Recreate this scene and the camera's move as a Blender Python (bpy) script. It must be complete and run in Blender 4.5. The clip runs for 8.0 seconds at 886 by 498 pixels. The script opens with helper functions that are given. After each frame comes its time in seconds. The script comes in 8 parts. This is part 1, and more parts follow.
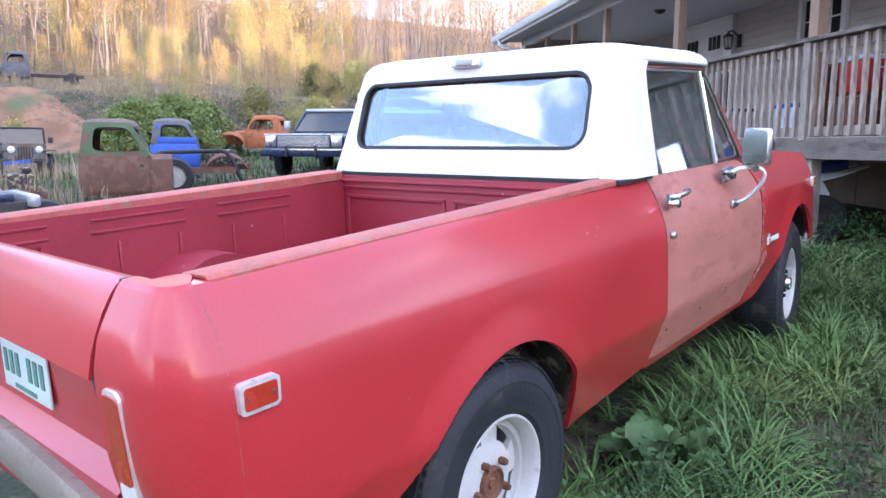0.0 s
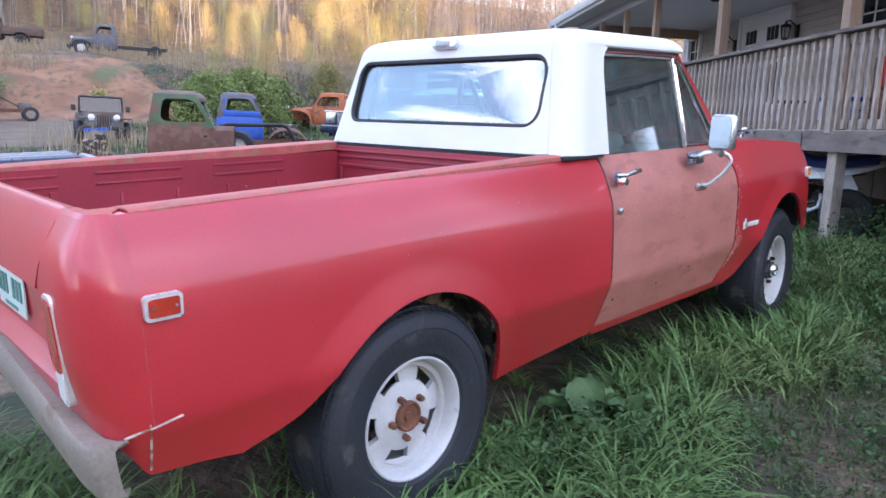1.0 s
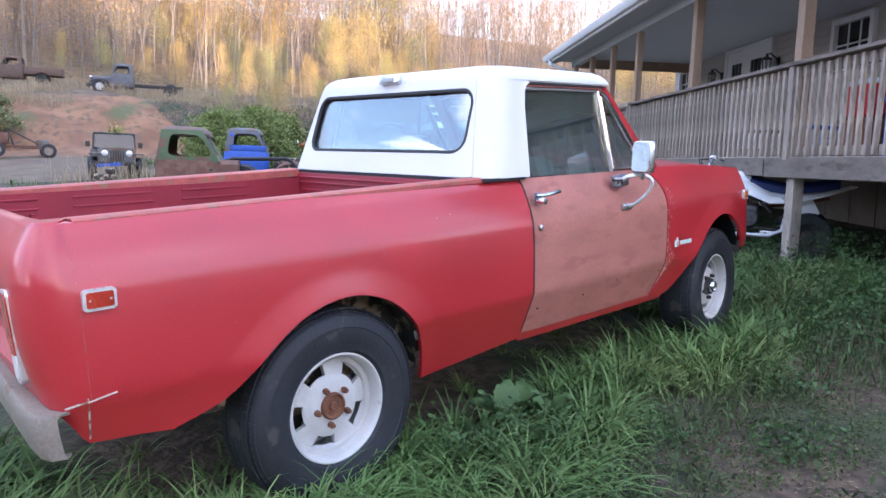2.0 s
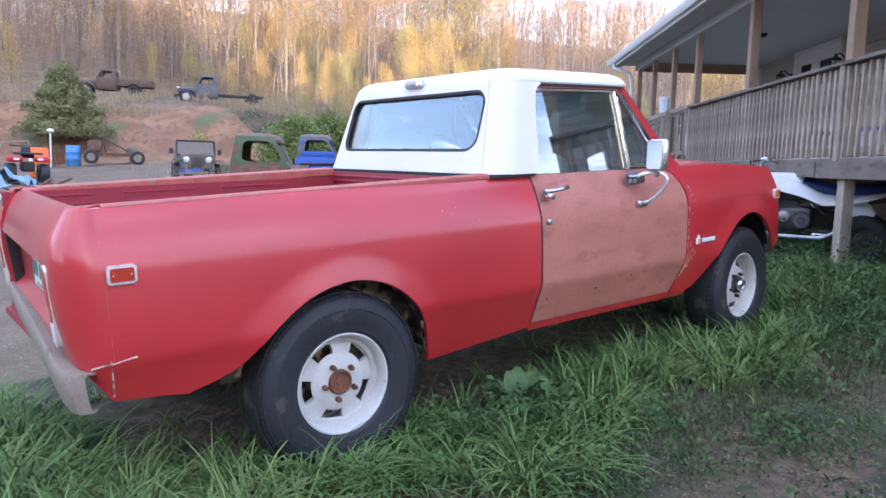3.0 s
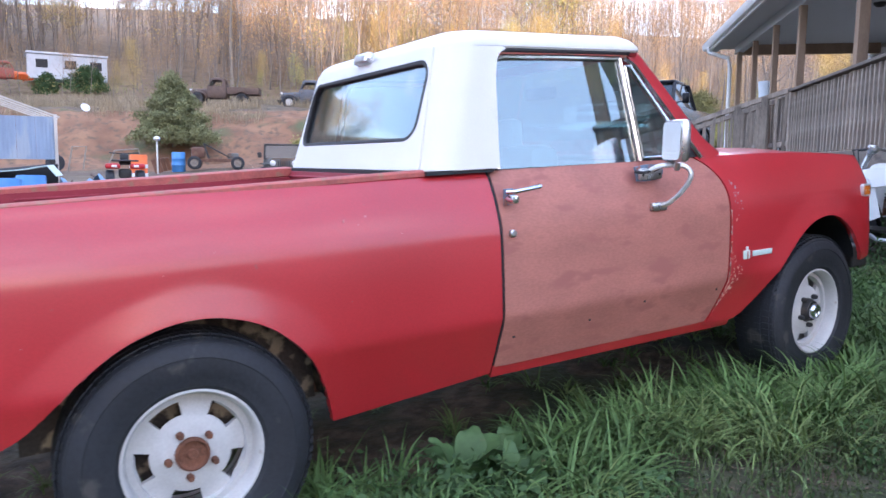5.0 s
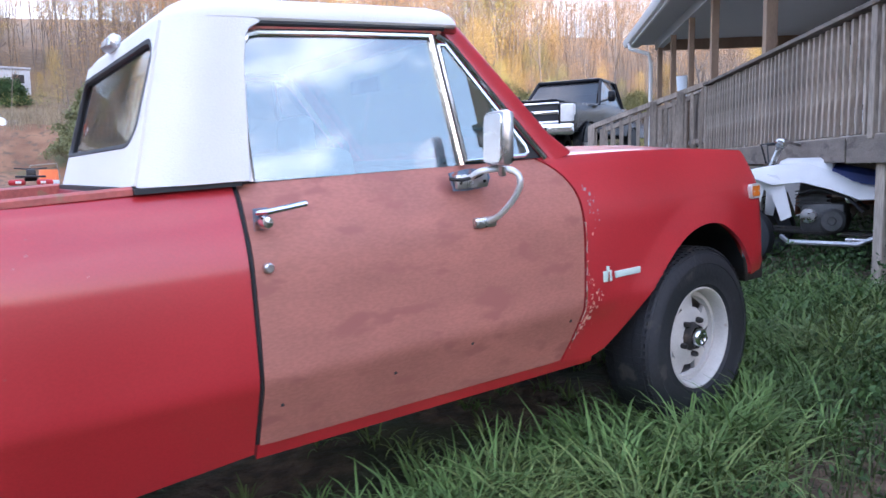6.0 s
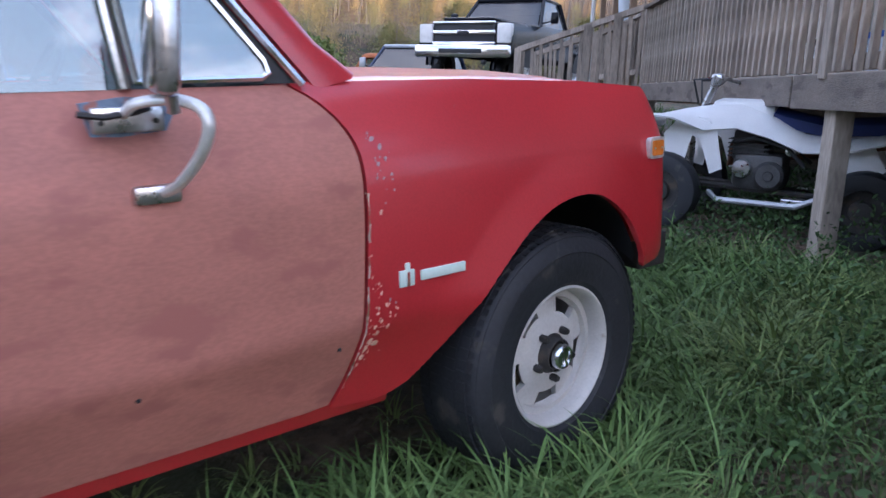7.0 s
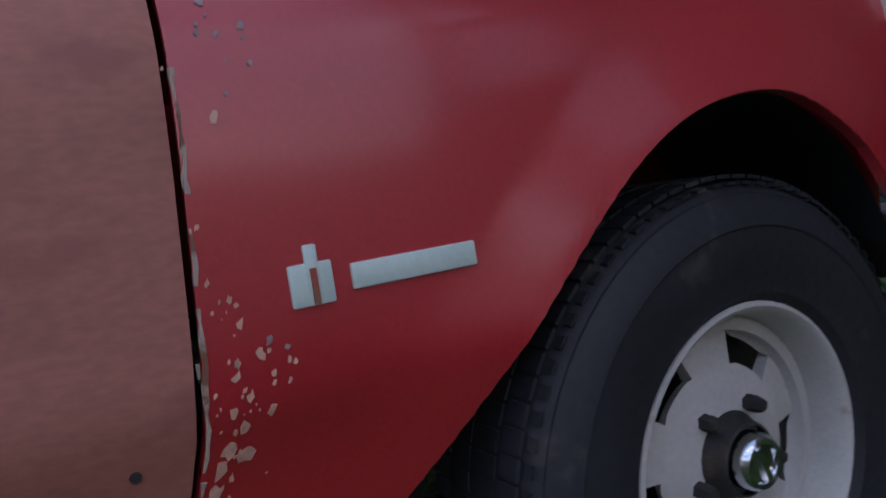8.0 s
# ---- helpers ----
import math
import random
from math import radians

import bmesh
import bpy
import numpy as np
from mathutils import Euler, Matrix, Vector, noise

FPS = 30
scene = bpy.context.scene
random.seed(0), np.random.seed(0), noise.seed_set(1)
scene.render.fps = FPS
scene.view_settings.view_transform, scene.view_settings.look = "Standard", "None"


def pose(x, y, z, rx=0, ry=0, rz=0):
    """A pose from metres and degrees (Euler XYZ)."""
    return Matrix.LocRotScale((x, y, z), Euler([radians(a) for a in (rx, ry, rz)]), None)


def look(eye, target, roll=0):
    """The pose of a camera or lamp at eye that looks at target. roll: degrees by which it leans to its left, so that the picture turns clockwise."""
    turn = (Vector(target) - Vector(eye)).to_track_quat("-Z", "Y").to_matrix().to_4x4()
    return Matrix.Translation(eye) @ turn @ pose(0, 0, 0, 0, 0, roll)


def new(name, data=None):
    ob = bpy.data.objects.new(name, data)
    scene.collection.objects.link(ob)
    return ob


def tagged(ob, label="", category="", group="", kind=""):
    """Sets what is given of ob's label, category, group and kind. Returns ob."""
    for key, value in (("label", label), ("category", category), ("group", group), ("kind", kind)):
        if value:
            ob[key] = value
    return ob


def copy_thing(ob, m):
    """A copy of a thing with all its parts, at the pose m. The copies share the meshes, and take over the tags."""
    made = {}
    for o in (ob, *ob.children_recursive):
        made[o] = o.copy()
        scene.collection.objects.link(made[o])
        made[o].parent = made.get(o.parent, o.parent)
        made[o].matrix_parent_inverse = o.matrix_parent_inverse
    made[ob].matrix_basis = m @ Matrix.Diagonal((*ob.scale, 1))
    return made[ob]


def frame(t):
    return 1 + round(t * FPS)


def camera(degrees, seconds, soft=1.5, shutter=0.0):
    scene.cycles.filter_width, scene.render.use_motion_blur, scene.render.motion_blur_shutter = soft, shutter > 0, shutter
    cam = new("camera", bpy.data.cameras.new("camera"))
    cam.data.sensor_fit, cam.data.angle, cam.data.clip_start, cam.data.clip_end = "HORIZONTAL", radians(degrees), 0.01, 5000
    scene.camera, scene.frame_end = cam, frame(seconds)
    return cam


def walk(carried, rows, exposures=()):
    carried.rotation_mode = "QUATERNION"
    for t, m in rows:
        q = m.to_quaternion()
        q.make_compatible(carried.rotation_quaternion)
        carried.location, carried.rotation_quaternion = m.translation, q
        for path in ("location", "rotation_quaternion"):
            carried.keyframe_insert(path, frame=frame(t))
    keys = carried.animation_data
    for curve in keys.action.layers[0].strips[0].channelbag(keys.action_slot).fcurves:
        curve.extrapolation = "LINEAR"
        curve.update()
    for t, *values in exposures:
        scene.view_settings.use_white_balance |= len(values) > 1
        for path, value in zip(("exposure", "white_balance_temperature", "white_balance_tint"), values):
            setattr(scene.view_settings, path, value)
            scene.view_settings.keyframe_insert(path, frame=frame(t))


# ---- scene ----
cam = camera(61.5, 8.0, shutter=0.2)
PATH = [
    (0, (2.017, -1.65, 1.442), (0.766, -0.131, 1.082), -1.9),
    (0.5, (2.243, -1.607, 1.431), (0.913, -0.165, 1.037), -1.6),
    (1, (2.541, -1.573, 1.409), (1.16, -0.183, 1.009), 0.0),
    (1.5, (2.846, -1.556, 1.411), (1.451, -0.169, 1.049), -0.2),
    (1.7, (2.928, -1.575, 1.406), (1.53, -0.183, 1.077), -0.4),
    (2.8, (3.366, -1.516, 1.347), (1.84, -0.257, 1.05), -0.6),
    (3, (3.412, -1.489, 1.347), (1.855, -0.268, 1.055), -0.9),
    (3.5, (3.375, -1.36, 1.331), (1.739, -0.247, 1.039), -3.2),
    (4, (3.231, -1.121, 1.329), (1.478, -0.198, 1.049), -2.7),
    (4.2, (3.201, -1.008, 1.325), (1.45, -0.089, 1.028), -3.4),
    (5.3, (3.0, -0.136, 1.256), (1.298, 0.874, 0.971), -1.9),
    (5.5, (2.918, 0.025, 1.268), (1.246, 1.071, 0.938), -3.2),
    (6, (2.798, 0.466, 1.235), (1.142, 1.553, 0.959), -3.8),
    (6.5, (2.675, 0.865, 1.262), (1.065, 1.985, 0.89), -3.0),
    (7, (2.261, 1.501, 1.206), (0.712, 2.669, 0.720), -0.8),
    (7.4, (1.887, 1.948, 1.023), (0.272, 3.033, 0.561), -3.2),
    (7.6, (1.733, 2.133, 0.972), (0.028, 3.092, 0.556), -4.0),
    (8, (1.564, 2.260, 0.796), (-0.248, 3.088, 0.623), -8.6),
]
EXPO = [(0.0, 2.22, 5600, 22), (0.5, 2.18, 5600, 22), (1.0, 1.96, 5600, 22), (4.0, 1.95, 5600, 22), (6.5, 1.80, 5600, 22), (7.0, 1.52, 5600, 22), (7.5, 1.0, 5600, 22), (8.0, 0.4, 5600, 22)]
SLOPE = pose(0, 0, 0, 3.4, 0, 0)
walk(cam, [(t, SLOPE @ look(eye, target, roll)) for t, eye, target, roll in PATH], EXPO)

# ---- light ----
SUN_EL, SUN_AZ = 4.2, 105.0
world = bpy.data.worlds.new("sky_world")
scene.world = world
world.use_nodes = True
wn, wl = world.node_tree.nodes, world.node_tree.links
sky = wn.new("ShaderNodeTexSky")
sky.sky_type, sky.sun_disc = "NISHITA", False
sky.sun_elevation, sky.sun_rotation = radians(SUN_EL), radians(SUN_AZ)
coord = wn.new("ShaderNodeTexCoord")
stretch = wn.new("ShaderNodeMapping")
stretch.inputs["Scale"].default_value = (1.0, 1.0, 2.2)
clouds = wn.new("ShaderNodeTexNoise")
clouds.inputs["Scale"].default_value, clouds.inputs["Detail"].default_value = 3.0, 7.0
ramp = wn.new("ShaderNodeValToRGB")
ramp.color_ramp.elements[0].position, ramp.color_ramp.elements[1].position = 0.50, 0.66
mixer = wn.new("ShaderNodeMix")
mixer.data_type = "RGBA"
mixer.inputs["A"].default_value = (1.5, 1.98, 2.85, 1)
mixer.inputs["B"].default_value = (8.2, 7.7, 7.3, 1)
glow = wn.new("ShaderNodeMix")
glow.data_type, glow.blend_type = "RGBA", "ADD"
glow.inputs["Factor"].default_value = 1.0
wl.new(coord.outputs["Generated"], stretch.inputs["Vector"])
wl.new(stretch.outputs["Vector"], clouds.inputs["Vector"])
wl.new(clouds.outputs["Fac"], ramp.inputs["Fac"])
wl.new(ramp.outputs["Color"], mixer.inputs["Factor"])
wl.new(mixer.outputs["Result"], glow.inputs["A"])
wl.new(sky.outputs["Color"], glow.inputs["B"])
wl.new(glow.outputs["Result"], wn["Background"].inputs["Color"])
wn["Background"].inputs["Strength"].default_value = 0.15
sun_lamp = bpy.data.lights.new("sun", "SUN")
sun_lamp.energy, sun_lamp.angle, sun_lamp.color = 2.8, radians(0.5), (1.0, 0.76, 0.52)
sun = new("sun", sun_lamp)
az, el = radians(SUN_AZ), radians(SUN_EL)
sun_way = Vector((math.sin(az) * math.cos(el), math.cos(az) * math.cos(el), math.sin(el)))
sun.matrix_world = look(sun_way * 50, (0, 0, 0))


# ---- materials ----
def material(name, base, rough=0.6, metal=0.0, vary=0.25, scale=8.0, grain=90.0, bump=0.1, second=None, spots=None, coat=0.0, stretch_z=1.0, per_object=0.0, spec=0.5, coat_rough=0.26):
    """A painted, mineral or organic surface: base colour varied at two scales, with optional blotches of a second colour and fine relief."""
    m = bpy.data.materials.new(name)
    m.use_nodes = True
    n, l = m.node_tree.nodes, m.node_tree.links
    b = n["Principled BSDF"]
    co = n.new("ShaderNodeTexCoord")
    mp = n.new("ShaderNodeMapping")
    mp.inputs["Scale"].default_value = (1, 1, stretch_z)
    l.new(co.outputs["Object"], mp.inputs["Vector"])

    def noise_tex(s, detail=5.0):
        t = n.new("ShaderNodeTexNoise")
        t.inputs["Scale"].default_value, t.inputs["Detail"].default_value = s, detail
        l.new(mp.outputs["Vector"], t.inputs["Vector"])
        return t

    def blend(a, bcol, fac, mode="MIX"):
        x = n.new("ShaderNodeMix")
        x.data_type, x.blend_type = "RGBA", mode
        for key, v in (("A", a), ("B", bcol), ("Factor", fac)):
            if hasattr(v, "links"):
                l.new(v, x.inputs[key])
            else:
                x.inputs[key].default_value = v
        return x.outputs["Result"]

    def ramp_of(v, lo, hi, a=0.0, c=1.0):
        r = n.new("ShaderNodeMapRange")
        r.inputs["From Min"].default_value, r.inputs["From Max"].default_value = lo, hi
        r.inputs["To Min"].default_value, r.inputs["To Max"].default_value = a, c
        l.new(v, r.inputs["Value"])
        return r.outputs["Result"]

    big, fine = noise_tex(scale), noise_tex(grain, 3.0)
    dark = tuple(c * (1 - vary) for c in base) + (1,)
    lite = tuple(min(1, c * (1 + vary)) for c in base) + (1,)
    col = blend(dark, lite, ramp_of(big.outputs["Fac"], 0.3, 0.7))
    col = blend(col, blend(dark, lite, ramp_of(fine.outputs["Fac"], 0.35, 0.65)), 0.35)
    if second:
        s = noise_tex(second[1], 6.0)
        col = blend(col, (*second[0], 1), ramp_of(s.outputs["Fac"], second[2], second[2] + 0.08))
    if spots:
        s = noise_tex(spots[1], 3.0)
        col = blend(col, (*spots[0], 1), ramp_of(s.outputs["Fac"], spots[2], spots[2] + 0.03))
    if per_object:
        info = n.new("ShaderNodeObjectInfo")
        geo = n.new("ShaderNodeNewGeometry")
        add = n.new("ShaderNodeMath")
        add.operation = "ADD"
        l.new(info.outputs["Random"], add.inputs[0])
        l.new(geo.outputs["Random Per Island"], add.inputs[1])
        hsv = n.new("ShaderNodeHueSaturation")
        l.new(ramp_of(add.outputs[0], 0, 2, 1 - per_object, 1 + per_object), hsv.inputs["Value"])
        l.new(col, hsv.inputs["Color"])
        col = hsv.outputs["Color"]
    l.new(col, b.inputs["Base Color"])
    l.new(ramp_of(big.outputs["Fac"], 0.2, 0.8, max(0.03, rough - 0.08), min(1, rough + 0.08)), b.inputs["Roughness"])
    b.inputs["Metallic"].default_value = metal
    b.inputs["Coat Weight"].default_value = coat
    b.inputs["Specular IOR Level"].default_value = spec
    b.inputs["Coat Roughness"].default_value = coat_rough
    if bump:
        bm_ = n.new("ShaderNodeBump")
        bm_.inputs["Strength"].default_value, bm_.inputs["Distance"].default_value = bump, 0.01
        l.new(fine.outputs["Fac"], bm_.inputs["Height"])
        l.new(bm_.outputs["Normal"], b.inputs["Normal"])
    return m


def glass_material(name, tint=(0.9, 0.95, 0.95), gain=1.0, ior=1.9, film=0.06):
    """A dusty pane: clear, with the sky's reflection by Fresnel and a thin film of dust."""
    m = bpy.data.materials.new(name)
    m.use_nodes = True
    n, l = m.node_tree.nodes, m.node_tree.links
    n.remove(n["Principled BSDF"])
    clear, gloss, dust = n.new("ShaderNodeBsdfTransparent"), n.new("ShaderNodeBsdfGlossy"), n.new("ShaderNodeBsdfDiffuse")
    clear.inputs["Color"].default_value = (*tint, 1)
    gloss.inputs["Roughness"].default_value = 0.015
    dust.inputs["Color"].default_value = (0.6, 0.62, 0.62, 1)
    edge = n.new("ShaderNodeLayerWeight")
    edge.inputs["Blend"].default_value = 0.5
    power = n.new("ShaderNodeMath")
    power.operation = "POWER"
    power.inputs[1].default_value = 4.0
    fres = n.new("ShaderNodeMath")
    fres.operation = "MULTIPLY_ADD"
    fres.inputs[1].default_value, fres.inputs[2].default_value = 0.7, ((ior - 1) / (ior + 1)) ** 2
    l.new(edge.outputs["Facing"], power.inputs[0])
    l.new(power.outputs[0], fres.inputs[0])
    a, c = n.new("ShaderNodeMixShader"), n.new("ShaderNodeMixShader")
    a.inputs["Fac"].default_value = film
    l.new(clear.outputs[0], a.inputs[1])
    l.new(dust.outputs[0], a.inputs[2])
    l.new(fres.outputs[0], c.inputs["Fac"])
    l.new(a.outputs[0], c.inputs[1])
    l.new(gloss.outputs[0], c.inputs[2])
    l.new(c.outputs[0], n["Material Output"].inputs["Surface"])
    return m


red_paint = material("red_paint", (0.44, 0.022, 0.028), 0.40, vary=0.14, scale=2.2, grain=160, bump=0.02, coat=0.75, coat_rough=0.15, spec=0.5, spots=((0.36, 0.05, 0.05), 34, 0.74))
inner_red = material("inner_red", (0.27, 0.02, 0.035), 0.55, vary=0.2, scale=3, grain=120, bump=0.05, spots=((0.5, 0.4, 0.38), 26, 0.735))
worn_red = material("worn_red", (0.36, 0.08, 0.06), 0.6, vary=0.3, scale=12, grain=90, bump=0.15, second=((0.27, 0.12, 0.07), 18, 0.56))
primer = material("primer", (0.40, 0.155, 0.115), 0.62, vary=0.22, scale=3.5, grain=60, bump=0.04, second=((0.345, 0.125, 0.098), 6, 0.56), stretch_z=2.5)
white_top = material("white_top", (0.70, 0.685, 0.65), 0.55, vary=0.05, scale=3, grain=220, bump=0.25)
black_rubber = material("black_rubber", (0.02, 0.02, 0.022), 0.6, vary=0.2, bump=0.05)
tyre_rubber = material("tyre_rubber", (0.018, 0.020, 0.025), 0.66, vary=0.35, scale=5, grain=70, bump=0.15, second=((0.065, 0.06, 0.055), 9, 0.62))
rim_white = material("rim_white", (0.53, 0.52, 0.50), 0.55, vary=0.12, scale=9, grain=120, bump=0.1, second=((0.35, 0.3, 0.25), 14, 0.66))
rust = material("rust", (0.16, 0.065, 0.035), 0.9, vary=0.45, scale=14, grain=120, bump=0.5)
dark_metal = material("dark_metal", (0.03, 0.028, 0.027), 0.7, vary=0.4, scale=8, bump=0.3, second=((0.08, 0.06, 0.045), 10, 0.58))
undercarriage = material("undercarriage", (0.050, 0.040, 0.033), 0.9, vary=0.5, scale=9, bump=0.4, second=((0.34, 0.27, 0.18), 14, 0.51))
chrome = material("chrome", (0.75, 0.76, 0.78), 0.14, 1.0, vary=0.05, scale=20, bump=0.02)
bright_trim = material("bright_trim", (0.74, 0.74, 0.72), 0.32, 0.45, vary=0.12, scale=40, bump=0.05)
dull_chrome = material("dull_chrome", (0.62, 0.62, 0.63), 0.3, 1.0, vary=0.15, scale=30, bump=0.08)
amber = material("amber", (0.75, 0.22, 0.03), 0.25, vary=0.1, coat=0.4, bump=0.0)
red_lens = material("red_lens", (0.42, 0.035, 0.015), 0.25, vary=0.15, coat=0.4, bump=0.0)
white_lens = material("white_lens", (0.7, 0.68, 0.65), 0.3, vary=0.1, bump=0.0)
dusty_lens = material("dusty_lens", (0.34, 0.34, 0.33), 0.35, vary=0.2, scale=30, bump=0.05)
bumper_paint = material("bumper_paint", (0.25, 0.21, 0.17), 0.6, vary=0.25, scale=9, bump=0.15, second=((0.2, 0.14, 0.1), 16, 0.6))
seat_vinyl = material("seat_vinyl", (0.42, 0.45, 0.42), 0.6, vary=0.15, scale=6)
plate_white = material("plate_white", (0.6, 0.72, 0.66), 0.45, vary=0.08)
ink = material("ink", (0.10, 0.24, 0.20), 0.5, vary=0.1)
clear_glass = glass_material("clear_glass", (0.64, 0.76, 0.76), ior=2.9, film=0.02)
mirror_glass = material("mirror_glass", (0.9, 0.9, 0.92), 0.03, 1.0, vary=0.0, bump=0)
blue_flake = material("blue_flake", (0.16, 0.22, 0.30), 0.6, vary=0.4, scale=30, second=((0.36, 0.15, 0.12), 40, 0.52))


# ---- mesh tools ----
class MB:
    """A plain mesh builder: vertices and faces gathered in lists."""

    def __init__(self):
        self.v, self.f = [], []

    def add(self, verts, faces, m=None):
        k = len(self.v)
        self.v += [tuple(m @ Vector(p)) for p in verts] if m else [tuple(p) for p in verts]
        self.f += [tuple(i + k for i in q) for q in faces]
        return self

    def box(self, c, s, m=None, bevel=0.0):
        """A box with chamfered edges, centre c, size s."""
        x, y, z = (a / 2 for a in s)
        b = min(bevel, x * 0.9, y * 0.9, z * 0.9)
        if b <= 0:
            p = [(c[0] + i * x, c[1] + j * y, c[2] + k * z) for i in (-1, 1) for j in (-1, 1) for k in (-1, 1)]
            return self.add(p, [(0, 1, 3, 2), (4, 6, 7, 5), (0, 4, 5, 1), (2, 3, 7, 6), (0, 2, 6, 4), (1, 5, 7, 3)], m)
        bm_ = bmesh.new()
        bmesh.ops.create_cube(bm_, size=1.0)
        for q in bm_.verts:
            q.co = Vector((c[0] + q.co.x * s[0], c[1] + q.co.y * s[1], c[2] + q.co.z * s[2]))
        bmesh.ops.bevel(bm_, geom=bm_.edges[:], offset=b, segments=2, affect="EDGES", profile=0.5)
        bm_.verts.index_update()
        self.add([q.co.copy() for q in bm_.verts], [[q.index for q in f.verts] for f in bm_.faces], m)
        bm_.free()
        return self

    def grid(self, rows, close_u=False, close_v=False):
        """A skin over rows of points."""
        k, w, h = len(self.v), len(rows[0]), len(rows)
        for r in rows:
            self.v += [tuple(p) for p in r]
        for j in range(h if close_v else h - 1):
            for i in range(w if close_u else w - 1):
                a, b = j * w + i, j * w + (i + 1) % w
                c, d = ((j + 1) % h) * w + (i + 1) % w, ((j + 1) % h) * w + i
                self.f.append((k + a, k + b, k + c, k + d))
        return self

    def tube(self, pts, r, seg=8, caps=True, flat=1.0):
        """A round bar along points; r: one radius, or one for each point."""
        pts = [Vector(p) for p in pts]
        rows = []
        side = None
        for i, p in enumerate(pts):
            t = (pts[min(i + 1, len(pts) - 1)] - pts[max(i - 1, 0)]).normalized()
            if side is None:
                side = t.orthogonal().normalized()
            side = (side - t * side.dot(t)).normalized()
            up = t.cross(side)
            q = r[i] if isinstance(r, (list, tuple)) else r
            rows.append([p + (side * math.cos(a) + up * math.sin(a) * flat) * q for a in (2 * math.pi * j / seg for j in range(seg))])
        k = len(self.v)
        self.grid(rows, close_u=True)
        if caps:
            n = len(rows)
            self.f.append(tuple(k + j for j in reversed(range(seg))))
            self.f.append(tuple(k + (n - 1) * seg + j for j in range(seg)))
        return self

    def lathe(self, profile, seg=32, m=None, close=False):
        """Turns (radius, x) points about the x axis."""
        rows = [[(x, r * math.cos(a), r * math.sin(a)) for a in (2 * math.pi * j / seg for j in range(seg))] for r, x in profile]
        k = len(self.v)
        self.grid(rows, close_u=True, close_v=close)
        if m:
            self.v[k:] = [tuple(m @ Vector(p)) for p in self.v[k:]]
        return self

    def prism(self, outline, axis, lo, hi, m=None):
        """A flat outline given thickness along an axis (0, 1 or 2)."""
        n = len(outline)

        def put(a, b, w):
            p = [a, b]
            p.insert(axis, w)
            return tuple(p)
        vs = [put(a, b, lo) for a, b in outline] + [put(a, b, hi) for a, b in outline]
        fs = [tuple(range(n)), tuple(range(2 * n - 1, n - 1, -1))] + [(i, i + n, (i + 1) % n + n, (i + 1) % n) for i in range(n)]
        return self.add(vs, fs, m)


def interp(x, table):
    xs, ys = zip(*table)
    return float(np.interp(x, xs, ys))


def part(name, mb, mat, parent=None, label="", smooth=40.0, thick=0.0, m=None, weld=False):
    """Links gathered geometry as ONE mesh object, under a thing or a part where one is given."""
    me = bpy.data.meshes.new(name)
    me.from_pydata(mb.v, [], mb.f)
    b = bmesh.new()
    b.from_mesh(me)
    if weld:
        bmesh.ops.remove_doubles(b, verts=b.verts[:], dist=0.0004)
    bmesh.ops.recalc_face_normals(b, faces=b.faces[:])
    if thick:
        b.normal_update()
        skin, rim = list(b.faces), [e for e in b.edges if e.is_boundary]
        inner = {v: b.verts.new(v.co - v.normal * thick) for v in list(b.verts)}
        for f in skin:
            b.faces.new([inner[v] for v in reversed(f.verts)])
        for e in rim:
            p, q = e.verts
            b.faces.new((p, q, inner[q], inner[p]))
        bmesh.ops.recalc_face_normals(b, faces=b.faces[:])
    b.to_mesh(me)
    b.free()
    me.materials.append(mat)
    if smooth:
        me.shade_smooth()
        me.set_sharp_from_angle(angle=radians(smooth))
    ob = new(name, me)
    if parent:
        ob.parent = parent
    if m is not None:
        ob.matrix_basis = m
    if label:
        ob["label"] = label
    return ob


def thing(name, m, label, category, group="", kind=""):
    """An empty at the base of a thing, under which its parts hang."""
    ob = new(name)
    ob.matrix_basis = m
    return tagged(ob, label, category, group, kind)


def rounded_rect(w, h, r, n=6):
    out = []
    for cx, cy, a0 in ((w / 2 - r, h / 2 - r, 0), (-w / 2 + r, h / 2 - r, 90), (-w / 2 + r, -h / 2 + r, 180), (w / 2 - r, -h / 2 + r, 270)):
        for i in range(n + 1):
            a = radians(a0 + 90 * i / n)
            out.append((cx + r * math.cos(a), cy + r * math.sin(a)))
    return out


# ---- the red pickup ----
white_plastic_pad = material("white_plastic_pad", (0.72, 0.72, 0.70), 0.6, vary=0.06)
HALF = 0.885
INSET = [(0.34, 0.104), (0.42, 0.075), (0.50, 0.047), (0.56, 0.0255), (0.59, 0.0145), (0.605, 0.0085), (0.615, 0.0045), (0.625, 0.0015), (0.64, 0.0), (0.68, 0.0002), (0.76, 0.0015), (0.84, 0.004), (0.90, 0.007), (0.94, 0.011), (0.97, 0.0165), (1.00, 0.025), (1.03, 0.036), (1.08, 0.058), (1.13, 0.085), (1.155, 0.104), (1.20, 0.14)]
TAIL = [(0.44, 0.165), (0.465, 0.148), (0.533, 0.088), (0.595, 0.060), (0.69, 0.034), (0.785, 0.014), (0.893, 0.003), (0.98, 0.003), (1.048, 0.018), (1.131, 0.066), (1.2, 0.10)]
TOP = [(-1.1, 1.133), (-0.97, 1.136), (0.85, 1.172), (2.2, 1.170), (2.7, 1.166), (3.1, 1.150), (3.35, 1.128), (3.55, 1.095)]
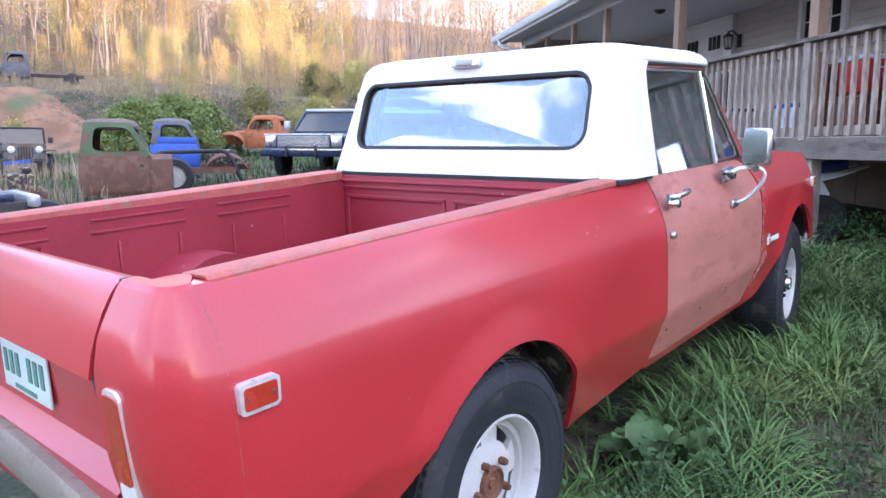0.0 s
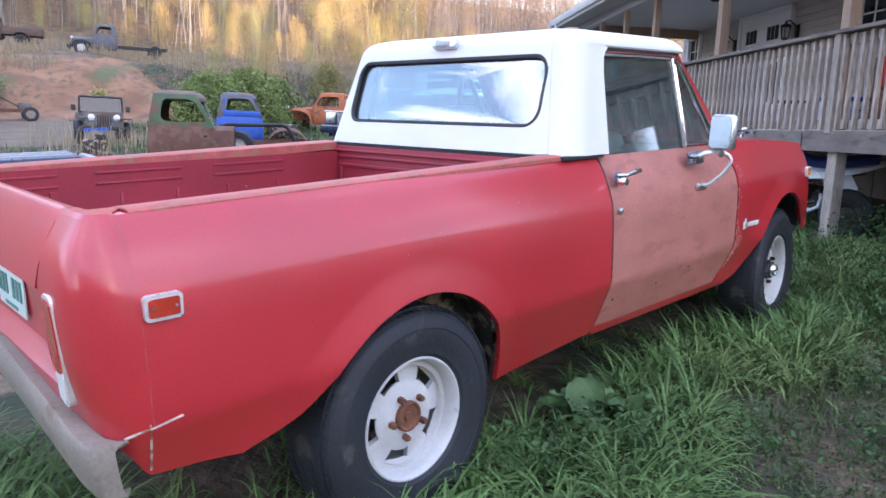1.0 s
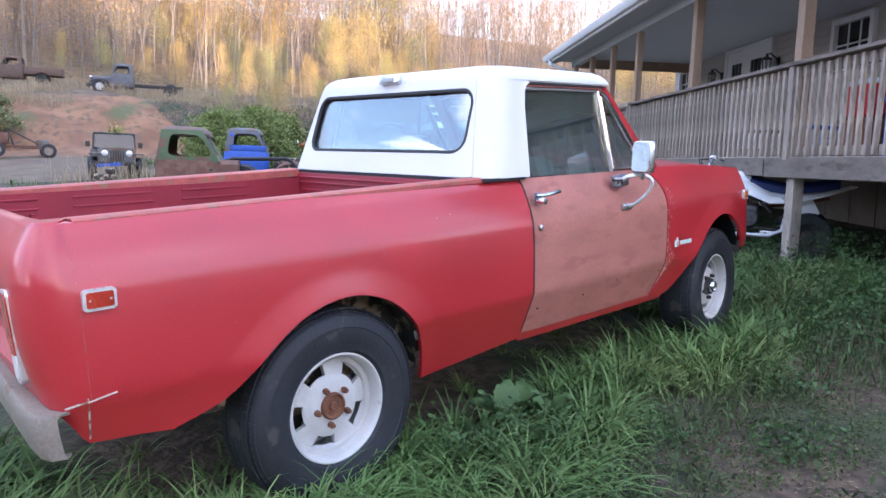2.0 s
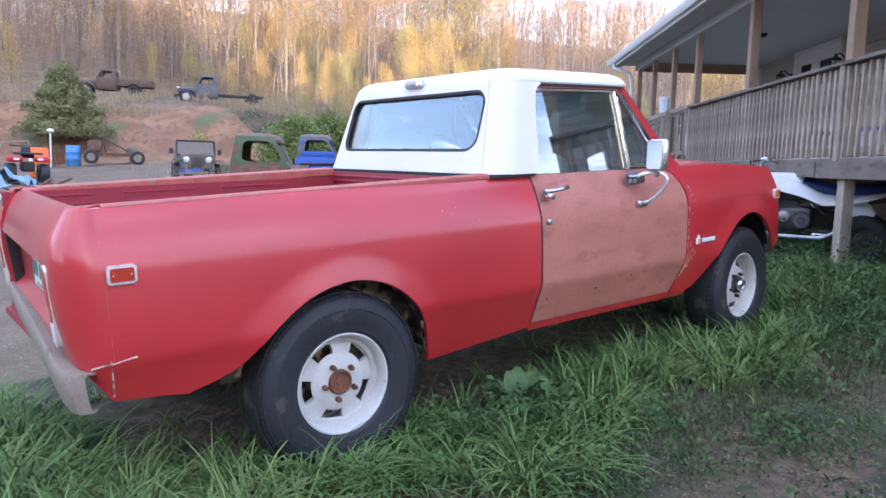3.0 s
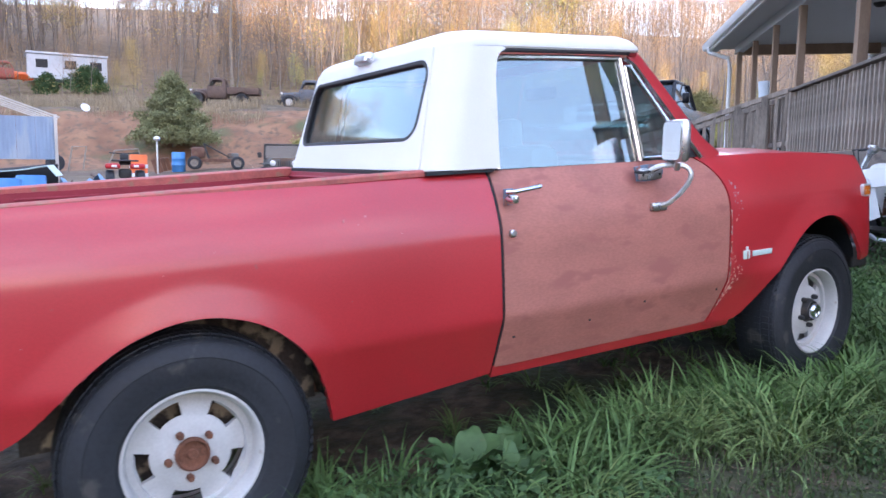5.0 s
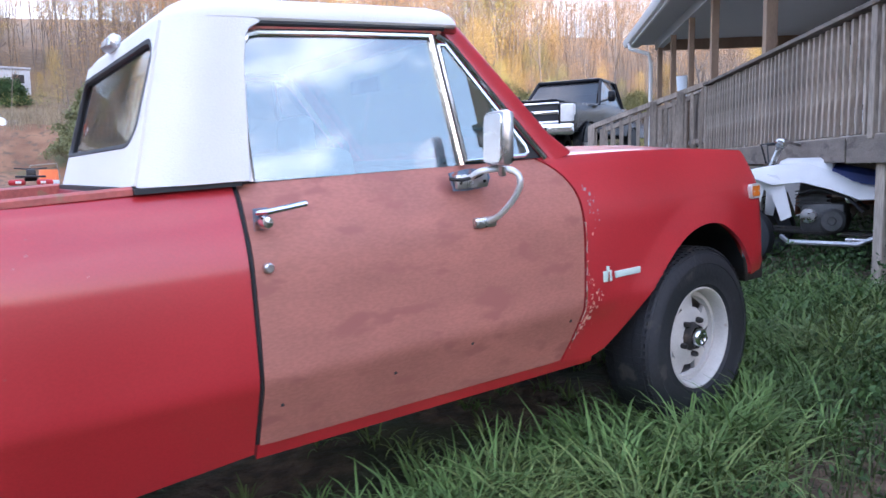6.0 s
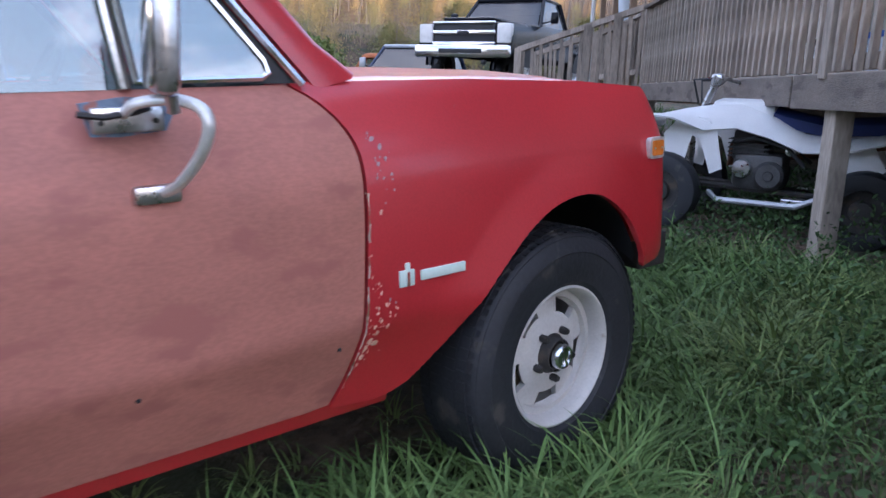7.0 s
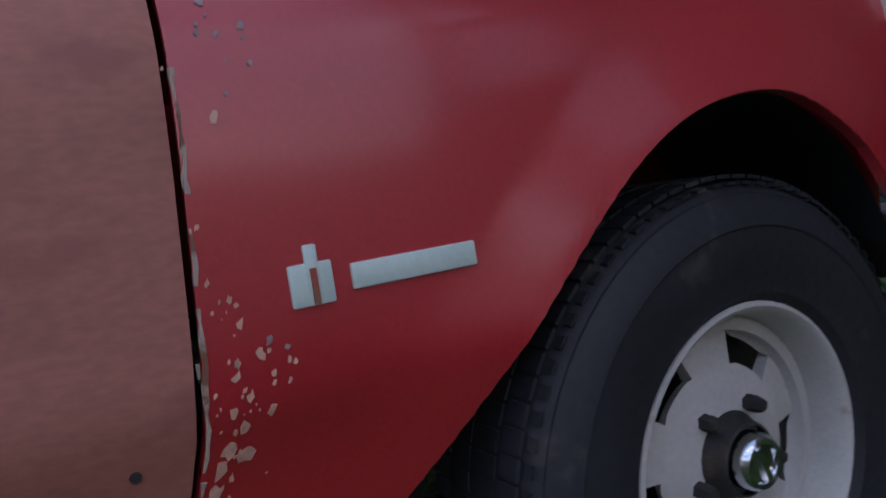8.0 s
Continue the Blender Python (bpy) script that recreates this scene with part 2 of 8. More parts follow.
ARCH_R = [(-0.62, 0.470), (-0.52, 0.500), (-0.43, 0.545), (-0.30, 0.662), (-0.17, 0.748), (-0.03, 0.790), (0.10, 0.788), (0.23, 0.742), (0.335, 0.655), (0.405, 0.54), (0.445, 0.42), (0.458, 0.36)]
ARCH_F = [(2.40, 0.405), (2.46, 0.44), (2.56, 0.530), (2.69, 0.665), (2.82, 0.785), (2.94, 0.843), (3.075, 0.845), (3.19, 0.775), (3.258, 0.68), (3.290, 0.60)]
SILL = [(-1.1, 0.62), (-0.97, 0.59), (-0.88, 0.492), (-0.62, 0.462), (0.458, 0.352), (1.1, 0.405), (2.27, 0.428), (2.40, 0.412), (3.290, 0.60), (3.5, 0.63)]


def smooth_line(pts, n=6):
    """Points of a rounded line through the given ones."""
    out = []
    p = [Vector(q) for q in [pts[0]] + pts + [pts[-1]]]
    for a, b, c, d in zip(p, p[1:], p[2:], p[3:]):
        for i in range(n):
            t = i / n
            q = 0.5 * (2 * b + (c - a) * t + (2 * a - 5 * b + 4 * c - d) * t * t + (3 * b - a - 3 * c + d) * t ** 3)
            out.append((q[0], q[1]))
    return out + [tuple(pts[-1])]


ARCH_R, ARCH_F = smooth_line(ARCH_R), smooth_line(ARCH_F)
LEVELS = [0.36, 0.39, 0.42, 0.46, 0.50, 0.54, 0.575, 0.60, 0.615, 0.64, 0.68, 0.72, 0.76, 0.80, 0.84, 0.88, 0.92, 0.945, 0.96, 0.975, 0.99, 1.01, 1.04, 1.07, 1.10, 1.125, 1.145, 1.16]


def sill_z(y):
    z = interp(y, SILL)
    for arch in (ARCH_R, ARCH_F):
        if arch[0][0] < y < arch[-1][0]:
            z = max(z, interp(y, arch))
    return z


def flare(y, z):
    """The soft lip that runs round a wheel arch."""
    out = 0.0
    for arch, c in ((ARCH_R, 0.0), (ARCH_F, 2.98)):
        if arch[0][0] - 0.2 < y < arch[-1][0] + 0.2:
            d = min(math.hypot(y - a, z - b) for a, b in arch)
            out = max(out, 0.017 * max(0.0, 1 - d / 0.11) ** 1.3)
    return out


def side_columns(y0, y1):
    ys = set()
    y = y0
    while y < y1 - 1e-6:
        ys.add(round(y, 4))
        near = any(a[0][0] - 0.03 < y < a[-1][0] + 0.03 for a in (ARCH_R, ARCH_F))
        y += 0.012 if near else 0.05
    ys.add(round(y1, 4))
    for a in (ARCH_R, ARCH_F):
        ys |= {round(p[0], 4) for p in a if y0 < p[0] < y1}
    return sorted(ys)


def side_skin(columns, s, start=None, end=None):
    """Skin of a body side; columns are y values, or (plan point, outward way) pairs at the corners. start: a front seam's line, which the first columns follow."""
    mb, grid = MB(), []
    for c in columns:
        plan, way = c if isinstance(c, tuple) else ((HALF, c), (1, 0))
        col = []
        lo, hi = sill_z(plan[1]), interp(plan[1], TOP)
        raised = lo > interp(plan[1], SILL) + 0.004
        for lev in LEVELS + [2.0]:
            z = min(hi, max(lo, lev))
            if raised and lev < 0.975:
                w = min(1.0, (lo - interp(plan[1], SILL)) / 0.06)
                z += w * (lo + (lev - 0.36) * (0.975 - lo) / 0.615 - z)
            k = flare(plan[1], z) if way[0] > 0.7 else 0.0
            back = max(0.0, -way[1])
            q = k - interp(z, INSET) * (1 - back) - interp(z, TAIL) * back
            y = plan[1] + way[1] * q
            if start and plan[1] < 2.46:
                y = start(z) + (2.46 - start(z)) * (plan[1] - 2.33) / 0.13
            if end and plan[1] > 0.90:
                y = 0.90 + (end(z) - 0.90) * (plan[1] - 0.90) / 0.198
            col.append((s * (plan[0] + way[0] * q), y, z))
        grid.append(col)
    return mb.grid(grid)


def door_front(z):
    return interp(z, [(0.42, 2.252), (0.46, 2.272), (0.50, 2.288), (0.55, 2.303), (0.60, 2.314), (0.68, 2.323), (0.75, 2.328), (0.85, 2.335), (0.95, 2.340), (1.0, 2.340), (1.03, 2.336), (1.06, 2.325), (1.09, 2.306), (1.12, 2.279), (1.145, 2.248), (1.165, 2.215)])


def door_rear(z):
    return interp(z, [(0.42, 1.108), (0.6, 1.118), (0.9, 1.124), (1.165, 1.132)])


truck = thing("pickup_truck", SLOPE, "faded red pickup truck with white hardtop and brown primer door", "truck")

for s in (1, -1):
    skew = 0.0 if s > 0 else 0.06
    corner = []
    for i in range(0, 4):
        corner.append(((0.638 + 0.037 * i, -1.035 + skew), (0, -1)))
    for i in range(1, 9):
        a = radians(-90 + 90 * i / 8)
        corner.append(((HALF - 0.135 + 0.135 * math.cos(a), -0.90 + skew + 0.135 * math.sin(a)), (math.cos(a), math.sin(a))))
    quarter = part("bed_side", side_skin(corner + side_columns(-0.88 + skew, 1.098), s, None, lambda z: door_rear(z) - 0.016), red_paint, truck, thick=0.018, weld=True)
    # bed inside wall, rail and wheel housing
    mb = MB()
    rail = []
    for i in range(24):
        y = -0.86 + skew + i * (1.72 - skew) / 23
        z = interp(y, TOP)
        rail.append([(s * 0.784, y, z - 0.012), (s * 0.782, y, z + 0.003), (s * 0.770, y, z + 0.010), (s * 0.690, y, z + 0.008), (s * 0.672, y, z + 0.002), (s * 0.668, y, z - 0.035)])
    part("bed_rail", MB().grid(rail), worn_red, truck, "worn rail with paint rubbed to brown", thick=0.006)
    cap = []
    for (px, py), (wx, wy) in corner:
        q = interp(1.135, INSET) * (1 + min(0.0, wy)) + interp(1.135, TAIL) * max(0.0, -wy)
        cap.append([(s * (px - wx * q), py - wy * q, 1.134), (s * (px - wx * q - 0.012 * wx), py - wy * q - 0.012 * wy, 1.145), (s * min(px, 0.70), max(-0.925 + skew, min(-0.84 + skew, py + 0.07)), 1.146), (s * min(px, 0.69), max(-0.92 + skew, min(-0.84 + skew, py + 0.08)), 1.10)])
    part("corner_cap", MB().grid(cap), red_paint, quarter, thick=0.006)
    part("corner_filler", MB().box((s * 0.722, -0.882 + skew, 1.122), (0.125, 0.085, 0.036), bevel=0.006), red_paint, quarter)
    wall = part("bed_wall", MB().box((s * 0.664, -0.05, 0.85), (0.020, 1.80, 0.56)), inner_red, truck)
    part("well_liner", MB().prism([(-0.46, 0.42), (0.44, 0.42), (0.43, 0.70), (0.28, 0.84), (0.0, 0.90), (-0.28, 0.84), (-0.46, 0.70)], 0, s * 0.678, s * 0.690), undercarriage, truck)
    mb = MB()
    for y0, y1 in ((-0.93, -0.55), (-0.40, -0.02), (0.13, 0.51)):
        for z in (1.10, 1.055):
            mb.box((s * 0.652, (y0 + y1) / 2, z), (0.008, y1 - y0, 0.010), bevel=0.003)
    for y in (-0.30, -0.05, 0.20, 0.47):
        mb.box((s * 0.652, y, 0.85), (0.008, 0.014, 0.32), bevel=0.003)
    part("stiffening_rib", mb, inner_red, wall)
    mb = MB()
    hump = [[(s * (0.655 - 0.20 * math.sin(b) ** 0.6), 0.0 + 0.345 * math.cos(a) * (1 - 0.12 * (b / 1.57)), 0.57 + 0.36 * math.sin(a)) for a in (math.pi * i / 14 for i in range(15))] for b in (1.57 * j / 4 for j in range(5))]
    hump.append([(s * 0.45, 0.32 * math.cos(a), 0.57 + 0.26 * math.sin(a)) for a in (math.pi * i / 14 for i in range(15))])
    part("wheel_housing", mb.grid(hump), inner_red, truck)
    bracket = MB().box((s * 0.648, -0.62, 0.985), (0.016, 0.13, 0.07), bevel=0.004).box((s * 0.634, -0.62, 0.955), (0.03, 0.14, 0.012), bevel=0.003).box((s * 0.636, -0.66, 1.02), (0.02, 0.02, 0.03)).box((s * 0.636, -0.58, 1.02), (0.02, 0.02, 0.03))
    part("stake_bracket", bracket, inner_red, wall)
    # inner wheel wells
    for yc, arch in ((0.0, ARCH_R), (2.98, ARCH_F)):
        rows = [[(s * (HALF - interp(z, INSET) - 0.022 if x > 0.8 else x), yc + (y - yc) * k, z + dz) for y, z in arch] for x, k, dz in ((0.855, 1.0, 0.008), (0.74, 1.04, 0.05), (0.45, 1.04, 0.06))]
        part("wheel_well", MB().grid(rows), undercarriage if yc < 1 else black_rubber, truck, "muddy wheel well" if yc < 1 else "dark wheel well")
    # front fender
    nose = []
    for i in range(1, 8):
        a = radians(90 * i / 7)
        nose.append(((HALF - 0.09 + 0.09 * math.cos(a), 3.345 + 0.10 * math.sin(a)), (math.cos(a), math.sin(a))))
    cols = [2.33, 2.345, 2.36, 2.38, 2.40, 2.43] + side_columns(2.46, 3.345)
    fender = part("front_fender", side_skin(cols + nose, s, lambda z: door_front(z) + 0.002), red_paint, truck, thick=0.016, weld=True)
    # sill under the door
    rows = [[(s * (HALF - interp(z, INSET) - 0.004), y, z) for z in (0.385, 0.395, 0.41, 0.432)] for y in (1.10, 1.2, 1.5, 1.8, 2.1, 2.42)]
    part("rocker_panel", MB().grid(rows), red_paint, truck, thick=0.03)

# door skins: rear edge nearly straight, front edge curving back to the windscreen pillar
doors = {}
for s in (1, -1):
    grid = []
    for i in range(31):
        z = 0.428 + (1.165 - 0.428) * i / 30
        a, b = door_rear(z), door_front(z) - 0.005
        x = HALF - interp(z, INSET) + 0.002
        grid.append([(s * (x - (0.006 if j in (0, 20) else 0.0)), a + (b - a) * j / 20, z) for j in range(21)])
    doors[s] = part("door", MB().grid(grid), primer if s > 0 else red_paint, truck, "door in bare reddish-brown primer" if s > 0 else "", thick=0.03)
    # black strip that stands in for the shade inside the door's rear gap
    part("door_seal", MB().tube([(s * (HALF - interp(z, INSET) - 0.009), door_rear(z) - 0.007, z) for z in np.linspace(0.435, 1.16, 14)], 0.0065, 6), black_rubber, doors[s], "black strip standing in for shade in the door's gap")

# black block added behind the seams in place of their shade, firewall, bed floor
core = MB()
core.box((0, 1.72, 0.80), (1.50, 1.22, 0.72))
part("cab_core", core, black_rubber, truck)
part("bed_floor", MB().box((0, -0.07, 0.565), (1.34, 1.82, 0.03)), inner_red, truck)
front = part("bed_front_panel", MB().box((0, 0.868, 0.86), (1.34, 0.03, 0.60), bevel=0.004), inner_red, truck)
for x0, x1 in ((-0.63, -0.03), (0.03, 0.63)):
    out = [(x0, 0.64), (x1, 0.64), (x1, 1.06), (x0, 1.06)]
    for (xa, za), (xb, zb) in zip(out, out[1:] + out[:1]):
        part("embossed_rib", MB().box(((xa + xb) / 2, 0.851, (za + zb) / 2), (abs(xa - xb) + 0.018, 0.012, abs(za - zb) + 0.018), bevel=0.004), inner_red, front)
for z in (1.105, 1.135):
    part("embossed_rib", MB().box((0, 0.850, z), (1.36, 0.014, 0.012), bevel=0.004), inner_red, front)

# tailgate
rows = []
GATE = ((0.56, -0.955), (0.60, -0.975), (0.66, -0.998), (0.70, -1.000), (0.725, -0.965), (0.74, -0.955), (0.925, -0.965), (0.94, -0.985), (0.955, -1.030), (1.0, -1.020), (1.04, -1.006), (1.08, -0.988), (1.11, -0.970), (1.13, -0.953), (1.140, -0.930), (1.135, -0.905), (1.09, -0.90))
for z, y in GATE:
    rows.append([(x, y + 0.0495 * (0.606 - x), z) for x in (-0.606, -0.600, -0.3, 0.0, 0.3, 0.600, 0.606)])
gate = part("tailgate", MB().grid(rows), red_paint, truck, smooth=30, thick=0.022)
part("gate_inner", MB().box((0, -0.895, 0.84), (1.23, 0.03, 0.54), pose(0, 0.03, 0, 0, 0, -2.83), bevel=0.006), inner_red, gate)
for s in (1, -1):
    # solid black filler imitates the shade in the open gap beside the gate
    part("gate_seam", MB().prism([(y + 0.008 + (0.0 if s > 0 else 0.06), z) for z, y in GATE[:-4] if not 0.72 < z < 0.945] + [(-0.90, 1.10), (-0.90, 0.56)], 0, s * 0.604, s * 0.645), black_rubber, gate, "black filler standing in for shade in the tailgate's gap")
part("rubber_stop", MB().box((0.628, -0.940, 1.136), (0.022, 0.030, 0.018), bevel=0.006), black_rubber, gate)
plate = part("license_plate", MB().box((0.11, -0.966, 0.850), (0.31, 0.006, 0.155), pose(0, 0.03, 0, 0, 0, -2.83), bevel=0.002), plate_white, gate, "white and green plate")
for x, z, w, h in [(x, 0.848, 0.022, 0.062) for x in (-0.01, 0.03, 0.07, 0.15, 0.19, 0.23)] + [(0.11, 0.910, 0.10, 0.012), (0.11, 0.788, 0.14, 0.010)]:
    part("plate_bar", MB().box((x, -0.9705, z), (w, 0.003, h), pose(0, 0.03, 0, 0, 0, -2.83)), ink, plate)

# tail lamps and side markers
for s in (1, -1):
    m = pose(s * 0.702, -1.021 + (0.0 if s > 0 else 0.06), 0.818, 4.5, 0, -3)
    lamp = part("tail_lamp", MB().prism(rounded_rect(0.068, 0.28, 0.02), 1, -0.006, 0.03), bright_trim, truck, "tall tail lamp with chrome frame", m=m)
    part("red_lens", MB().prism([(a, b + 0.038) for a, b in rounded_rect(0.056, 0.182, 0.012)], 1, -0.010, 0.0), red_lens, lamp)
    part("reverse_lens", MB().prism([(a, b - 0.091) for a, b in rounded_rect(0.056, 0.078, 0.012)], 1, -0.009, 0.0), white_lens, lamp)
    for name, y, z, w, h, x, lens, turn in (("rear_marker", -0.838, 0.926, 0.094, 0.063, 0.884, red_lens, 0), ("front_marker", 3.338, 0.953, 0.070, 0.062, 0.880, amber, 3)):
        m = pose(s * x, y, z, 0, 0, s * turn)
        k = part(name, MB().prism(rounded_rect(w, h, 0.012), 0, -0.012, 0.005), bright_trim, truck, "small side marker in a chrome frame", m=m)
        part("lens", MB().prism(rounded_rect(w - 0.018, h - 0.018, 0.006), 0, -0.014, 0.008), lens, k)
        for q in (-1, 1):
            part("screw", MB().box((s * 0.0085, q * (w / 2 - 0.018), 0), (0.003, 0.006, 0.006)), dull_chrome, k)

# rear bumper: a worn steel channel
rows = []
for x, y, z in ((-0.875, -0.93, 0.625), (-0.86, -0.99, 0.63), (-0.80, -1.02, 0.635), (-0.3, -1.035, 0.64), (0.2, -1.04, 0.63), (0.55, -1.04, 0.60), (0.78, -1.035, 0.567), (0.835, -1.025, 0.555), (0.862, -1.005, 0.55), (0.872, -0.965, 0.548)):
    rows.append([(x * (0.97 if dy > 0.02 else 1), y + dy + 0.0495 * (0.85 - x), z + dz) for dy, dz in ((0.05, 0.060), (0.0, 0.064), (-0.008, 0.050), (-0.004, 0.0), (0.004, -0.055), (0.012, -0.070), (0.03, -0.072))])
part("rear_bumper", MB().grid(rows), bumper_paint, truck, "scuffed beige steel bumper", thick=0.008)
part("front_bumper", MB().box((0, 3.555, 0.575), (1.46, 0.14, 0.12), bevel=0.012).box((0.4, 3.5, 0.54), (0.08, 0.3, 0.1)).box((-0.4, 3.5, 0.54), (0.08, 0.3, 0.1)), dark_metal, truck, "dark rusty bumper", smooth=0)

# hood, cowl and grille
rows = []
for y in (2.34, 2.5, 2.8, 3.1, 3.25, 3.36, 3.435, 3.455):
    z = interp(y, TOP)
    row = []
    for i in range(-12, 13):
        q = i / 12
        lift = 0.018 * (1 - q * q) + (0.012 if abs(q) < 0.52 else 0.012 * max(0, 1 - (abs(q) - 0.52) / 0.06))
        row.append((q * 0.735, y, z + 0.004 + lift - (0.02 if abs(q) == 1 else 0) - (0.05 if y > 3.45 else 0)))
    rows.append(row)
part("hood", MB().grid(rows), red_paint, truck, thick=0.015)
part("grille_panel", MB().box((0, 3.405, 0.86), (1.52, 0.05, 0.46), bevel=0.015), red_paint, truck)
grille = part("grille", MB().box((0, 3.435, 0.88), (0.95, 0.02, 0.20), bevel=0.006), black_rubber, truck)
for i in range(7):
    part("grille_bar", MB().box((0, 3.448, 0.80 + 0.027 * i), (0.93, 0.008, 0.008)), chrome, grille)
for s in (1, -1):
    part("headlight", MB().lathe([(0.0, 0.02), (0.06, 0.015), (0.09, 0.0), (0.10, -0.03)], 20, pose(s * 0.60, 3.435, 0.88, 0, 0, 90)), white_lens, truck)
part("cowl", MB().box((0, 2.28, 1.155), (1.44, 0.16, 0.05), bevel=0.012), red_paint, truck)

# cab: windscreen frame, pillars
for s in (1, -1):
    mb = MB()
    a, b = Vector((s * 0.775, 2.300, 1.165)), Vector((s * 0.665, 1.945, 1.615))
    rows = []
    for t in (0, 0.15, 0.35, 0.6, 0.85, 1.0):
        p = a.lerp(b, t)
        w = 0.055 - 0.012 * t + (0.03 if t == 0 else 0)
        rows.append([p + Vector((s * dx, dy, dz)) for dx, dy, dz in ((-0.05, w, 0.03), (-0.012, w, 0.02), (0.004, w - 0.015, 0.008), (0.004, -0.018, -0.012), (-0.04, -0.03, -0.02))])
    part("windscreen_pillar", MB().grid(rows, close_u=True), red_paint, truck)
part("windscreen_header", MB().box((0, 1.945, 1.628), (1.36, 0.06, 0.05), bevel=0.012), red_paint, truck)
part("windscreen", MB().add([(-0.72, 2.31, 1.17), (0.72, 2.31, 1.17), (0.63, 1.955, 1.61), (-0.63, 1.955, 1.61)], [(0, 1, 2, 3)]), clear_glass, truck, thick=0.005, smooth=0).visible_shadow = False

# white hardtop
REAR = lambda z: interp(z, [(1.17, 0.862), (1.20, 0.872), (1.625, 1.012)])
SIDE = lambda z: interp(z, [(1.17, 0.798), (1.625, 0.703)])
win = [(x, 1.432 + z) for x, z in rounded_rect(1.235, 0.30, 0.075, 6)]
win = [(x * (1.0 - 0.06 * (z - 1.432)), z) for x, z in win]
top_z = 1.624
def rear_point(x, z, out=0.0):
    return (x, REAR(z) + 0.035 * (abs(x) / 0.7) ** 3 - out, z)
rows = []
steps = len(win)
for k in range(4):
    row = []
    for x, z in win:
        e = x / 0.6175
        f = (z - 1.432) / 0.15
        big = max(abs(e), abs(f))
        oz = 1.432 + (f / big) * (top_z - 1.432 if f > 0 else 1.432 - 1.172)
        ox = e / big * (SIDE(oz) - 0.10)
        t = k / 3
        row.append(rear_point(x + (ox - x) * t, z + (oz - z) * t))
    rows.append(row)
hardtop = part("hardtop", MB().grid(rows, close_u=True), white_top, truck, "white painted hardtop with textured finish", thick=0.02)
for s in (1, -1):
    rows = []
    for i in range(19):
        z = 1.172 + (top_z - 1.172) * i / 18
        y0 = REAR(z) + 0.035 * ((SIDE(z) - 0.10) / 0.7) ** 3
        x0 = SIDE(z) - 0.10
        row = [(s * x0, y0, z)]
        for j in range(1, 7):
            a = radians(90 * j / 6)
            row.append((s * (x0 + 0.10 * math.sin(a)), y0 + 0.10 * (1 - math.cos(a)), z))
        yb = interp(z, [(1.17, 1.150), (1.50, 1.190), (1.59, 1.212), (1.624, 1.26)])
        for j in range(1, 6):
            t = j / 5
            row.append((s * (SIDE(z) + (0.008 if j == 5 else 0)), y0 + 0.10 + (yb - y0 - 0.10) * t, z))
        row.append((s * (SIDE(z) - 0.035), yb + 0.004, z))
        rows.append(row)
    part("quarter_panel", MB().grid(rows), white_top, hardtop, thick=0.012)
# roof: a soft dome with rolled edges
rows = []
def roof_loop(shrink, z):
    loop = []
    w, y0, y1 = SIDE(top_z) - shrink, REAR(top_z) + 0.004 + shrink, 1.965 - shrink
    rx = 0.10
    for (cx, cy, a0) in ((w - rx, y1 - 0.05, 0), (-(w - rx), y1 - 0.05, 90), (-(w - rx), y0 + rx, 180), (w - rx, y0 + rx, 270)):
        for i in range(12):
            a = radians(a0 + 90 * i / 11)
            ry = 0.05 if a0 < 180 else rx
            loop.append((cx + rx * math.cos(a), cy + ry * math.sin(a) + (0.035 * (abs(cx + rx * math.cos(a)) / 0.7) ** 3 if a0 >= 180 else 0), z))
    return loop
for shrink, z in ((0.03, 1.622), (-0.008, 1.619), (-0.013, 1.626), (-0.010, 1.640), (0.002, 1.658), (0.020, 1.674), (0.05, 1.688), (0.11, 1.698), (0.2, 1.705), (0.34, 1.710)):
    rows.append(roof_loop(min(shrink, 0.34), z))
mb = MB().grid(rows, close_u=True)
mb.f.append(tuple(range(len(mb.v) - 48, len(mb.v))))
part("roof", mb, white_top, hardtop)
part("cab_base_seal", MB().box((0, 0.875, 1.168), (1.44, 0.03, 0.014)).box((0.785, 1.0, 1.168), (0.03, 0.28, 0.014)).box((-0.785, 1.0, 1.168), (0.03, 0.28, 0.014)), black_rubber, hardtop)

# rear window with black gasket
loop = [rear_point(x, z, 0.006) for x, z in win]
part("gasket", MB().tube(loop + loop[:2], 0.019, 8, caps=False, flat=0.7), black_rubber, hardtop, "thick black rubber gasket")
mb = MB().grid([[rear_point(x * k, 1.432 + (z - 1.432) * k, -0.004) for x, z in win] for k in (0.001, 0.25, 0.5, 0.75, 0.98, 1.0)], close_u=True)
part("rear_window", mb, clear_glass, hardtop, thick=0.004).visible_shadow = False
mb = MB().box((0, 0, 0), (0.15, 0.036, 0.046), bevel=0.010)
cargo = part("cargo_lamp", mb, dull_chrome, hardtop, "small metal cargo lamp", m=pose(0, 1.002, 1.652, -18, 0, 0))
part("lens", MB().box((0, -0.020, -0.006), (0.09, 0.008, 0.026), bevel=0.003), dusty_lens, cargo)

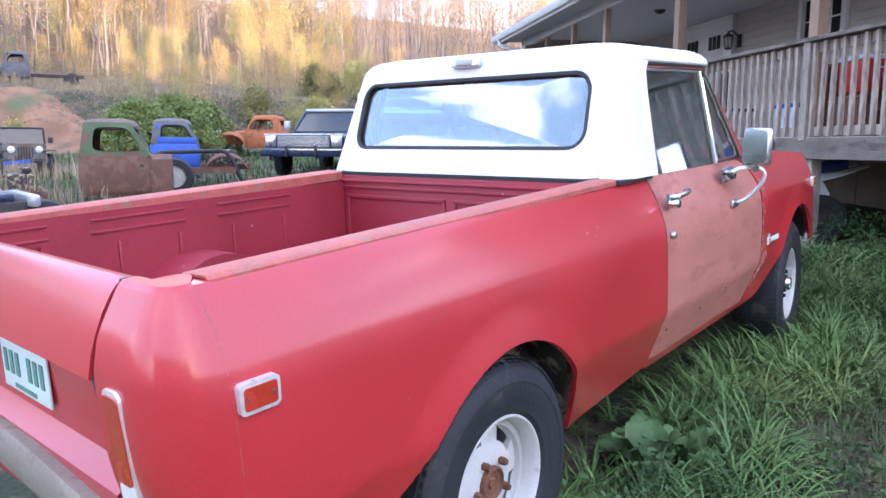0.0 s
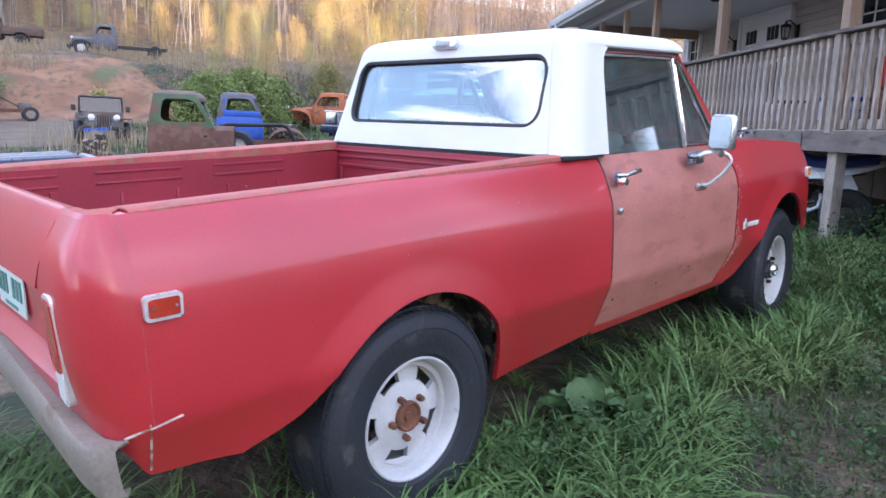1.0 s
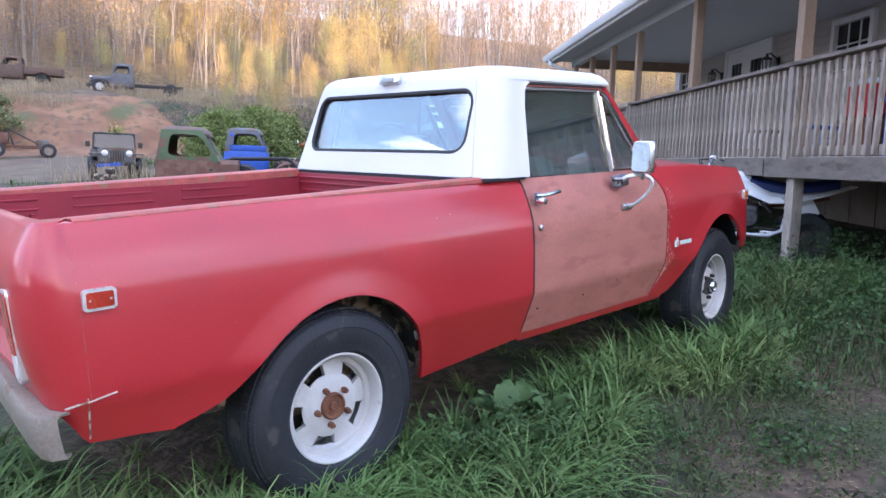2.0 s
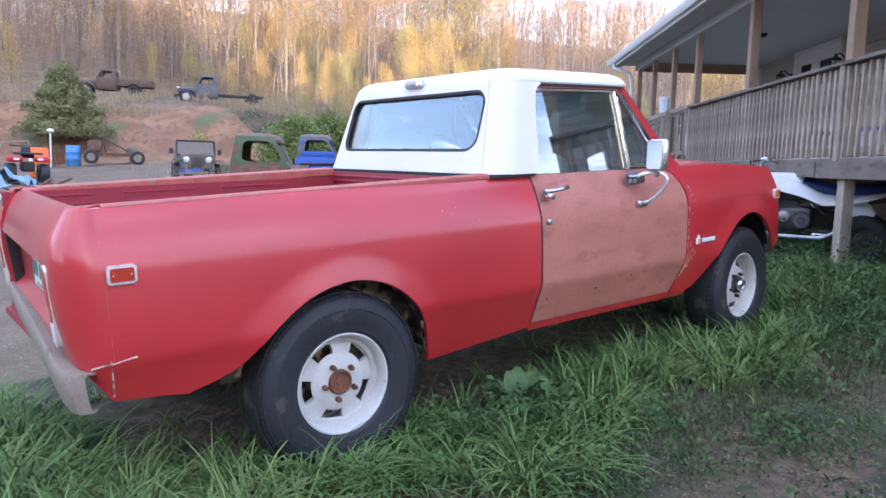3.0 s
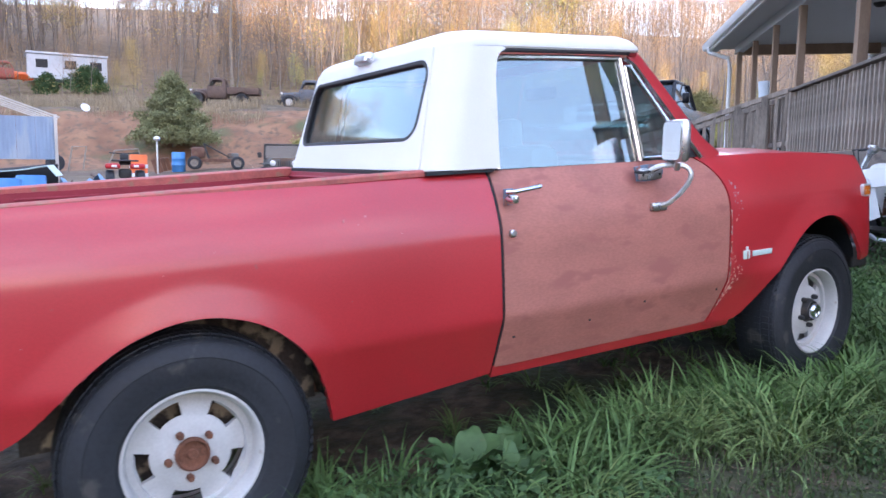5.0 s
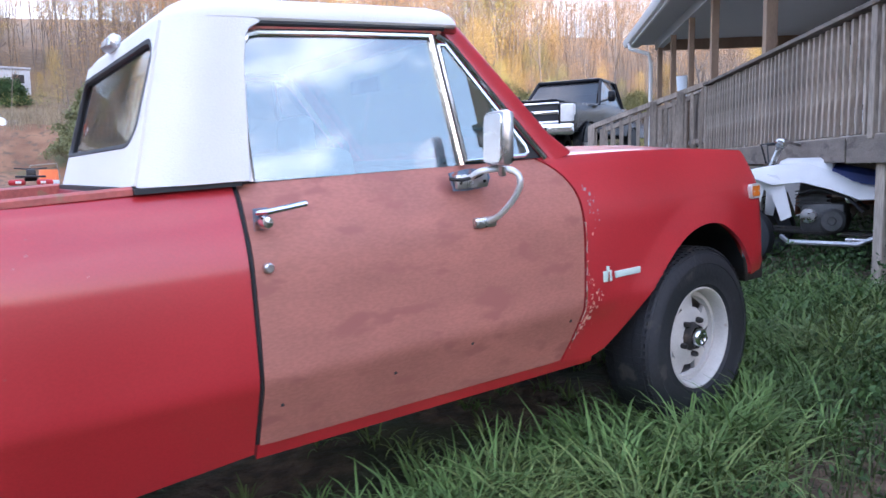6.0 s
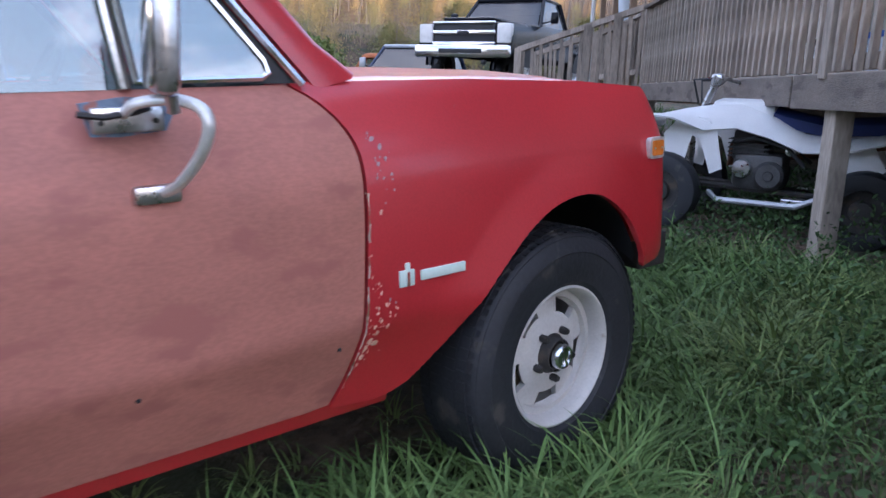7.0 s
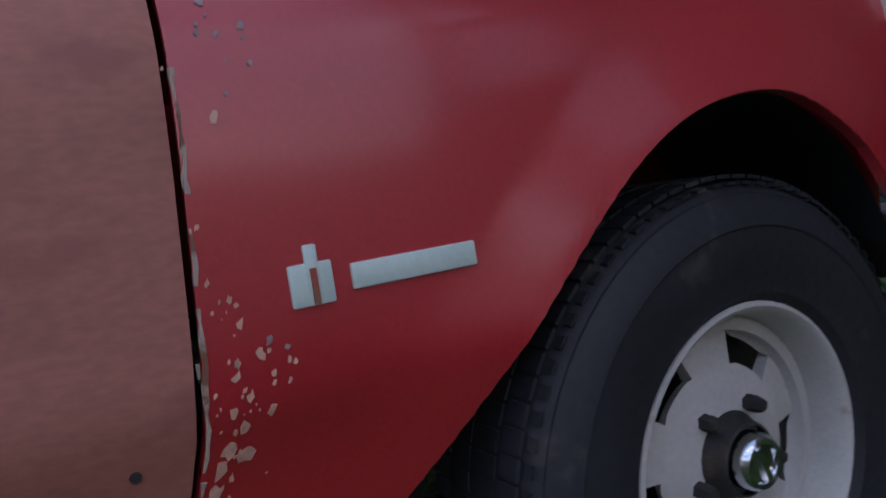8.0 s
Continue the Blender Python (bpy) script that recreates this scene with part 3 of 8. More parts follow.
# door windows: chrome frames and panes
for s in (1, -1):
    def at_glass(y, z, out=0.0):
        return (s * (interp(z, [(1.16, 0.782), (1.60, 0.700)]) + out), y, z)
    d = doors[s]
    lower = [(1.172, 1.168), (1.176, 1.30), (1.196, 1.50), (1.208, 1.555), (1.228, 1.578), (1.262, 1.586), (1.50, 1.590), (1.846, 1.590)]
    part("window_frame", MB().tube([at_glass(y, z) for y, z in lower], 0.011, 8), chrome, d, "bright window frame")
    part("division_bar", MB().tube([at_glass(1.846, 1.590), at_glass(1.884, 1.165)], 0.013, 8), chrome, d)
    vent = [(1.872, 1.560), (1.90, 1.560), (2.165, 1.215), (2.172, 1.190), (2.155, 1.180), (1.905, 1.178), (1.872, 1.560)]
    part("vent_frame", MB().tube([at_glass(y, z) for y, z in vent], 0.008, 6), chrome, d)
    part("pillar_trim", MB().tube([at_glass(1.868, 1.592, 0.004), at_glass(1.92, 1.565, 0.004), at_glass(2.245, 1.165, 0.004)], 0.009, 6), chrome, d)
    part("weatherstrip", MB().add([at_glass(1.905, 1.568, -0.004), at_glass(2.232, 1.168, -0.004), at_glass(2.13, 1.168, -0.004), at_glass(2.175, 1.20, -0.004), at_glass(1.89, 1.56, -0.004)], [(0, 1, 3, 4), (1, 2, 3)]), black_rubber, d, thick=0.004)
    part("roof_seal", MB().tube([at_glass(1.150, 1.175, 0.0), at_glass(1.178, 1.46, 0.0), at_glass(1.190, 1.56), at_glass(1.207, 1.600), at_glass(1.245, 1.615), at_glass(1.9, 1.618)], 0.013, 6), black_rubber, d)
    part("door_header", MB().box((s * 0.694, 1.56, 1.602), (0.02, 0.66, 0.018), bevel=0.004), worn_red, d)
    panes = [at_glass(y, z, -0.004) for y, z in lower + [(1.884, 1.165)]]
    part("window_glass", MB().add(panes, [tuple(range(len(panes)))]), clear_glass, d, thick=0.004, smooth=0).visible_shadow = False
    panes = [at_glass(y, z, -0.004) for y, z in vent[:-1]]
    part("vent_glass", MB().add(panes, [tuple(range(len(panes)))]), clear_glass, d, thick=0.004, smooth=0).visible_shadow = False
    # handle, lock
    h = part("door_handle", MB().tube([(s * 0.868, 1.150, 1.088), (s * 0.898, 1.165, 1.090), (s * 0.902, 1.22, 1.096), (s * 0.898, 1.275, 1.102), (s * 0.872, 1.285, 1.102)], 0.009, 8), chrome, d, "chrome pull handle")
    part("push_button", MB().lathe([(0.0, 0.03), (0.015, 0.028), (0.018, 0.02), (0.02, -0.01)], 14, pose(s * 0.875, 1.163, 1.062, 0, 0, 0 if s > 0 else 180)), chrome, h)
    part("bare_patch", MB().box((s * 0.8585, 1.160, 1.07), (0.002, 0.042, 0.06), pose(0, 0, 0)), blue_flake, h)
    part("lock", MB().lathe([(0.0, 0.008), (0.010, 0.008), (0.014, 0.004), (0.015, -0.01)], 14, pose(s * 0.884, 1.160, 0.938, 0, 0, 0 if s > 0 else 180)), dull_chrome, d)

# wing mirror on the passenger side
def smooth_path(pts, n=4):
    """A rounded path through points in space."""
    p = [Vector(q) for q in [pts[0]] + pts + [pts[-1]]]
    out = []
    for a, b, c, d in zip(p, p[1:], p[2:], p[3:]):
        for i in range(n):
            t = i / n
            out.append(0.5 * (2 * b + (c - a) * t + (2 * a - 5 * b + 4 * c - d) * t * t + (3 * b - a - 3 * c + d) * t ** 3))
    return out + [Vector(pts[-1])]


mirror = part("wing_mirror", MB().box((0, 0, 0), (0.132, 0.045, 0.168), bevel=0.018), dull_chrome, truck, "chrome wing mirror on a bent arm", m=pose(0.966, 1.902, 1.244, -4, 0, -10))
part("mirror_glass", MB().prism([(a, b) for a, b in rounded_rect(0.112, 0.148, 0.02)], 1, -0.026, -0.021), mirror_glass, mirror)
arm = [(0.865, 1.855, 1.125), (0.90, 1.87, 1.145), (0.945, 1.92, 1.150), (0.975, 1.955, 1.135), (0.985, 1.962, 1.10), (0.96, 1.95, 1.05), (0.915, 1.925, 1.00), (0.885, 1.905, 0.982)]
part("mirror_arm", MB().tube(smooth_path(arm), 0.0125, 10, flat=0.75), bright_trim, mirror, m=mirror.matrix_basis.inverted())
part("mirror_post", MB().tube([(0.955, 1.915, 1.13), (0.965, 1.91, 1.16)], 0.012, 8), dull_chrome, mirror, m=mirror.matrix_basis.inverted())
for c, size in (((0.876, 1.895, 0.980), (0.022, 0.085, 0.034)), ((0.862, 1.862, 1.116), (0.016, 0.125, 0.046))):
    part("mirror_bracket", MB().box(c, size, bevel=0.006), dull_chrome, mirror, m=mirror.matrix_basis.inverted())
part("torn_gasket", MB().tube([(0.860, 1.78, 1.128), (0.872, 1.82, 1.122), (0.876, 1.87, 1.128), (0.872, 1.90, 1.136)], 0.006, 6), black_rubber, mirror, m=mirror.matrix_basis.inverted())
part("bare_patch", MB().prism([(1.785, 1.146), (1.80, 1.088), (1.85, 1.085), (1.93, 1.092), (1.944, 1.12), (1.935, 1.148), (1.86, 1.155)], 0, 0.846, 0.8545), blue_flake, mirror, "flaked blue older paint", m=mirror.matrix_basis.inverted())
for y in (1.815, 1.908):
    part("screw", MB().lathe([(0.0, 0.004), (0.005, 0.003), (0.006, -0.004)], 8, pose(0.8705, y, 1.112)), dark_metal, mirror, m=mirror.matrix_basis.inverted())

# badges: a plain square shape and a bar
badge = part("fender_badge", MB().box((0.886, 2.432, 0.722), (0.006, 0.042, 0.040), bevel=0.002).box((0.887, 2.434, 0.736), (0.006, 0.013, 0.046), bevel=0.002).box((0.886, 2.538, 0.722), (0.007, 0.134, 0.025), pose(0, 0, 0), bevel=0.002), plate_white, truck, "worn silver badge and bar")
part("badge_stripe", MB().box((0.8905, 2.434, 0.720), (0.003, 0.006, 0.034)), worn_red, badge)

# wheels
def tyre(r=0.378, w=0.232):
    h = w / 2
    prof = [(0.205, -h + 0.02), (0.23, -h + 0.004), (0.29, -h - 0.006), (0.345, -h + 0.004), (0.364, -h + 0.022), (r - 0.004, -h + 0.045), (r, -0.03), (r, 0.03), (r - 0.004, h - 0.045), (0.366, h - 0.024), (0.356, h - 0.012), (0.352, h - 0.012), (0.338, h - 0.001), (0.312, h + 0.005), (0.309, h + 0.0025), (0.266, h + 0.004), (0.258, h + 0.001), (0.225, h - 0.003), (0.221, h - 0.008), (0.205, h - 0.02)]
    return MB().lathe(prof, 72)


def tread(r=0.378):
    """Low worn tread blocks in four rows, with shoulder cuts."""
    mb = MB()
    for i in range(80):
        m = Matrix.Rotation(2 * math.pi * i / 80, 4, "X")
        for x, w_, o in ((-0.070, 0.034, 0), (-0.026, 0.036, 0.02), (0.026, 0.036, 0.02), (0.070, 0.034, 0)):
            mb.box((x, 0, r - 0.001), (w_, 0.0245, 0.005), m @ Matrix.Rotation(o, 4, "X"))
        for s in (1, -1):
            mb.box((s * 0.0935, 0, r - 0.0105), (0.012, 0.016, 0.004), m @ pose(0, 0, 0, 0, 0, 0))
    return mb


def slot_wheel(m, front):
    """A slotted wheel: dish with five windows, lip, hub and nuts; x is outward."""
    t = part("tyre", tyre(), tyre_rubber, truck, "worn all-terrain tyre", m=m, smooth=35)
    part("tread", tread(), tyre_rubber, t, smooth=0)["kind"] = "stuff"
    rim = part("rim", MB().lathe([(0.195, -0.10), (0.212, -0.098), (0.205, -0.05), (0.19, -0.03), (0.190, 0.055), (0.193, 0.080), (0.199, 0.100), (0.206, 0.106), (0.212, 0.104), (0.214, 0.096), (0.206, 0.085)], 48), rim_white, t, "chalky white slotted rim")
    rows, seg = [], 60
    radii = [(0.191, 0.050), (0.186, 0.026), (0.176, 0.016), (0.114, 0.026), (0.106, 0.030), (0.092, 0.036), (0.080, 0.040), (0.0, 0.040)]
    mb = MB()
    k = len(mb.v)
    for r, x in radii:
        for j in range(seg):
            a = 2 * math.pi * j / seg
            mb.v.append((x, r * math.cos(a), r * math.sin(a)))
    for i in range(len(radii) - 1):
        for j in range(seg):
            if i == 2 and (j % 12) in (3, 4, 5, 6, 7, 8):
                continue
            mb.f.append((i * seg + j, i * seg + (j + 1) % seg, (i + 1) * seg + (j + 1) % seg, (i + 1) * seg + j))
    part("disc", mb, rim_white, rim, thick=0.022, smooth=50)
    part("brake_drum", MB().lathe([(0.0, -0.05), (0.165, -0.05), (0.17, -0.12)], 24), undercarriage, t)
    if front:
        part("locking_hub", MB().lathe([(0.062, 0.02), (0.062, 0.06), (0.055, 0.07), (0.050, 0.090), (0.046, 0.092)], 24), dark_metal, t, "greasy dark locking hub")
        part("hub_cap", MB().lathe([(0.040, 0.085), (0.038, 0.108), (0.033, 0.114), (0.027, 0.112), (0.025, 0.107), (0.0, 0.107)], 24).box((0.110, 0, 0), (0.010, 0.012, 0.052), bevel=0.003), chrome, t)
        nut, nr = dark_metal, 0.075
    else:
        part("hub_centre", MB().lathe([(0.054, 0.040), (0.052, 0.076), (0.046, 0.080), (0.040, 0.070), (0.018, 0.068), (0.015, 0.074), (0.0, 0.074)], 24), rust, t, "rusty hub centre")
        nut, nr = rust, 0.073
    for i in range(5):
        a = radians(72 * i + 36)
        part("lug_nut", MB().lathe([(0.0, 0.088), (0.009, 0.088), (0.012, 0.078), (0.012, 0.03)], 6, pose(0, nr * math.cos(a), nr * math.sin(a))), nut, rim)


for y, front, x in ((-0.004, False, 0.750), (2.978, True, 0.755)):
    slot_wheel(pose(x, y, 0.374 if front else 0.364, 20 if front else 8, 0, 5 if front else 0), front)
    slot_wheel(pose(-x, y, 0.374 if front else 0.364, 40, 0, 180), front)

# chassis
for s in (1, -1):
    part("frame_rail", MB().box((s * 0.42, 1.3, 0.50), (0.07, 4.2, 0.12), bevel=0.01), undercarriage, truck)
for y in (0.0, 2.978):
    part("axle", MB().tube([(-0.66, y, 0.36), (-0.2, y, 0.36), (0.2, y, 0.36), (0.66, y, 0.36)], [0.05, 0.05, 0.05, 0.05], 12), undercarriage, truck)
    part("differential", MB().lathe([(0.0, 0.14), (0.09, 0.12), (0.13, 0.0), (0.09, -0.12), (0.0, -0.14)], 16, pose(0.1, y, 0.36)), undercarriage, truck)
    for s in (1, -1):
        part("leaf_spring", MB().tube([(s * 0.5, y - 0.5, 0.45), (s * 0.5, y - 0.25, 0.385), (s * 0.5, y, 0.37), (s * 0.5, y + 0.25, 0.385), (s * 0.5, y + 0.5, 0.45)], 0.032, 6), undercarriage, truck)
part("underfloor", MB().box((0, 1.72, 0.46), (1.40, 1.3, 0.04)), undercarriage, truck)
part("tailpipe", MB().tube([(0.55, 0.9, 0.40), (0.58, 0.5, 0.42), (0.60, -0.5, 0.47), (0.66, -0.75, 0.45)], 0.026, 10), rust, truck)

# cab inside
part("bench_seat", MB().box((0, 1.50, 1.02), (1.30, 0.16, 0.46), pose(0, 0, 0), bevel=0.05).box((0, 1.66, 0.86), (1.30, 0.45, 0.16), bevel=0.05), seat_vinyl, truck, "pale vinyl bench seat")
for s in (1, -1):
    part("head_pad", MB().box((s * 0.36, 1.49, 1.29), (0.22, 0.07, 0.15), bevel=0.035), white_plastic_pad, truck)
part("dashboard", MB().box((0, 2.15, 1.10), (1.40, 0.22, 0.16), bevel=0.04), dark_metal, truck)
wheel_pts = [(0.17 * math.cos(a), 0.0, 0.17 * math.sin(a)) for a in (2 * math.pi * i / 24 for i in range(26))]
part("steering_wheel", MB().tube(wheel_pts, 0.012, 6, caps=False).tube([(-0.16, 0, 0), (0.16, 0, 0)], 0.012, 6).tube([(0, 0, 0), (0, 0.25, -0.12)], 0.02, 8), black_rubber, truck, m=pose(-0.36, 1.93, 1.14, -25, 0, 0))
part("rear_view_mirror", MB().box((0.0, 1.97, 1.50), (0.24, 0.02, 0.06), bevel=0.01), dark_metal, truck)

# filler seams near the tail, bare nicks along the fender's rear edge
seam_mat = material("seam_mat", (0.50, 0.40, 0.33), 0.7, vary=0.35, scale=40, bump=0.2, second=((0.22, 0.10, 0.06), 25, 0.52))
def on_side(y, z, out=0.0015):
    return Vector((HALF - interp(z, INSET) + flare(y, z) + out, y, z))
for line in ([(-0.955, 0.628), (-0.92, 0.632), (-0.88, 0.634), (-0.845, 0.640), (-0.81, 0.645)], [(-0.893, 0.645), (-0.889, 0.60), (-0.885, 0.56), (-0.882, 0.51)]):
    part("filler_seam", MB().tube([on_side(y, z, 0.0) for y, z in line], 0.0035, 5), seam_mat, truck)
part("panel_seam", MB().tube([on_side(-0.895 + 0.0012 * i, 1.12 - 0.048 * i, -0.0012) for i in range(0, 11)], 0.0018, 4), worn_red, truck)
random.seed(77)
for z0_, z1_ in ((0.47, 0.56), (0.57, 0.72), (0.74, 0.79), (0.82, 0.93)):
    line = [on_side(door_front(z) + 0.0045 + random.uniform(-0.0012, 0.0012), z, -0.0006) for z in np.linspace(z0_, z1_, max(4, int((z1_ - z0_) / 0.012)))]
    part("filler_seam", MB().tube(line, [random.uniform(0.0012, 0.0036) for q in line], 5), seam_mat, truck)
chip = material("chip", (0.62, 0.36, 0.27), 0.8, vary=0.3, scale=60, bump=0.2)
scuff = material("scuff", (0.50, 0.16, 0.15), 0.7, vary=0.3, scale=60, bump=0.1)
bare = material("bare", (0.33, 0.24, 0.24), 0.6, vary=0.4, scale=50, bump=0.1)
def chip_mark(y, z, size, mat):
    pts = []
    k = random.randint(6, 9)
    for i in range(k):
        a = 2 * math.pi * i / k
        r = size * random.uniform(0.35, 1.0)
        pts.append(on_side(y + 0.55 * r * math.cos(a) + 0.25 * r * math.sin(a), z + r * math.sin(a) * 0.8, 0.0012))
    back = [p - Vector((0.002, 0, 0)) for p in pts]
    part("paint_chip", MB().add(pts + back, [tuple(range(k))] + [(i, (i + 1) % k, k + (i + 1) % k, k + i) for i in range(k)]), mat, truck, smooth=0)
for y, z, size in ((2.372, 0.885, 0.011), (2.362, 0.70, 0.010), (2.375, 0.668, 0.012), (2.35, 0.652, 0.009), (2.385, 0.650, 0.007), (2.36, 0.632, 0.010), (2.345, 0.622, 0.011), (2.378, 0.615, 0.009), (2.352, 0.605, 0.010), (2.335, 0.585, 0.014), (2.35, 0.578, 0.018), (2.325, 0.565, 0.016), (2.318, 0.545, 0.014), (2.31, 0.525, 0.010), (2.398, 0.64, 0.006), (2.34, 0.79, 0.005), (2.336, 0.93, 0.004), (2.405, 0.655, 0.005), (2.34, 0.74, 0.006)):
    chip_mark(y, z, size, chip)
for y, z, size in ((2.375, 1.045, 0.014), (2.39, 1.025, 0.017), (2.40, 1.0, 0.010), (2.378, 0.99, 0.009), (2.41, 0.965, 0.008), (2.412, 0.93, 0.007), (2.37, 0.96, 0.006), (2.385, 0.68, 0.008), (2.40, 0.67, 0.007)):
    chip_mark(y, z, size, bare)
for i in range(34):
    z = random.uniform(0.53, 0.73)
    chip_mark(door_front(z) + 0.012 + abs(random.gauss(0, 0.022)), z, random.uniform(0.002, 0.006), chip)
for i in range(16):
    z = random.uniform(0.90, 1.06)
    chip_mark(door_front(z) + 0.03 + abs(random.gauss(0, 0.02)), z, random.uniform(0.002, 0.006), bare)
for y, z, size in ((0.52, 1.035, 0.008), (0.60, 1.045, 0.010), (0.57, 1.02, 0.005), (-0.05, 0.93, 0.004), (0.72, 0.98, 0.004), (-0.42, 0.78, 0.004), (0.10, 0.98, 0.003)):
    chip_mark(y, z, size, scuff)
for y, z in ((1.17, 0.545), (1.535, 0.555), (1.82, 0.592), (2.255, 0.585)):
    part("screw_hole", MB().lathe([(0.0, 0.0015), (0.005, 0.0012), (0.006, -0.004)], 8, pose(*on_side(y, z, 0.003))), black_rubber, doors[1])


# ---- ground ----
HOUSE_P, HOUSE_D = Vector((0.9, 4.95, 0)), Vector((-0.76, 0.65, 0)).normalized()
HOUSE_N = Vector((-HOUSE_D.y, HOUSE_D.x, 0))
if HOUSE_N.y > 0:
    HOUSE_N = -HOUSE_N


def ground_z(x, y):
    """The truck stands on a gentle slope; the yard is level beyond, and a bank and hillside rise behind it."""
    slope = math.tan(radians(3.4))
    near = slope * max(-12.0, min(y, 14.0))
    if x < -3:
        near *= max(0.35, 1 - (-3 - x) / 30)
    q = -0.92 * x + 0.30 * y
    hill = interp(q, [(-40, 0), (12, 0), (17, 0.15), (22, 0.45), (32, 0.75), (35, 1.1), (39.5, 3.7), (43, 4.2), (50, 5.0), (62, 6.5), (110, 20), (200, 40), (600, 60)])
    if hill > 0.5:
        hill += 0.25 * noise.noise(Vector((x * 0.15, y * 0.15, 0)))
        rough = interp(q, [(31, 0), (34, 1), (42, 1), (46, 0.25), (60, 0.1)])
        hill += rough * (0.38 * noise.noise(Vector((x * 0.42, y * 0.42, 5))) + 0.14 * noise.noise(Vector((x * 1.1, y * 1.1, 8))))
    v = -((x - 0.9) * HOUSE_N.x + (y - 4.95) * HOUSE_N.y)
    near += 0.14 * max(0.0, min(1.0, (v + 1.2) / 1.4)) * max(0.0, min(1.0, (x + 4) / 2))
    near += 0.35 * math.exp(-((x + 10.5) ** 2 + (y - 14) ** 2) / 14)
    return near + hill


def ground_material():
    """Grass near the truck, packed dirt in the yard, red clay on the bank, leaf litter on the hill."""
    m = bpy.data.materials.new("ground_mix")
    m.use_nodes = True
    n, l = m.node_tree.nodes, m.node_tree.links
    b = n["Principled BSDF"]
    co = n.new("ShaderNodeTexCoord")
    att = n.new("ShaderNodeVertexColor")
    att.layer_name = "cover"
    sep = n.new("ShaderNodeSeparateColor")
    l.new(att.outputs["Color"], sep.inputs["Color"])

    def tex(s, d=6.0):
        t = n.new("ShaderNodeTexNoise")
        t.inputs["Scale"].default_value, t.inputs["Detail"].default_value = s, d
        l.new(co.outputs["Object"], t.inputs["Vector"])
        return t.outputs["Fac"]

    def mix(a, c, f):
        x = n.new("ShaderNodeMix")
        x.data_type = "RGBA"
        for key, v in (("A", a), ("B", c), ("Factor", f)):
            if hasattr(v, "links"):
                l.new(v, x.inputs[key])
            else:
                x.inputs[key].default_value = v
        return x.outputs["Result"]

    def edge(v, lo, hi):
        r = n.new("ShaderNodeMapRange")
        r.inputs["From Min"].default_value, r.inputs["From Max"].default_value = lo, hi
        l.new(v, r.inputs["Value"])
        return r.outputs["Result"]

    def ragged(v, s, amount):
        a = n.new("ShaderNodeMath")
        a.operation = "MULTIPLY_ADD"
        l.new(tex(s), a.inputs[0])
        a.inputs[1].default_value = amount
        l.new(v, a.inputs[2])
        return edge(a.outputs[0], 0.5 + amount / 2 - 0.1, 0.5 + amount / 2 + 0.1)

    dirt = mix((0.110, 0.080, 0.046, 1), (0.180, 0.136, 0.084, 1), edge(tex(1.3), 0.35, 0.65))
    dirt = mix(dirt, (0.11, 0.085, 0.068, 1), edge(tex(38, 4), 0.52, 0.68))
    dirt = mix(dirt, (0.32, 0.26, 0.20, 1), edge(tex(60, 3), 0.63, 0.68))
    dirt = mix(dirt, (0.12, 0.082, 0.058, 1), edge(tex(0.45, 7), 0.50, 0.62))
    grass = mix((0.018, 0.024, 0.010, 1), (0.045, 0.056, 0.022, 1), edge(tex(2.5), 0.35, 0.65))
    grass = mix(grass, mix((0.050, 0.034, 0.022, 1), (0.125, 0.088, 0.056, 1), edge(tex(11, 9), 0.38, 0.62)), edge(tex(1.1, 8), 0.44, 0.56))
    clay = mix((0.175, 0.085, 0.045, 1), (0.28, 0.150, 0.080, 1), edge(tex(0.7), 0.35, 0.65))
    clay = mix(clay, (0.13, 0.085, 0.052, 1), edge(tex(2.6, 8), 0.52, 0.66))
    clay = mix(clay, (0.10, 0.105, 0.045, 1), edge(tex(0.33, 8), 0.56, 0.66))
    litter = mix((0.15, 0.10, 0.06, 1), (0.24, 0.17, 0.10, 1), edge(tex(1.1), 0.35, 0.65))
    col = mix(dirt, grass, ragged(sep.outputs[0], 1.7, 0.9))
    col = mix(col, clay, ragged(sep.outputs[1], 0.5, 0.7))
    col = mix(col, litter, ragged(sep.outputs[2], 0.4, 0.5))
    l.new(col, b.inputs["Base Color"])
    b.inputs["Roughness"].default_value = 0.95
    bump = n.new("ShaderNodeBump")
    bump.inputs["Strength"].default_value, bump.inputs["Distance"].default_value = 0.8, 0.035
    l.new(tex(24, 9), bump.inputs["Height"])
    l.new(bump.outputs["Normal"], b.inputs["Normal"])
    return m


def grassy(x, y):
    """1 where grass grows: round the truck, below the house and along the yard's edges."""
    edge_n = 0.35 * noise.noise(Vector((x * 1.1, y * 1.1, 0)))
    d = 1.0 if (x > -1.15 - 0.25 * max(0, -y) + edge_n and y > -1.75 + edge_n) else 0.0
    if x < -4.5 and y > 4.5 + 0.12 * (x + 4.5) and x > -48 and (x > -19 or y > 9.5):
        d = 1.0
    if y > 3.0:
        d = max(d, 1.0 if x > -6 else d)
    return d


def cover(x, y):
    q = -0.92 * x + 0.30 * y
    clay = interp(q, [(30, 0), (34, 1), (41, 1), (43, 0)]) * (1 if y < 16 else 0.2)
    litter = interp(q, [(56, 0), (62, 1)])
    grass = grassy(x, y)
    if q > 40:
        grass = 0.42
    # unseen pale dirt, added to reflect light onto the truck's side
    if x > 3.2 + 0.6 * noise.noise(Vector((0, y * 0.4, 6))):
        grass = 0.0 if x < 16 else 0.4
    elif y < -14:
        grass = 1.0
    return grass, clay, litter


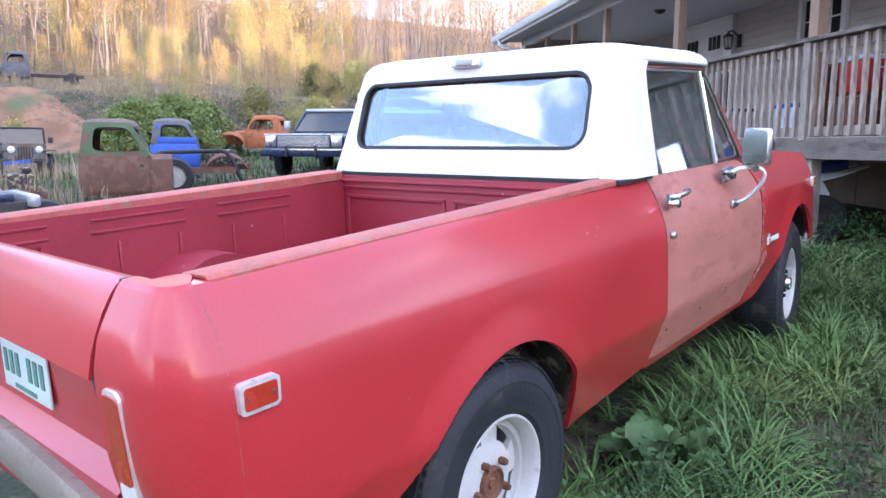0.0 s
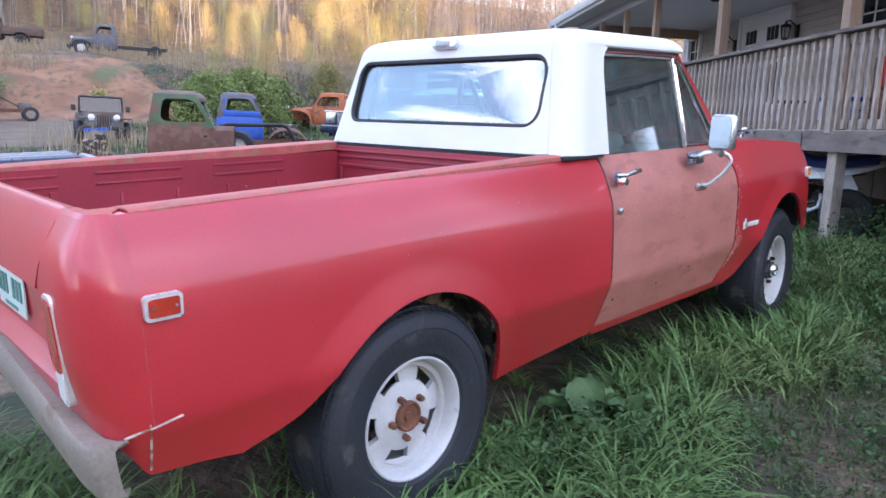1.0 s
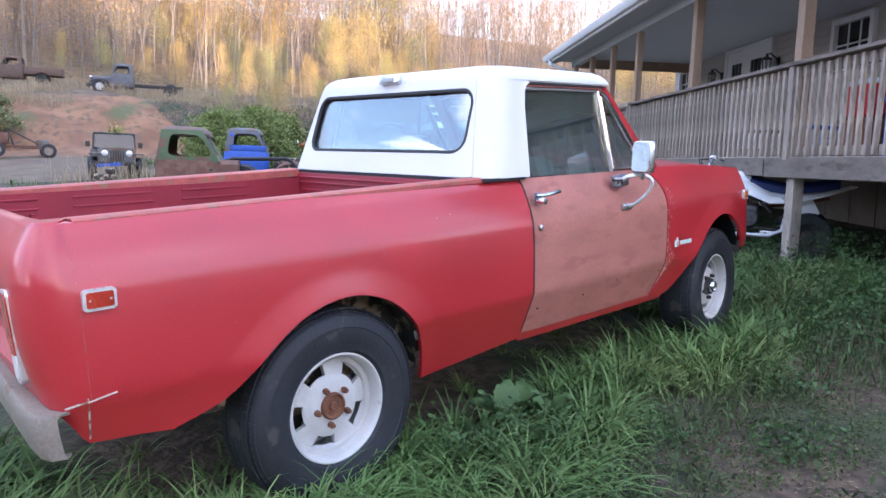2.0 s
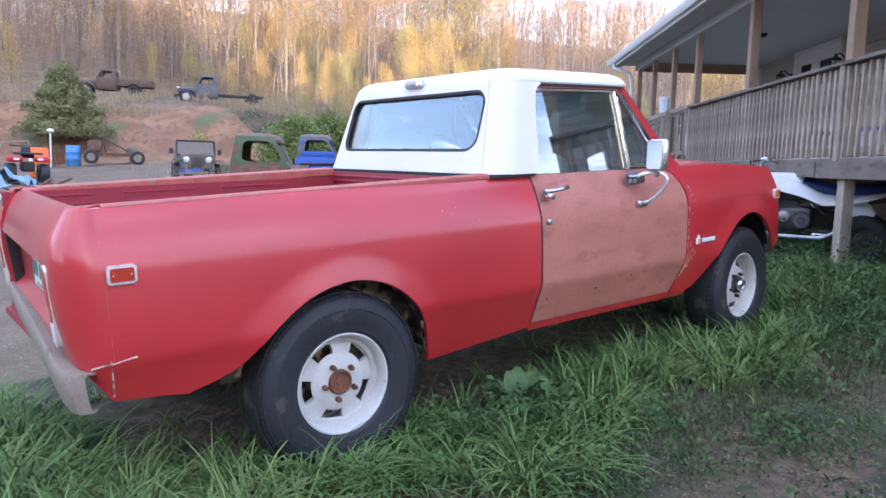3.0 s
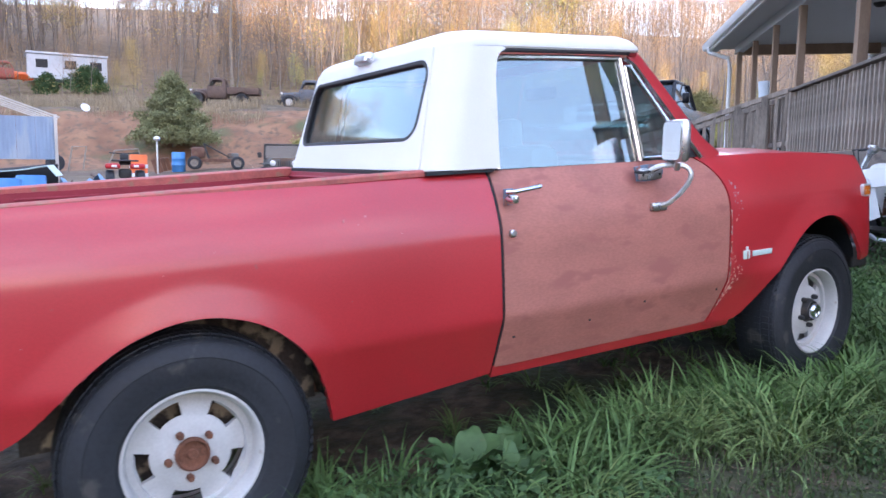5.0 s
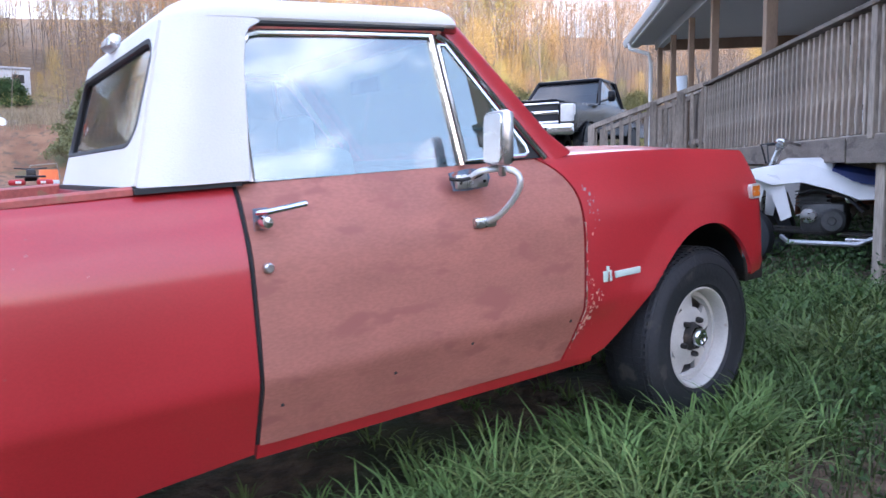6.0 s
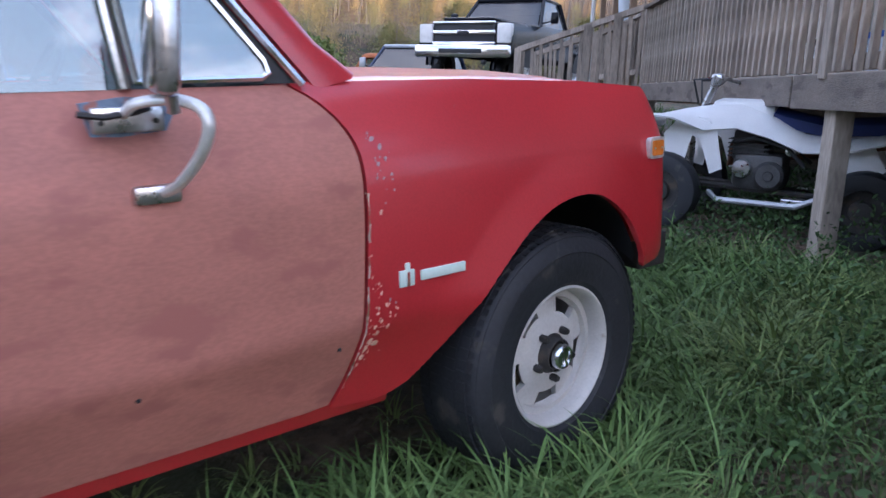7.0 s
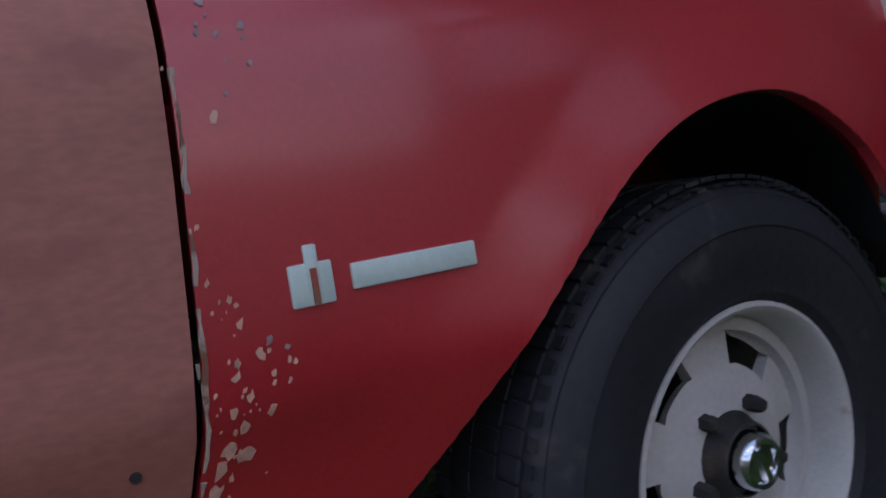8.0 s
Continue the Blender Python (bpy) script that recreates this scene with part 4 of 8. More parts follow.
mb = MB()
def spread(lo, hi, step, far):
    out = [lo + step * i for i in range(int((hi - lo) / step) + 1)]
    k = step
    while out[-1] < far:
        k *= 1.045
        out.append(out[-1] + k)
    k = step
    while out[0] > -far:
        k *= 1.045
        out.insert(0, out[0] - k)
    return out
gx, gy = spread(-14, 6, 0.25, 900), spread(-5, 12, 0.25, 900)
rows = [[(x, y, ground_z(x, y) + (0.02 * noise.noise(Vector((x * 1.3, y * 1.3, 4))) + 0.008 * noise.noise(Vector((x * 5, y * 5, 1)))) * (1 if abs(x) < 30 else 0)) for x in gx] for y in gy]
mb.grid(rows)
ground = part("ground", mb, ground_material(), smooth=80)
tagged(ground, "grass and packed dirt yard rising to a red clay bank", "ground", kind="structure")
layer = ground.data.color_attributes.new("cover", "FLOAT_COLOR", "POINT")
for i, v in enumerate(ground.data.vertices):
    layer.data[i].color = (*cover(v.co.x, v.co.y), 1.0)


# ---- house and deck ----
siding_paint = material("siding_paint", (0.50, 0.465, 0.42), 0.7, vary=0.08, scale=4, bump=0.05)
deck_wood = material("deck_wood", (0.30, 0.25, 0.205), 0.85, vary=0.45, scale=7, grain=50, bump=0.4, stretch_z=0.25, second=((0.15, 0.12, 0.10), 5, 0.60), per_object=0.35)
post_wood = material("post_wood", (0.29, 0.20, 0.135), 0.75, vary=0.25, scale=6, bump=0.2, stretch_z=0.25)
soffit_paint = material("soffit_paint", (0.50, 0.52, 0.54), 0.6, vary=0.05, scale=2)
trim_white = material("trim_white", (0.78, 0.78, 0.77), 0.5, vary=0.05)
shingle = material("shingle", (0.12, 0.11, 0.10), 0.9, vary=0.3, scale=10, bump=0.4)
fascia_wood = material("fascia_wood", (0.165, 0.135, 0.112), 0.85, vary=0.35, scale=5, grain=50, bump=0.4, stretch_z=3.0, second=((0.10, 0.08, 0.066), 4, 0.56))
block_wall = material("block_wall", (0.25, 0.205, 0.165), 0.9, vary=0.3, scale=3, bump=0.3)

HM = Matrix(((HOUSE_D.x, -HOUSE_N.x, 0, HOUSE_P.x), (HOUSE_D.y, -HOUSE_N.y, 0, HOUSE_P.y), (0, 0, 1, 0), (0, 0, 0, 1)))


def H(u, v, z):
    return HM @ Vector((u, v, z))


DECK, EAVE = 1.44, 3.52
# front wall: lap boards over a backing, with openings for window and door
backing = part("wall_front", MB().box((4.10, 2.62, 2.0), (13.0, 0.16, 4.2), HM).box((10.52, 6.6, 2.0), (0.16, 8.0, 4.2), HM).box((-2.32, 4.6, 2.0), (0.16, 3.8, 4.2), HM), siding_paint, smooth=0)
tagged(backing, "grey-tan lap siding house wall behind the porch", "wall", kind="structure")
for i in range(19):
    z = DECK + 0.06 + i * 0.112
    mb = MB()
    for u0, u1 in (((-2.4, 3.45), (4.60, 6.15), (7.95, 9.55), (10.35, 10.62)) if z > 2.72 else ((-2.4, 6.15), (7.95, 10.62))):
        mb.add([(u0, 2.54, z), (u1, 2.54, z), (u0, 2.512, z), (u1, 2.512, z), (u0, 2.536, z + 0.118), (u1, 2.536, z + 0.118)], [(0, 1, 3, 2), (2, 3, 5, 4), (0, 2, 4), (1, 5, 3)], HM)
    part("siding_board", mb, siding_paint, backing, smooth=0)
mb = MB().box((4.05, 2.50, 0.75), (12.9, 0.10, 1.3), HM)
lower = part("wall_foundation", mb, block_wall, smooth=0)
tagged(lower, "brown board wall closing the space under the deck", "wall", kind="structure")
for i in range(23):
    part("foundation_board", MB().box((-2.13 + 0.55 * i, 2.435, 0.75), (0.53, 0.025, 1.28), HM), block_wall, lower, smooth=0)
part("ceiling", MB().box((3.90, 1.15, EAVE + 0.02), (12.6, 2.75, 0.04), HM), soffit_paint, smooth=0)
tagged(bpy.data.objects["ceiling"], "pale grey painted porch ceiling", "ceiling", kind="structure")

# porch roof
roof = thing("porch_roof", Matrix(), "shallow shingled porch roof with white gutter", "roof", kind="structure")
part("roof_slab", MB().add([(-2.5, -0.42, EAVE + 0.05), (10.4, -0.42, EAVE + 0.05), (10.4, 6.5, 5.6), (-2.5, 6.5, 5.6), (-2.5, -0.42, EAVE + 0.12), (10.4, -0.42, EAVE + 0.12), (10.4, 6.5, 5.67), (-2.5, 6.5, 5.67)], [(0, 1, 2, 3), (4, 7, 6, 5), (0, 4, 5, 1), (1, 5, 6, 2), (2, 6, 7, 3), (3, 7, 4, 0)], HM), shingle, roof, smooth=0)
part("gable_end", MB().add([(10.38, -0.3, EAVE + 0.05), (10.38, 6.5, EAVE + 0.05), (10.38, 6.5, 5.58)], [(0, 1, 2)], HM), trim_white, roof, smooth=0)
part("fascia", MB().box((3.98, -0.40, EAVE + 0.03), (12.84, 0.03, 0.15), HM), trim_white, roof, smooth=0)
part("gutter", MB().grid([[H(u, -0.415 + dv, EAVE + dz) for dv, dz in ((0.0, 0.10), (0.0, 0.0), (-0.06, -0.005), (-0.09, 0.04), (-0.10, 0.10), (-0.085, 0.10))] for u in (-2.5, 0, 4, 8, 10.42)]), trim_white, roof, thick=0.004)
part("soffit", MB().box((3.97, -0.31, EAVE - 0.01), (12.76, 0.18, 0.02), HM), soffit_paint, roof, smooth=0)
part("porch_beam", MB().box((3.75, 0.06, EAVE - 0.07), (12.3, 0.11, 0.15), HM), soffit_paint, roof, smooth=0)
part("end_beam", MB().box((9.72, 1.25, EAVE - 0.09), (0.09, 2.4, 0.18), HM), post_wood, roof, smooth=0)
part("downspout", MB().tube([H(9.95, -0.46, EAVE + 0.02), H(9.92, -0.44, EAVE - 0.10), H(9.80, -0.12, EAVE - 0.22), H(9.80, -0.08, EAVE - 0.40), H(9.80, -0.08, 0.75)], 0.038, 8), trim_white, roof)

# porch posts
for i, (u, w) in enumerate(((-2.32, 0.105), (0.80, 0.12), (3.30, 0.12), (5.55, 0.10), (6.95, 0.09), (8.35, 0.09), (9.65, 0.09))):
    p = part("porch_post", MB().box((u, 0.055, (DECK + EAVE - 0.14) / 2), (w, w * 0.9, EAVE - 0.14 - DECK), HM, bevel=0.006), post_wood, smooth=0)
    tagged(p, "square wooden porch post holding the roof", "post", group="porch posts")
for i, (u, zlow) in enumerate(((-2.2, 0.12), (0.78, 0.30), (3.2, 0.4), (5.5, 0.5))):
    p = part("deck_post", MB().box((u, 0.07, (zlow + 1.28) / 2), (0.135, 0.10, 1.28 - zlow), HM, bevel=0.006), deck_wood, smooth=0)
    tagged(p, "weathered grey post under the deck", "post", group="deck posts")

# deck: boards, fascia, railing
deck = thing("deck", Matrix(), "raised wooden deck of weathered grey boards", "deck", kind="structure")
part("fascia_board", MB().box((3.46, -0.018, 1.355), (4.5, 0.035, 0.175), HM, bevel=0.004), fascia_wood, deck, smooth=0)
part("fascia_board", MB().box((-0.62, -0.016, 1.352), (3.62, 0.035, 0.185), HM, bevel=0.004), fascia_wood, deck, smooth=0)
part("end_fascia", MB().box((5.66, 1.2, 1.35), (0.035, 2.4, 0.18), HM), deck_wood, deck, smooth=0)
for i in range(17):
    part("deck_board", MB().box((1.63, -0.03 + 0.07 + 0.146 * i, DECK - 0.005), (8.14, 0.138, 0.03), HM), deck_wood, deck, smooth=0)
for i in range(8):
    part("joist", MB().box((-2.35 + 1.1 * i, 1.2, 1.33), (0.04, 2.35, 0.16), HM), deck_wood, deck, smooth=0)
railing = thing("deck_railing", Matrix(), "weathered deck railing with narrow upright pickets", "railing", kind="structure")
part("hand_rail", MB().box((1.60, 0.0, 2.285), (8.0, 0.135, 0.034), HM, bevel=0.004), fascia_wood, railing, smooth=0)
part("upper_rail", MB().box((1.60, 0.03, 2.215), (8.0, 0.038, 0.085), HM), deck_wood, railing, smooth=0)
part("lower_rail", MB().box((1.60, 0.03, 1.50), (8.0, 0.038, 0.080), HM), deck_wood, railing, smooth=0)
random.seed(5)
picket_mesh = None
u = -2.36
while u < 5.5:
    if picket_mesh is None:
        first = part("picket", MB().box((0, 0, 0), (0.036, 0.036, 0.80), bevel=0.004), deck_wood, railing, smooth=0)
        picket_mesh = first.data
        ob = first
    else:
        ob = new("picket", picket_mesh)
        ob.parent = railing
    q = H(u, -0.008, 1.855 + random.uniform(-0.006, 0.006))
    ob.matrix_basis = pose(*q, random.uniform(-0.8, 0.8), random.uniform(-1.6, 1.6) * random.random(), math.degrees(math.atan2(HOUSE_D.y, HOUSE_D.x)))
    u += 0.118 + random.uniform(-0.006, 0.006)
for u in (0.80, 5.55):
    part("rail_post", MB().box((u, -0.005, 1.85), (0.085, 0.085, 0.86), HM, bevel=0.004), deck_wood, railing, smooth=0)

# steps at the deck's end, with a sloping rail
A0, A1 = Vector(H(5.60, -0.02, 2.30)), Vector((-4.55, 7.72, 1.80))
steps_ = thing("deck_steps", Matrix(), "weathered wooden steps with sloping rails at the deck's end", "stairs", kind="structure")
along = (A1 - A0)
flat = Vector((along.x, along.y, 0)).normalized()
side = Vector((flat.y, -flat.x, 0))
if side.y < 0:
    side = -side
for off in (0.0, 1.05):
    part("slope_rail", MB().tube([A0 + side * off, A1 + side * off], 0.045, 4), deck_wood, steps_, smooth=0)
    part("stringer", MB().tube([A0 + side * off - Vector((0, 0, 0.92)), A1 + side * off - Vector((0, 0, 1.05))], 0.075, 4, flat=0.4), deck_wood, steps_, smooth=0)
    for i in range(13):
        p = A0.lerp(A1, (i + 0.5) / 13) + side * off
        part("rail_picket", MB().box((0, 0, 0), (0.036, 0.036, 0.84), Matrix.Translation(p - Vector((0, 0, 0.44))) @ pose(0, 0, 0, random.uniform(-2, 2), random.uniform(-2, 2), 40)), deck_wood, steps_, smooth=0)
    for t in (0.22, 0.45, 1.0):
        p = A0.lerp(A1, t) + side * off
        part("newel", MB().box((0, 0, 0), (0.085, 0.085, 1.30), Matrix.Translation(p - Vector((0, 0, 0.63))) @ pose(0, 0, 0, 0, 0, 40)), deck_wood, steps_, smooth=0)
for i in range(5):
    p = A0.lerp(A1, (i + 0.5) / 5) + side * 0.52 - Vector((0, 0, 0.95))
    part("tread", MB().box((0, 0, 0), (0.26, 1.05, 0.035), Matrix.Translation(p) @ pose(0, 0, 0, 0, 0, math.degrees(math.atan2(flat.y, flat.x)))), deck_wood, steps_, smooth=0)

# door, windows and lanterns on the porch wall
dark_pane = glass_material("dark_pane", (0.25, 0.27, 0.28), ior=1.6, film=0.03)
inside_dark = material("inside_dark", (0.03, 0.03, 0.032), 0.9)
door_obj = thing("door_1", Matrix(), "white panelled front door with small upper panes", "door", kind="structure")
part("door_slab", MB().box((7.05, 2.50, 2.45), (1.55, 0.05, 2.02), HM), trim_white, door_obj, smooth=0)
for u in (6.22, 7.88):
    part("jamb", MB().box((u, 2.49, 2.46), (0.10, 0.09, 2.06), HM, bevel=0.004), trim_white, door_obj, smooth=0)
part("jamb_head", MB().box((7.05, 2.49, 3.475), (1.76, 0.09, 0.07), HM), trim_white, door_obj, smooth=0)
for k in range(2):
    for i in range(3):
        part("pane", MB().box((6.60 + 0.72 * k + 0.13 * i, 2.468, 3.12), (0.095, 0.012, 0.22), HM), inside_dark, door_obj, smooth=0)
    for zz in (2.75, 2.05):
        part("panel_moulding", MB().box((6.69 + 0.72 * k, 2.468, zz), (0.50, 0.014, 0.42), HM, bevel=0.005), trim_white, door_obj, smooth=0)


def wall_window(name, u0, u1, z0, z1, nu, nz):
    w = thing(name, Matrix(), "white-framed window with small panes", "window", kind="structure")
    part("glass", MB().box(((u0 + u1) / 2, 2.535, (z0 + z1) / 2), (u1 - u0, 0.008, z1 - z0), HM), dark_pane, w, smooth=0)
    part("room_shade", MB().box(((u0 + u1) / 2, 2.56, (z0 + z1) / 2), (u1 - u0, 0.01, z1 - z0), HM), inside_dark, w, smooth=0)
    for u in (u0 - 0.035, u1 + 0.035):
        part("window_frame", MB().box((u, 2.50, (z0 + z1) / 2), (0.08, 0.07, z1 - z0 + 0.16), HM, bevel=0.004), trim_white, w, smooth=0)
    for z in (z0 - 0.035, z1 + 0.035):
        part("window_frame", MB().box(((u0 + u1) / 2, 2.498, z), (u1 - u0 + 0.14, 0.074, 0.08), HM, bevel=0.004), trim_white, w, smooth=0)
    for i in range(1, nu):
        part("glazing_bar", MB().box((u0 + (u1 - u0) * i / nu, 2.524, (z0 + z1) / 2), (0.022, 0.016, z1 - z0), HM), trim_white, w, smooth=0)
    for i in range(1, nz):
        part("glazing_bar", MB().box(((u0 + u1) / 2, 2.522, z0 + (z1 - z0) * i / nz), (u1 - u0, 0.016, 0.022), HM), trim_white, w, smooth=0)


wall_window("window_1", 3.66, 4.46, 2.80, 3.38, 3, 2)
wall_window("window_2", 9.72, 10.2, 2.90, 3.36, 2, 2)
black_iron = material("black_iron", (0.02, 0.02, 0.02), 0.5, vary=0.2)
lamp_glass = glass_material("lamp_glass", (0.8, 0.82, 0.8), ior=1.5, film=0.1)
for u in (6.02, 8.12):
    lantern = thing("wall_lantern", Matrix.Translation(H(u, 2.44, 3.05)), "black iron wall lantern with glass sides", "lantern", group="wall lanterns")
    part("wall_plate", MB().box((0, 0, 0), (0.09, 0.03, 0.20), pose(*(Vector(H(u, 2.49, 3.06)) - Vector(H(u, 2.44, 3.05))), 0, 0, 139), bevel=0.008), black_iron, lantern)
    part("bracket", MB().tube([Vector(H(u, 2.49, 3.12)) - Vector(H(u, 2.44, 3.05)), Vector(H(u, 2.36, 3.22)) - Vector(H(u, 2.44, 3.05)), Vector(H(u, 2.30, 3.19)) - Vector(H(u, 2.44, 3.05))], 0.012, 6), black_iron, lantern)
    c = Vector(H(u, 2.30, 3.05)) - Vector(H(u, 2.44, 3.05))
    part("cap", MB().lathe([(0.0, 0.17), (0.02, 0.15), (0.025, 0.12), (0.09, 0.08), (0.085, 0.07)], 8, Matrix.Translation(c) @ pose(0, 0, 0, 0, -90, 0)), black_iron, lantern)
    part("lantern_glass", MB().lathe([(0.075, 0.07), (0.055, -0.10)], 6, Matrix.Translation(c) @ pose(0, 0, 0, 0, -90, 0)), lamp_glass, lantern, smooth=0)
    mb = MB()
    for i in range(6):
        a = 2 * math.pi * i / 6
        mb.tube([c + Vector((0.076 * math.cos(a), 0.076 * math.sin(a), 0.07)), c + Vector((0.056 * math.cos(a), 0.056 * math.sin(a), -0.10))], 0.006, 4)
    mb.lathe([(0.058, -0.10), (0.05, -0.125), (0.0, -0.14)], 8, Matrix.Translation(c) @ pose(0, 0, 0, 0, -90, 0))
    part("cage", mb, black_iron, lantern)
cl = part("ceiling_light", MB().lathe([(0.0, 0.06), (0.05, 0.055), (0.085, 0.02), (0.09, 0.0)], 16, Matrix.Translation(H(6.2, 1.2, EAVE)) @ pose(0, 0, 0, 0, 90, 0)), black_iron)
tagged(cl, "small dark round lamp on the porch ceiling", "ceiling light")

# things kept on the deck
red_plastic = material("red_plastic", (0.45, 0.02, 0.025), 0.45, vary=0.12)
blue_plastic = material("blue_plastic", (0.02, 0.12, 0.50), 0.42, vary=0.14, scale=5)
pale_plastic = material("pale_plastic", (0.62, 0.68, 0.74), 0.45, vary=0.1)
brown_wood = material("brown_wood", (0.16, 0.075, 0.045), 0.7, vary=0.3, scale=8, stretch_z=0.3)


def bin_box(name, u, v, w, d, h, mat, lid, label, category, base=DECK + 0.01):
    b = thing(name, Matrix.Translation(H(u, v, base)) @ pose(0, 0, 0, 0, 0, 139), label, category)
    part("body", MB().box((0, 0, h / 2), (w, d, h), bevel=0.02), mat, b)
    part("lid", MB().box((0, 0, h + 0.02), (w + 0.03, d + 0.03, 0.05), bevel=0.012), lid, b)
    part("handle", MB().tube([(-w / 2 - 0.005, -0.06, h * 0.7), (-w / 2 - 0.03, -0.05, h * 0.72), (-w / 2 - 0.03, 0.05, h * 0.72), (-w / 2 - 0.005, 0.06, h * 0.7)], 0.008, 6), lid, b)
    return b


bin_box("storage_bin", 0.45, 1.9, 0.60, 0.4, 0.28, pale_plastic, pale_plastic, "pale plastic storage bin on the deck", "storage bin")
bin_box("storage_bin", -0.15, 1.2, 0.5, 0.4, 0.36, blue_plastic, pale_plastic, "blue plastic storage bin with pale lid", "storage bin")
bin_box("cooler", 0.50, 1.9, 0.30, 0.26, 0.24, red_plastic, red_plastic, "red plastic cooler stacked on a bin", "cooler", DECK + 0.345)
bin_box("cooler", 1.95, 1.5, 0.45, 0.32, 0.34, red_plastic, pale_plastic, "red cooler with pale lid", "cooler", DECK + 0.50)
bin_box("crate", 1.95, 1.5, 0.5, 0.4, 0.42, brown_wood, brown_wood, "brown wooden crate under a cooler", "crate")
bin_box("storage_bin", 1.35, 1.5, 0.32, 0.3, 0.62, blue_plastic, blue_plastic, "tall blue plastic bin", "storage bin")
bin_box("storage_bin", 3.2, 1.6, 0.5, 0.4, 0.40, pale_plastic, blue_plastic, "pale bin with blue lid", "storage bin")
shelf = thing("shelf", Matrix.Translation(H(2.6, 1.9, DECK + 0.01)) @ pose(0, 0, 0, 0, 0, 139), "dark brown wooden shelf standing on the deck", "shelf")
for x in (-0.3, 0.3):
    part("side_panel", MB().box((x, 0, 0.45), (0.03, 0.3, 0.9)), brown_wood, shelf, smooth=0)
for z in (0.1, 0.45, 0.88):
    part("board", MB().box((0, 0, z), (0.58, 0.3, 0.03)), brown_wood, shelf, smooth=0)
chair = thing("deck_chair", Matrix.Translation(H(4.3, 1.5, DECK + 0.01)) @ pose(0, 0, 0, 0, 0, 120), "dark folding chair on the deck", "chair")
part("seat", MB().box((0, 0, 0.42), (0.45, 0.42, 0.03), bevel=0.01), black_rubber, chair)
part("backrest", MB().box((0, 0.22, 0.68), (0.45, 0.03, 0.5), bevel=0.01), black_rubber, chair)
for x in (-0.2, 0.2):
    for y in (-0.18, 0.2):
        part("leg", MB().tube([(x, y, 0), (x, y * 0.6, 0.42)], 0.012, 6), dull_chrome, chair)
pail = thing("pail", Matrix.Translation(H(7.35, 0.05, 2.30)), "white plastic pail hung on the porch rail", "pail")
part("body", MB().lathe([(0.0, 0.0), (0.10, 0.0), (0.125, 0.30), (0.118, 0.30), (0.10, 0.02)], 20, pose(0, 0, 0, 0, -90, 0)), pale_plastic, pail)
part("rail_far", MB().box((7.7, 0.05, 2.27), (4.0, 0.09, 0.04), HM).box((7.7, 0.05, 1.6), (4.0, 0.05, 0.06), HM), deck_wood, railing, smooth=0)
for i in range(20):
    part("picket", MB().box((5.85 + 0.19 * i, 0.04, 1.9), (0.036, 0.036, 0.7), HM), deck_wood, railing, smooth=0)
part("deck_far", MB().box((7.7, 1.2, DECK - 0.05), (4.1, 2.4, 0.1), HM), deck_wood, deck, smooth=0)


# ---- the yard: old vehicles and clutter ----
def on_ground(x, y, turn=0.0, dz=0.0, size=1.0):
    return Matrix.Translation((x, y, ground_z(x, y) + dz)) @ pose(0, 0, 0, 0, 0, turn) @ Matrix.Scale(size, 4)


old_green = material("old_green", (0.085, 0.125, 0.062), 0.85, vary=0.35, scale=4, bump=0.2, second=((0.15, 0.085, 0.06), 2.6, 0.49))
old_rust = material("old_rust", (0.135, 0.066, 0.045), 0.9, vary=0.35, scale=4, bump=0.3, second=((0.17, 0.095, 0.065), 5, 0.54))
roof_rust = material("roof_rust", (0.165, 0.115, 0.095), 0.9, vary=0.3, scale=3, bump=0.3, second=((0.11, 0.12, 0.075), 3, 0.55))
old_blue = material("old_blue", (0.035, 0.10, 0.42), 0.6, vary=0.25, scale=4, bump=0.1, second=((0.10, 0.10, 0.13), 4, 0.62))
old_orange = material("old_orange", (0.38, 0.12, 0.045), 0.85, vary=0.35, scale=4, bump=0.3, second=((0.16, 0.10, 0.06), 4, 0.55))
old_grey = material("old_grey", (0.10, 0.105, 0.12), 0.7, vary=0.3, scale=4, second=((0.13, 0.085, 0.06), 5, 0.57))
old_brown = material("old_brown", (0.105, 0.07, 0.055), 0.8, vary=0.3, scale=4, second=((0.10, 0.06, 0.045), 5, 0.57))
jeep_paint = material("jeep_paint", (0.13, 0.125, 0.115), 0.8, vary=0.35, scale=5, second=((0.12, 0.075, 0.05), 4, 0.5))
navy_paint = material("navy_paint", (0.014, 0.024, 0.06), 0.3, vary=0.15, coat=0.2, spec=0.35)
black_paint = material("black_paint", (0.006, 0.007, 0.010), 0.22, vary=0.1, coat=0.1, spec=0.15, bump=0)
silver_paint = material("silver_paint", (0.40, 0.42, 0.45), 0.35, vary=0.1, metal=0.4)
white_plastic = material("white_plastic", (0.80, 0.80, 0.80), 0.4, vary=0.05, bump=0.02)
seat_blue = material("seat_blue", (0.015, 0.03, 0.14), 0.6, vary=0.2)
engine_grey = material("engine_grey", (0.085, 0.085, 0.085), 0.5, 0.5, vary=0.4, scale=12, bump=0.3)
orange_plastic = material("orange_plastic", (0.80, 0.16, 0.03), 0.5, vary=0.1)
tarp_blue = material("tarp_blue", (0.16, 0.27, 0.40), 0.5, vary=0.2, scale=5, bump=0.2)
steel_blue = material("steel_blue", (0.24, 0.31, 0.42), 0.45, vary=0.15, scale=3, stretch_z=0.3, second=((0.32, 0.37, 0.44), 2, 0.55))
light_blue = material("light_blue", (0.07, 0.24, 0.55), 0.42, vary=0.14, scale=5)
windscreen = glass_material("windscreen", (0.22, 0.25, 0.27), ior=1.7, film=0.05)
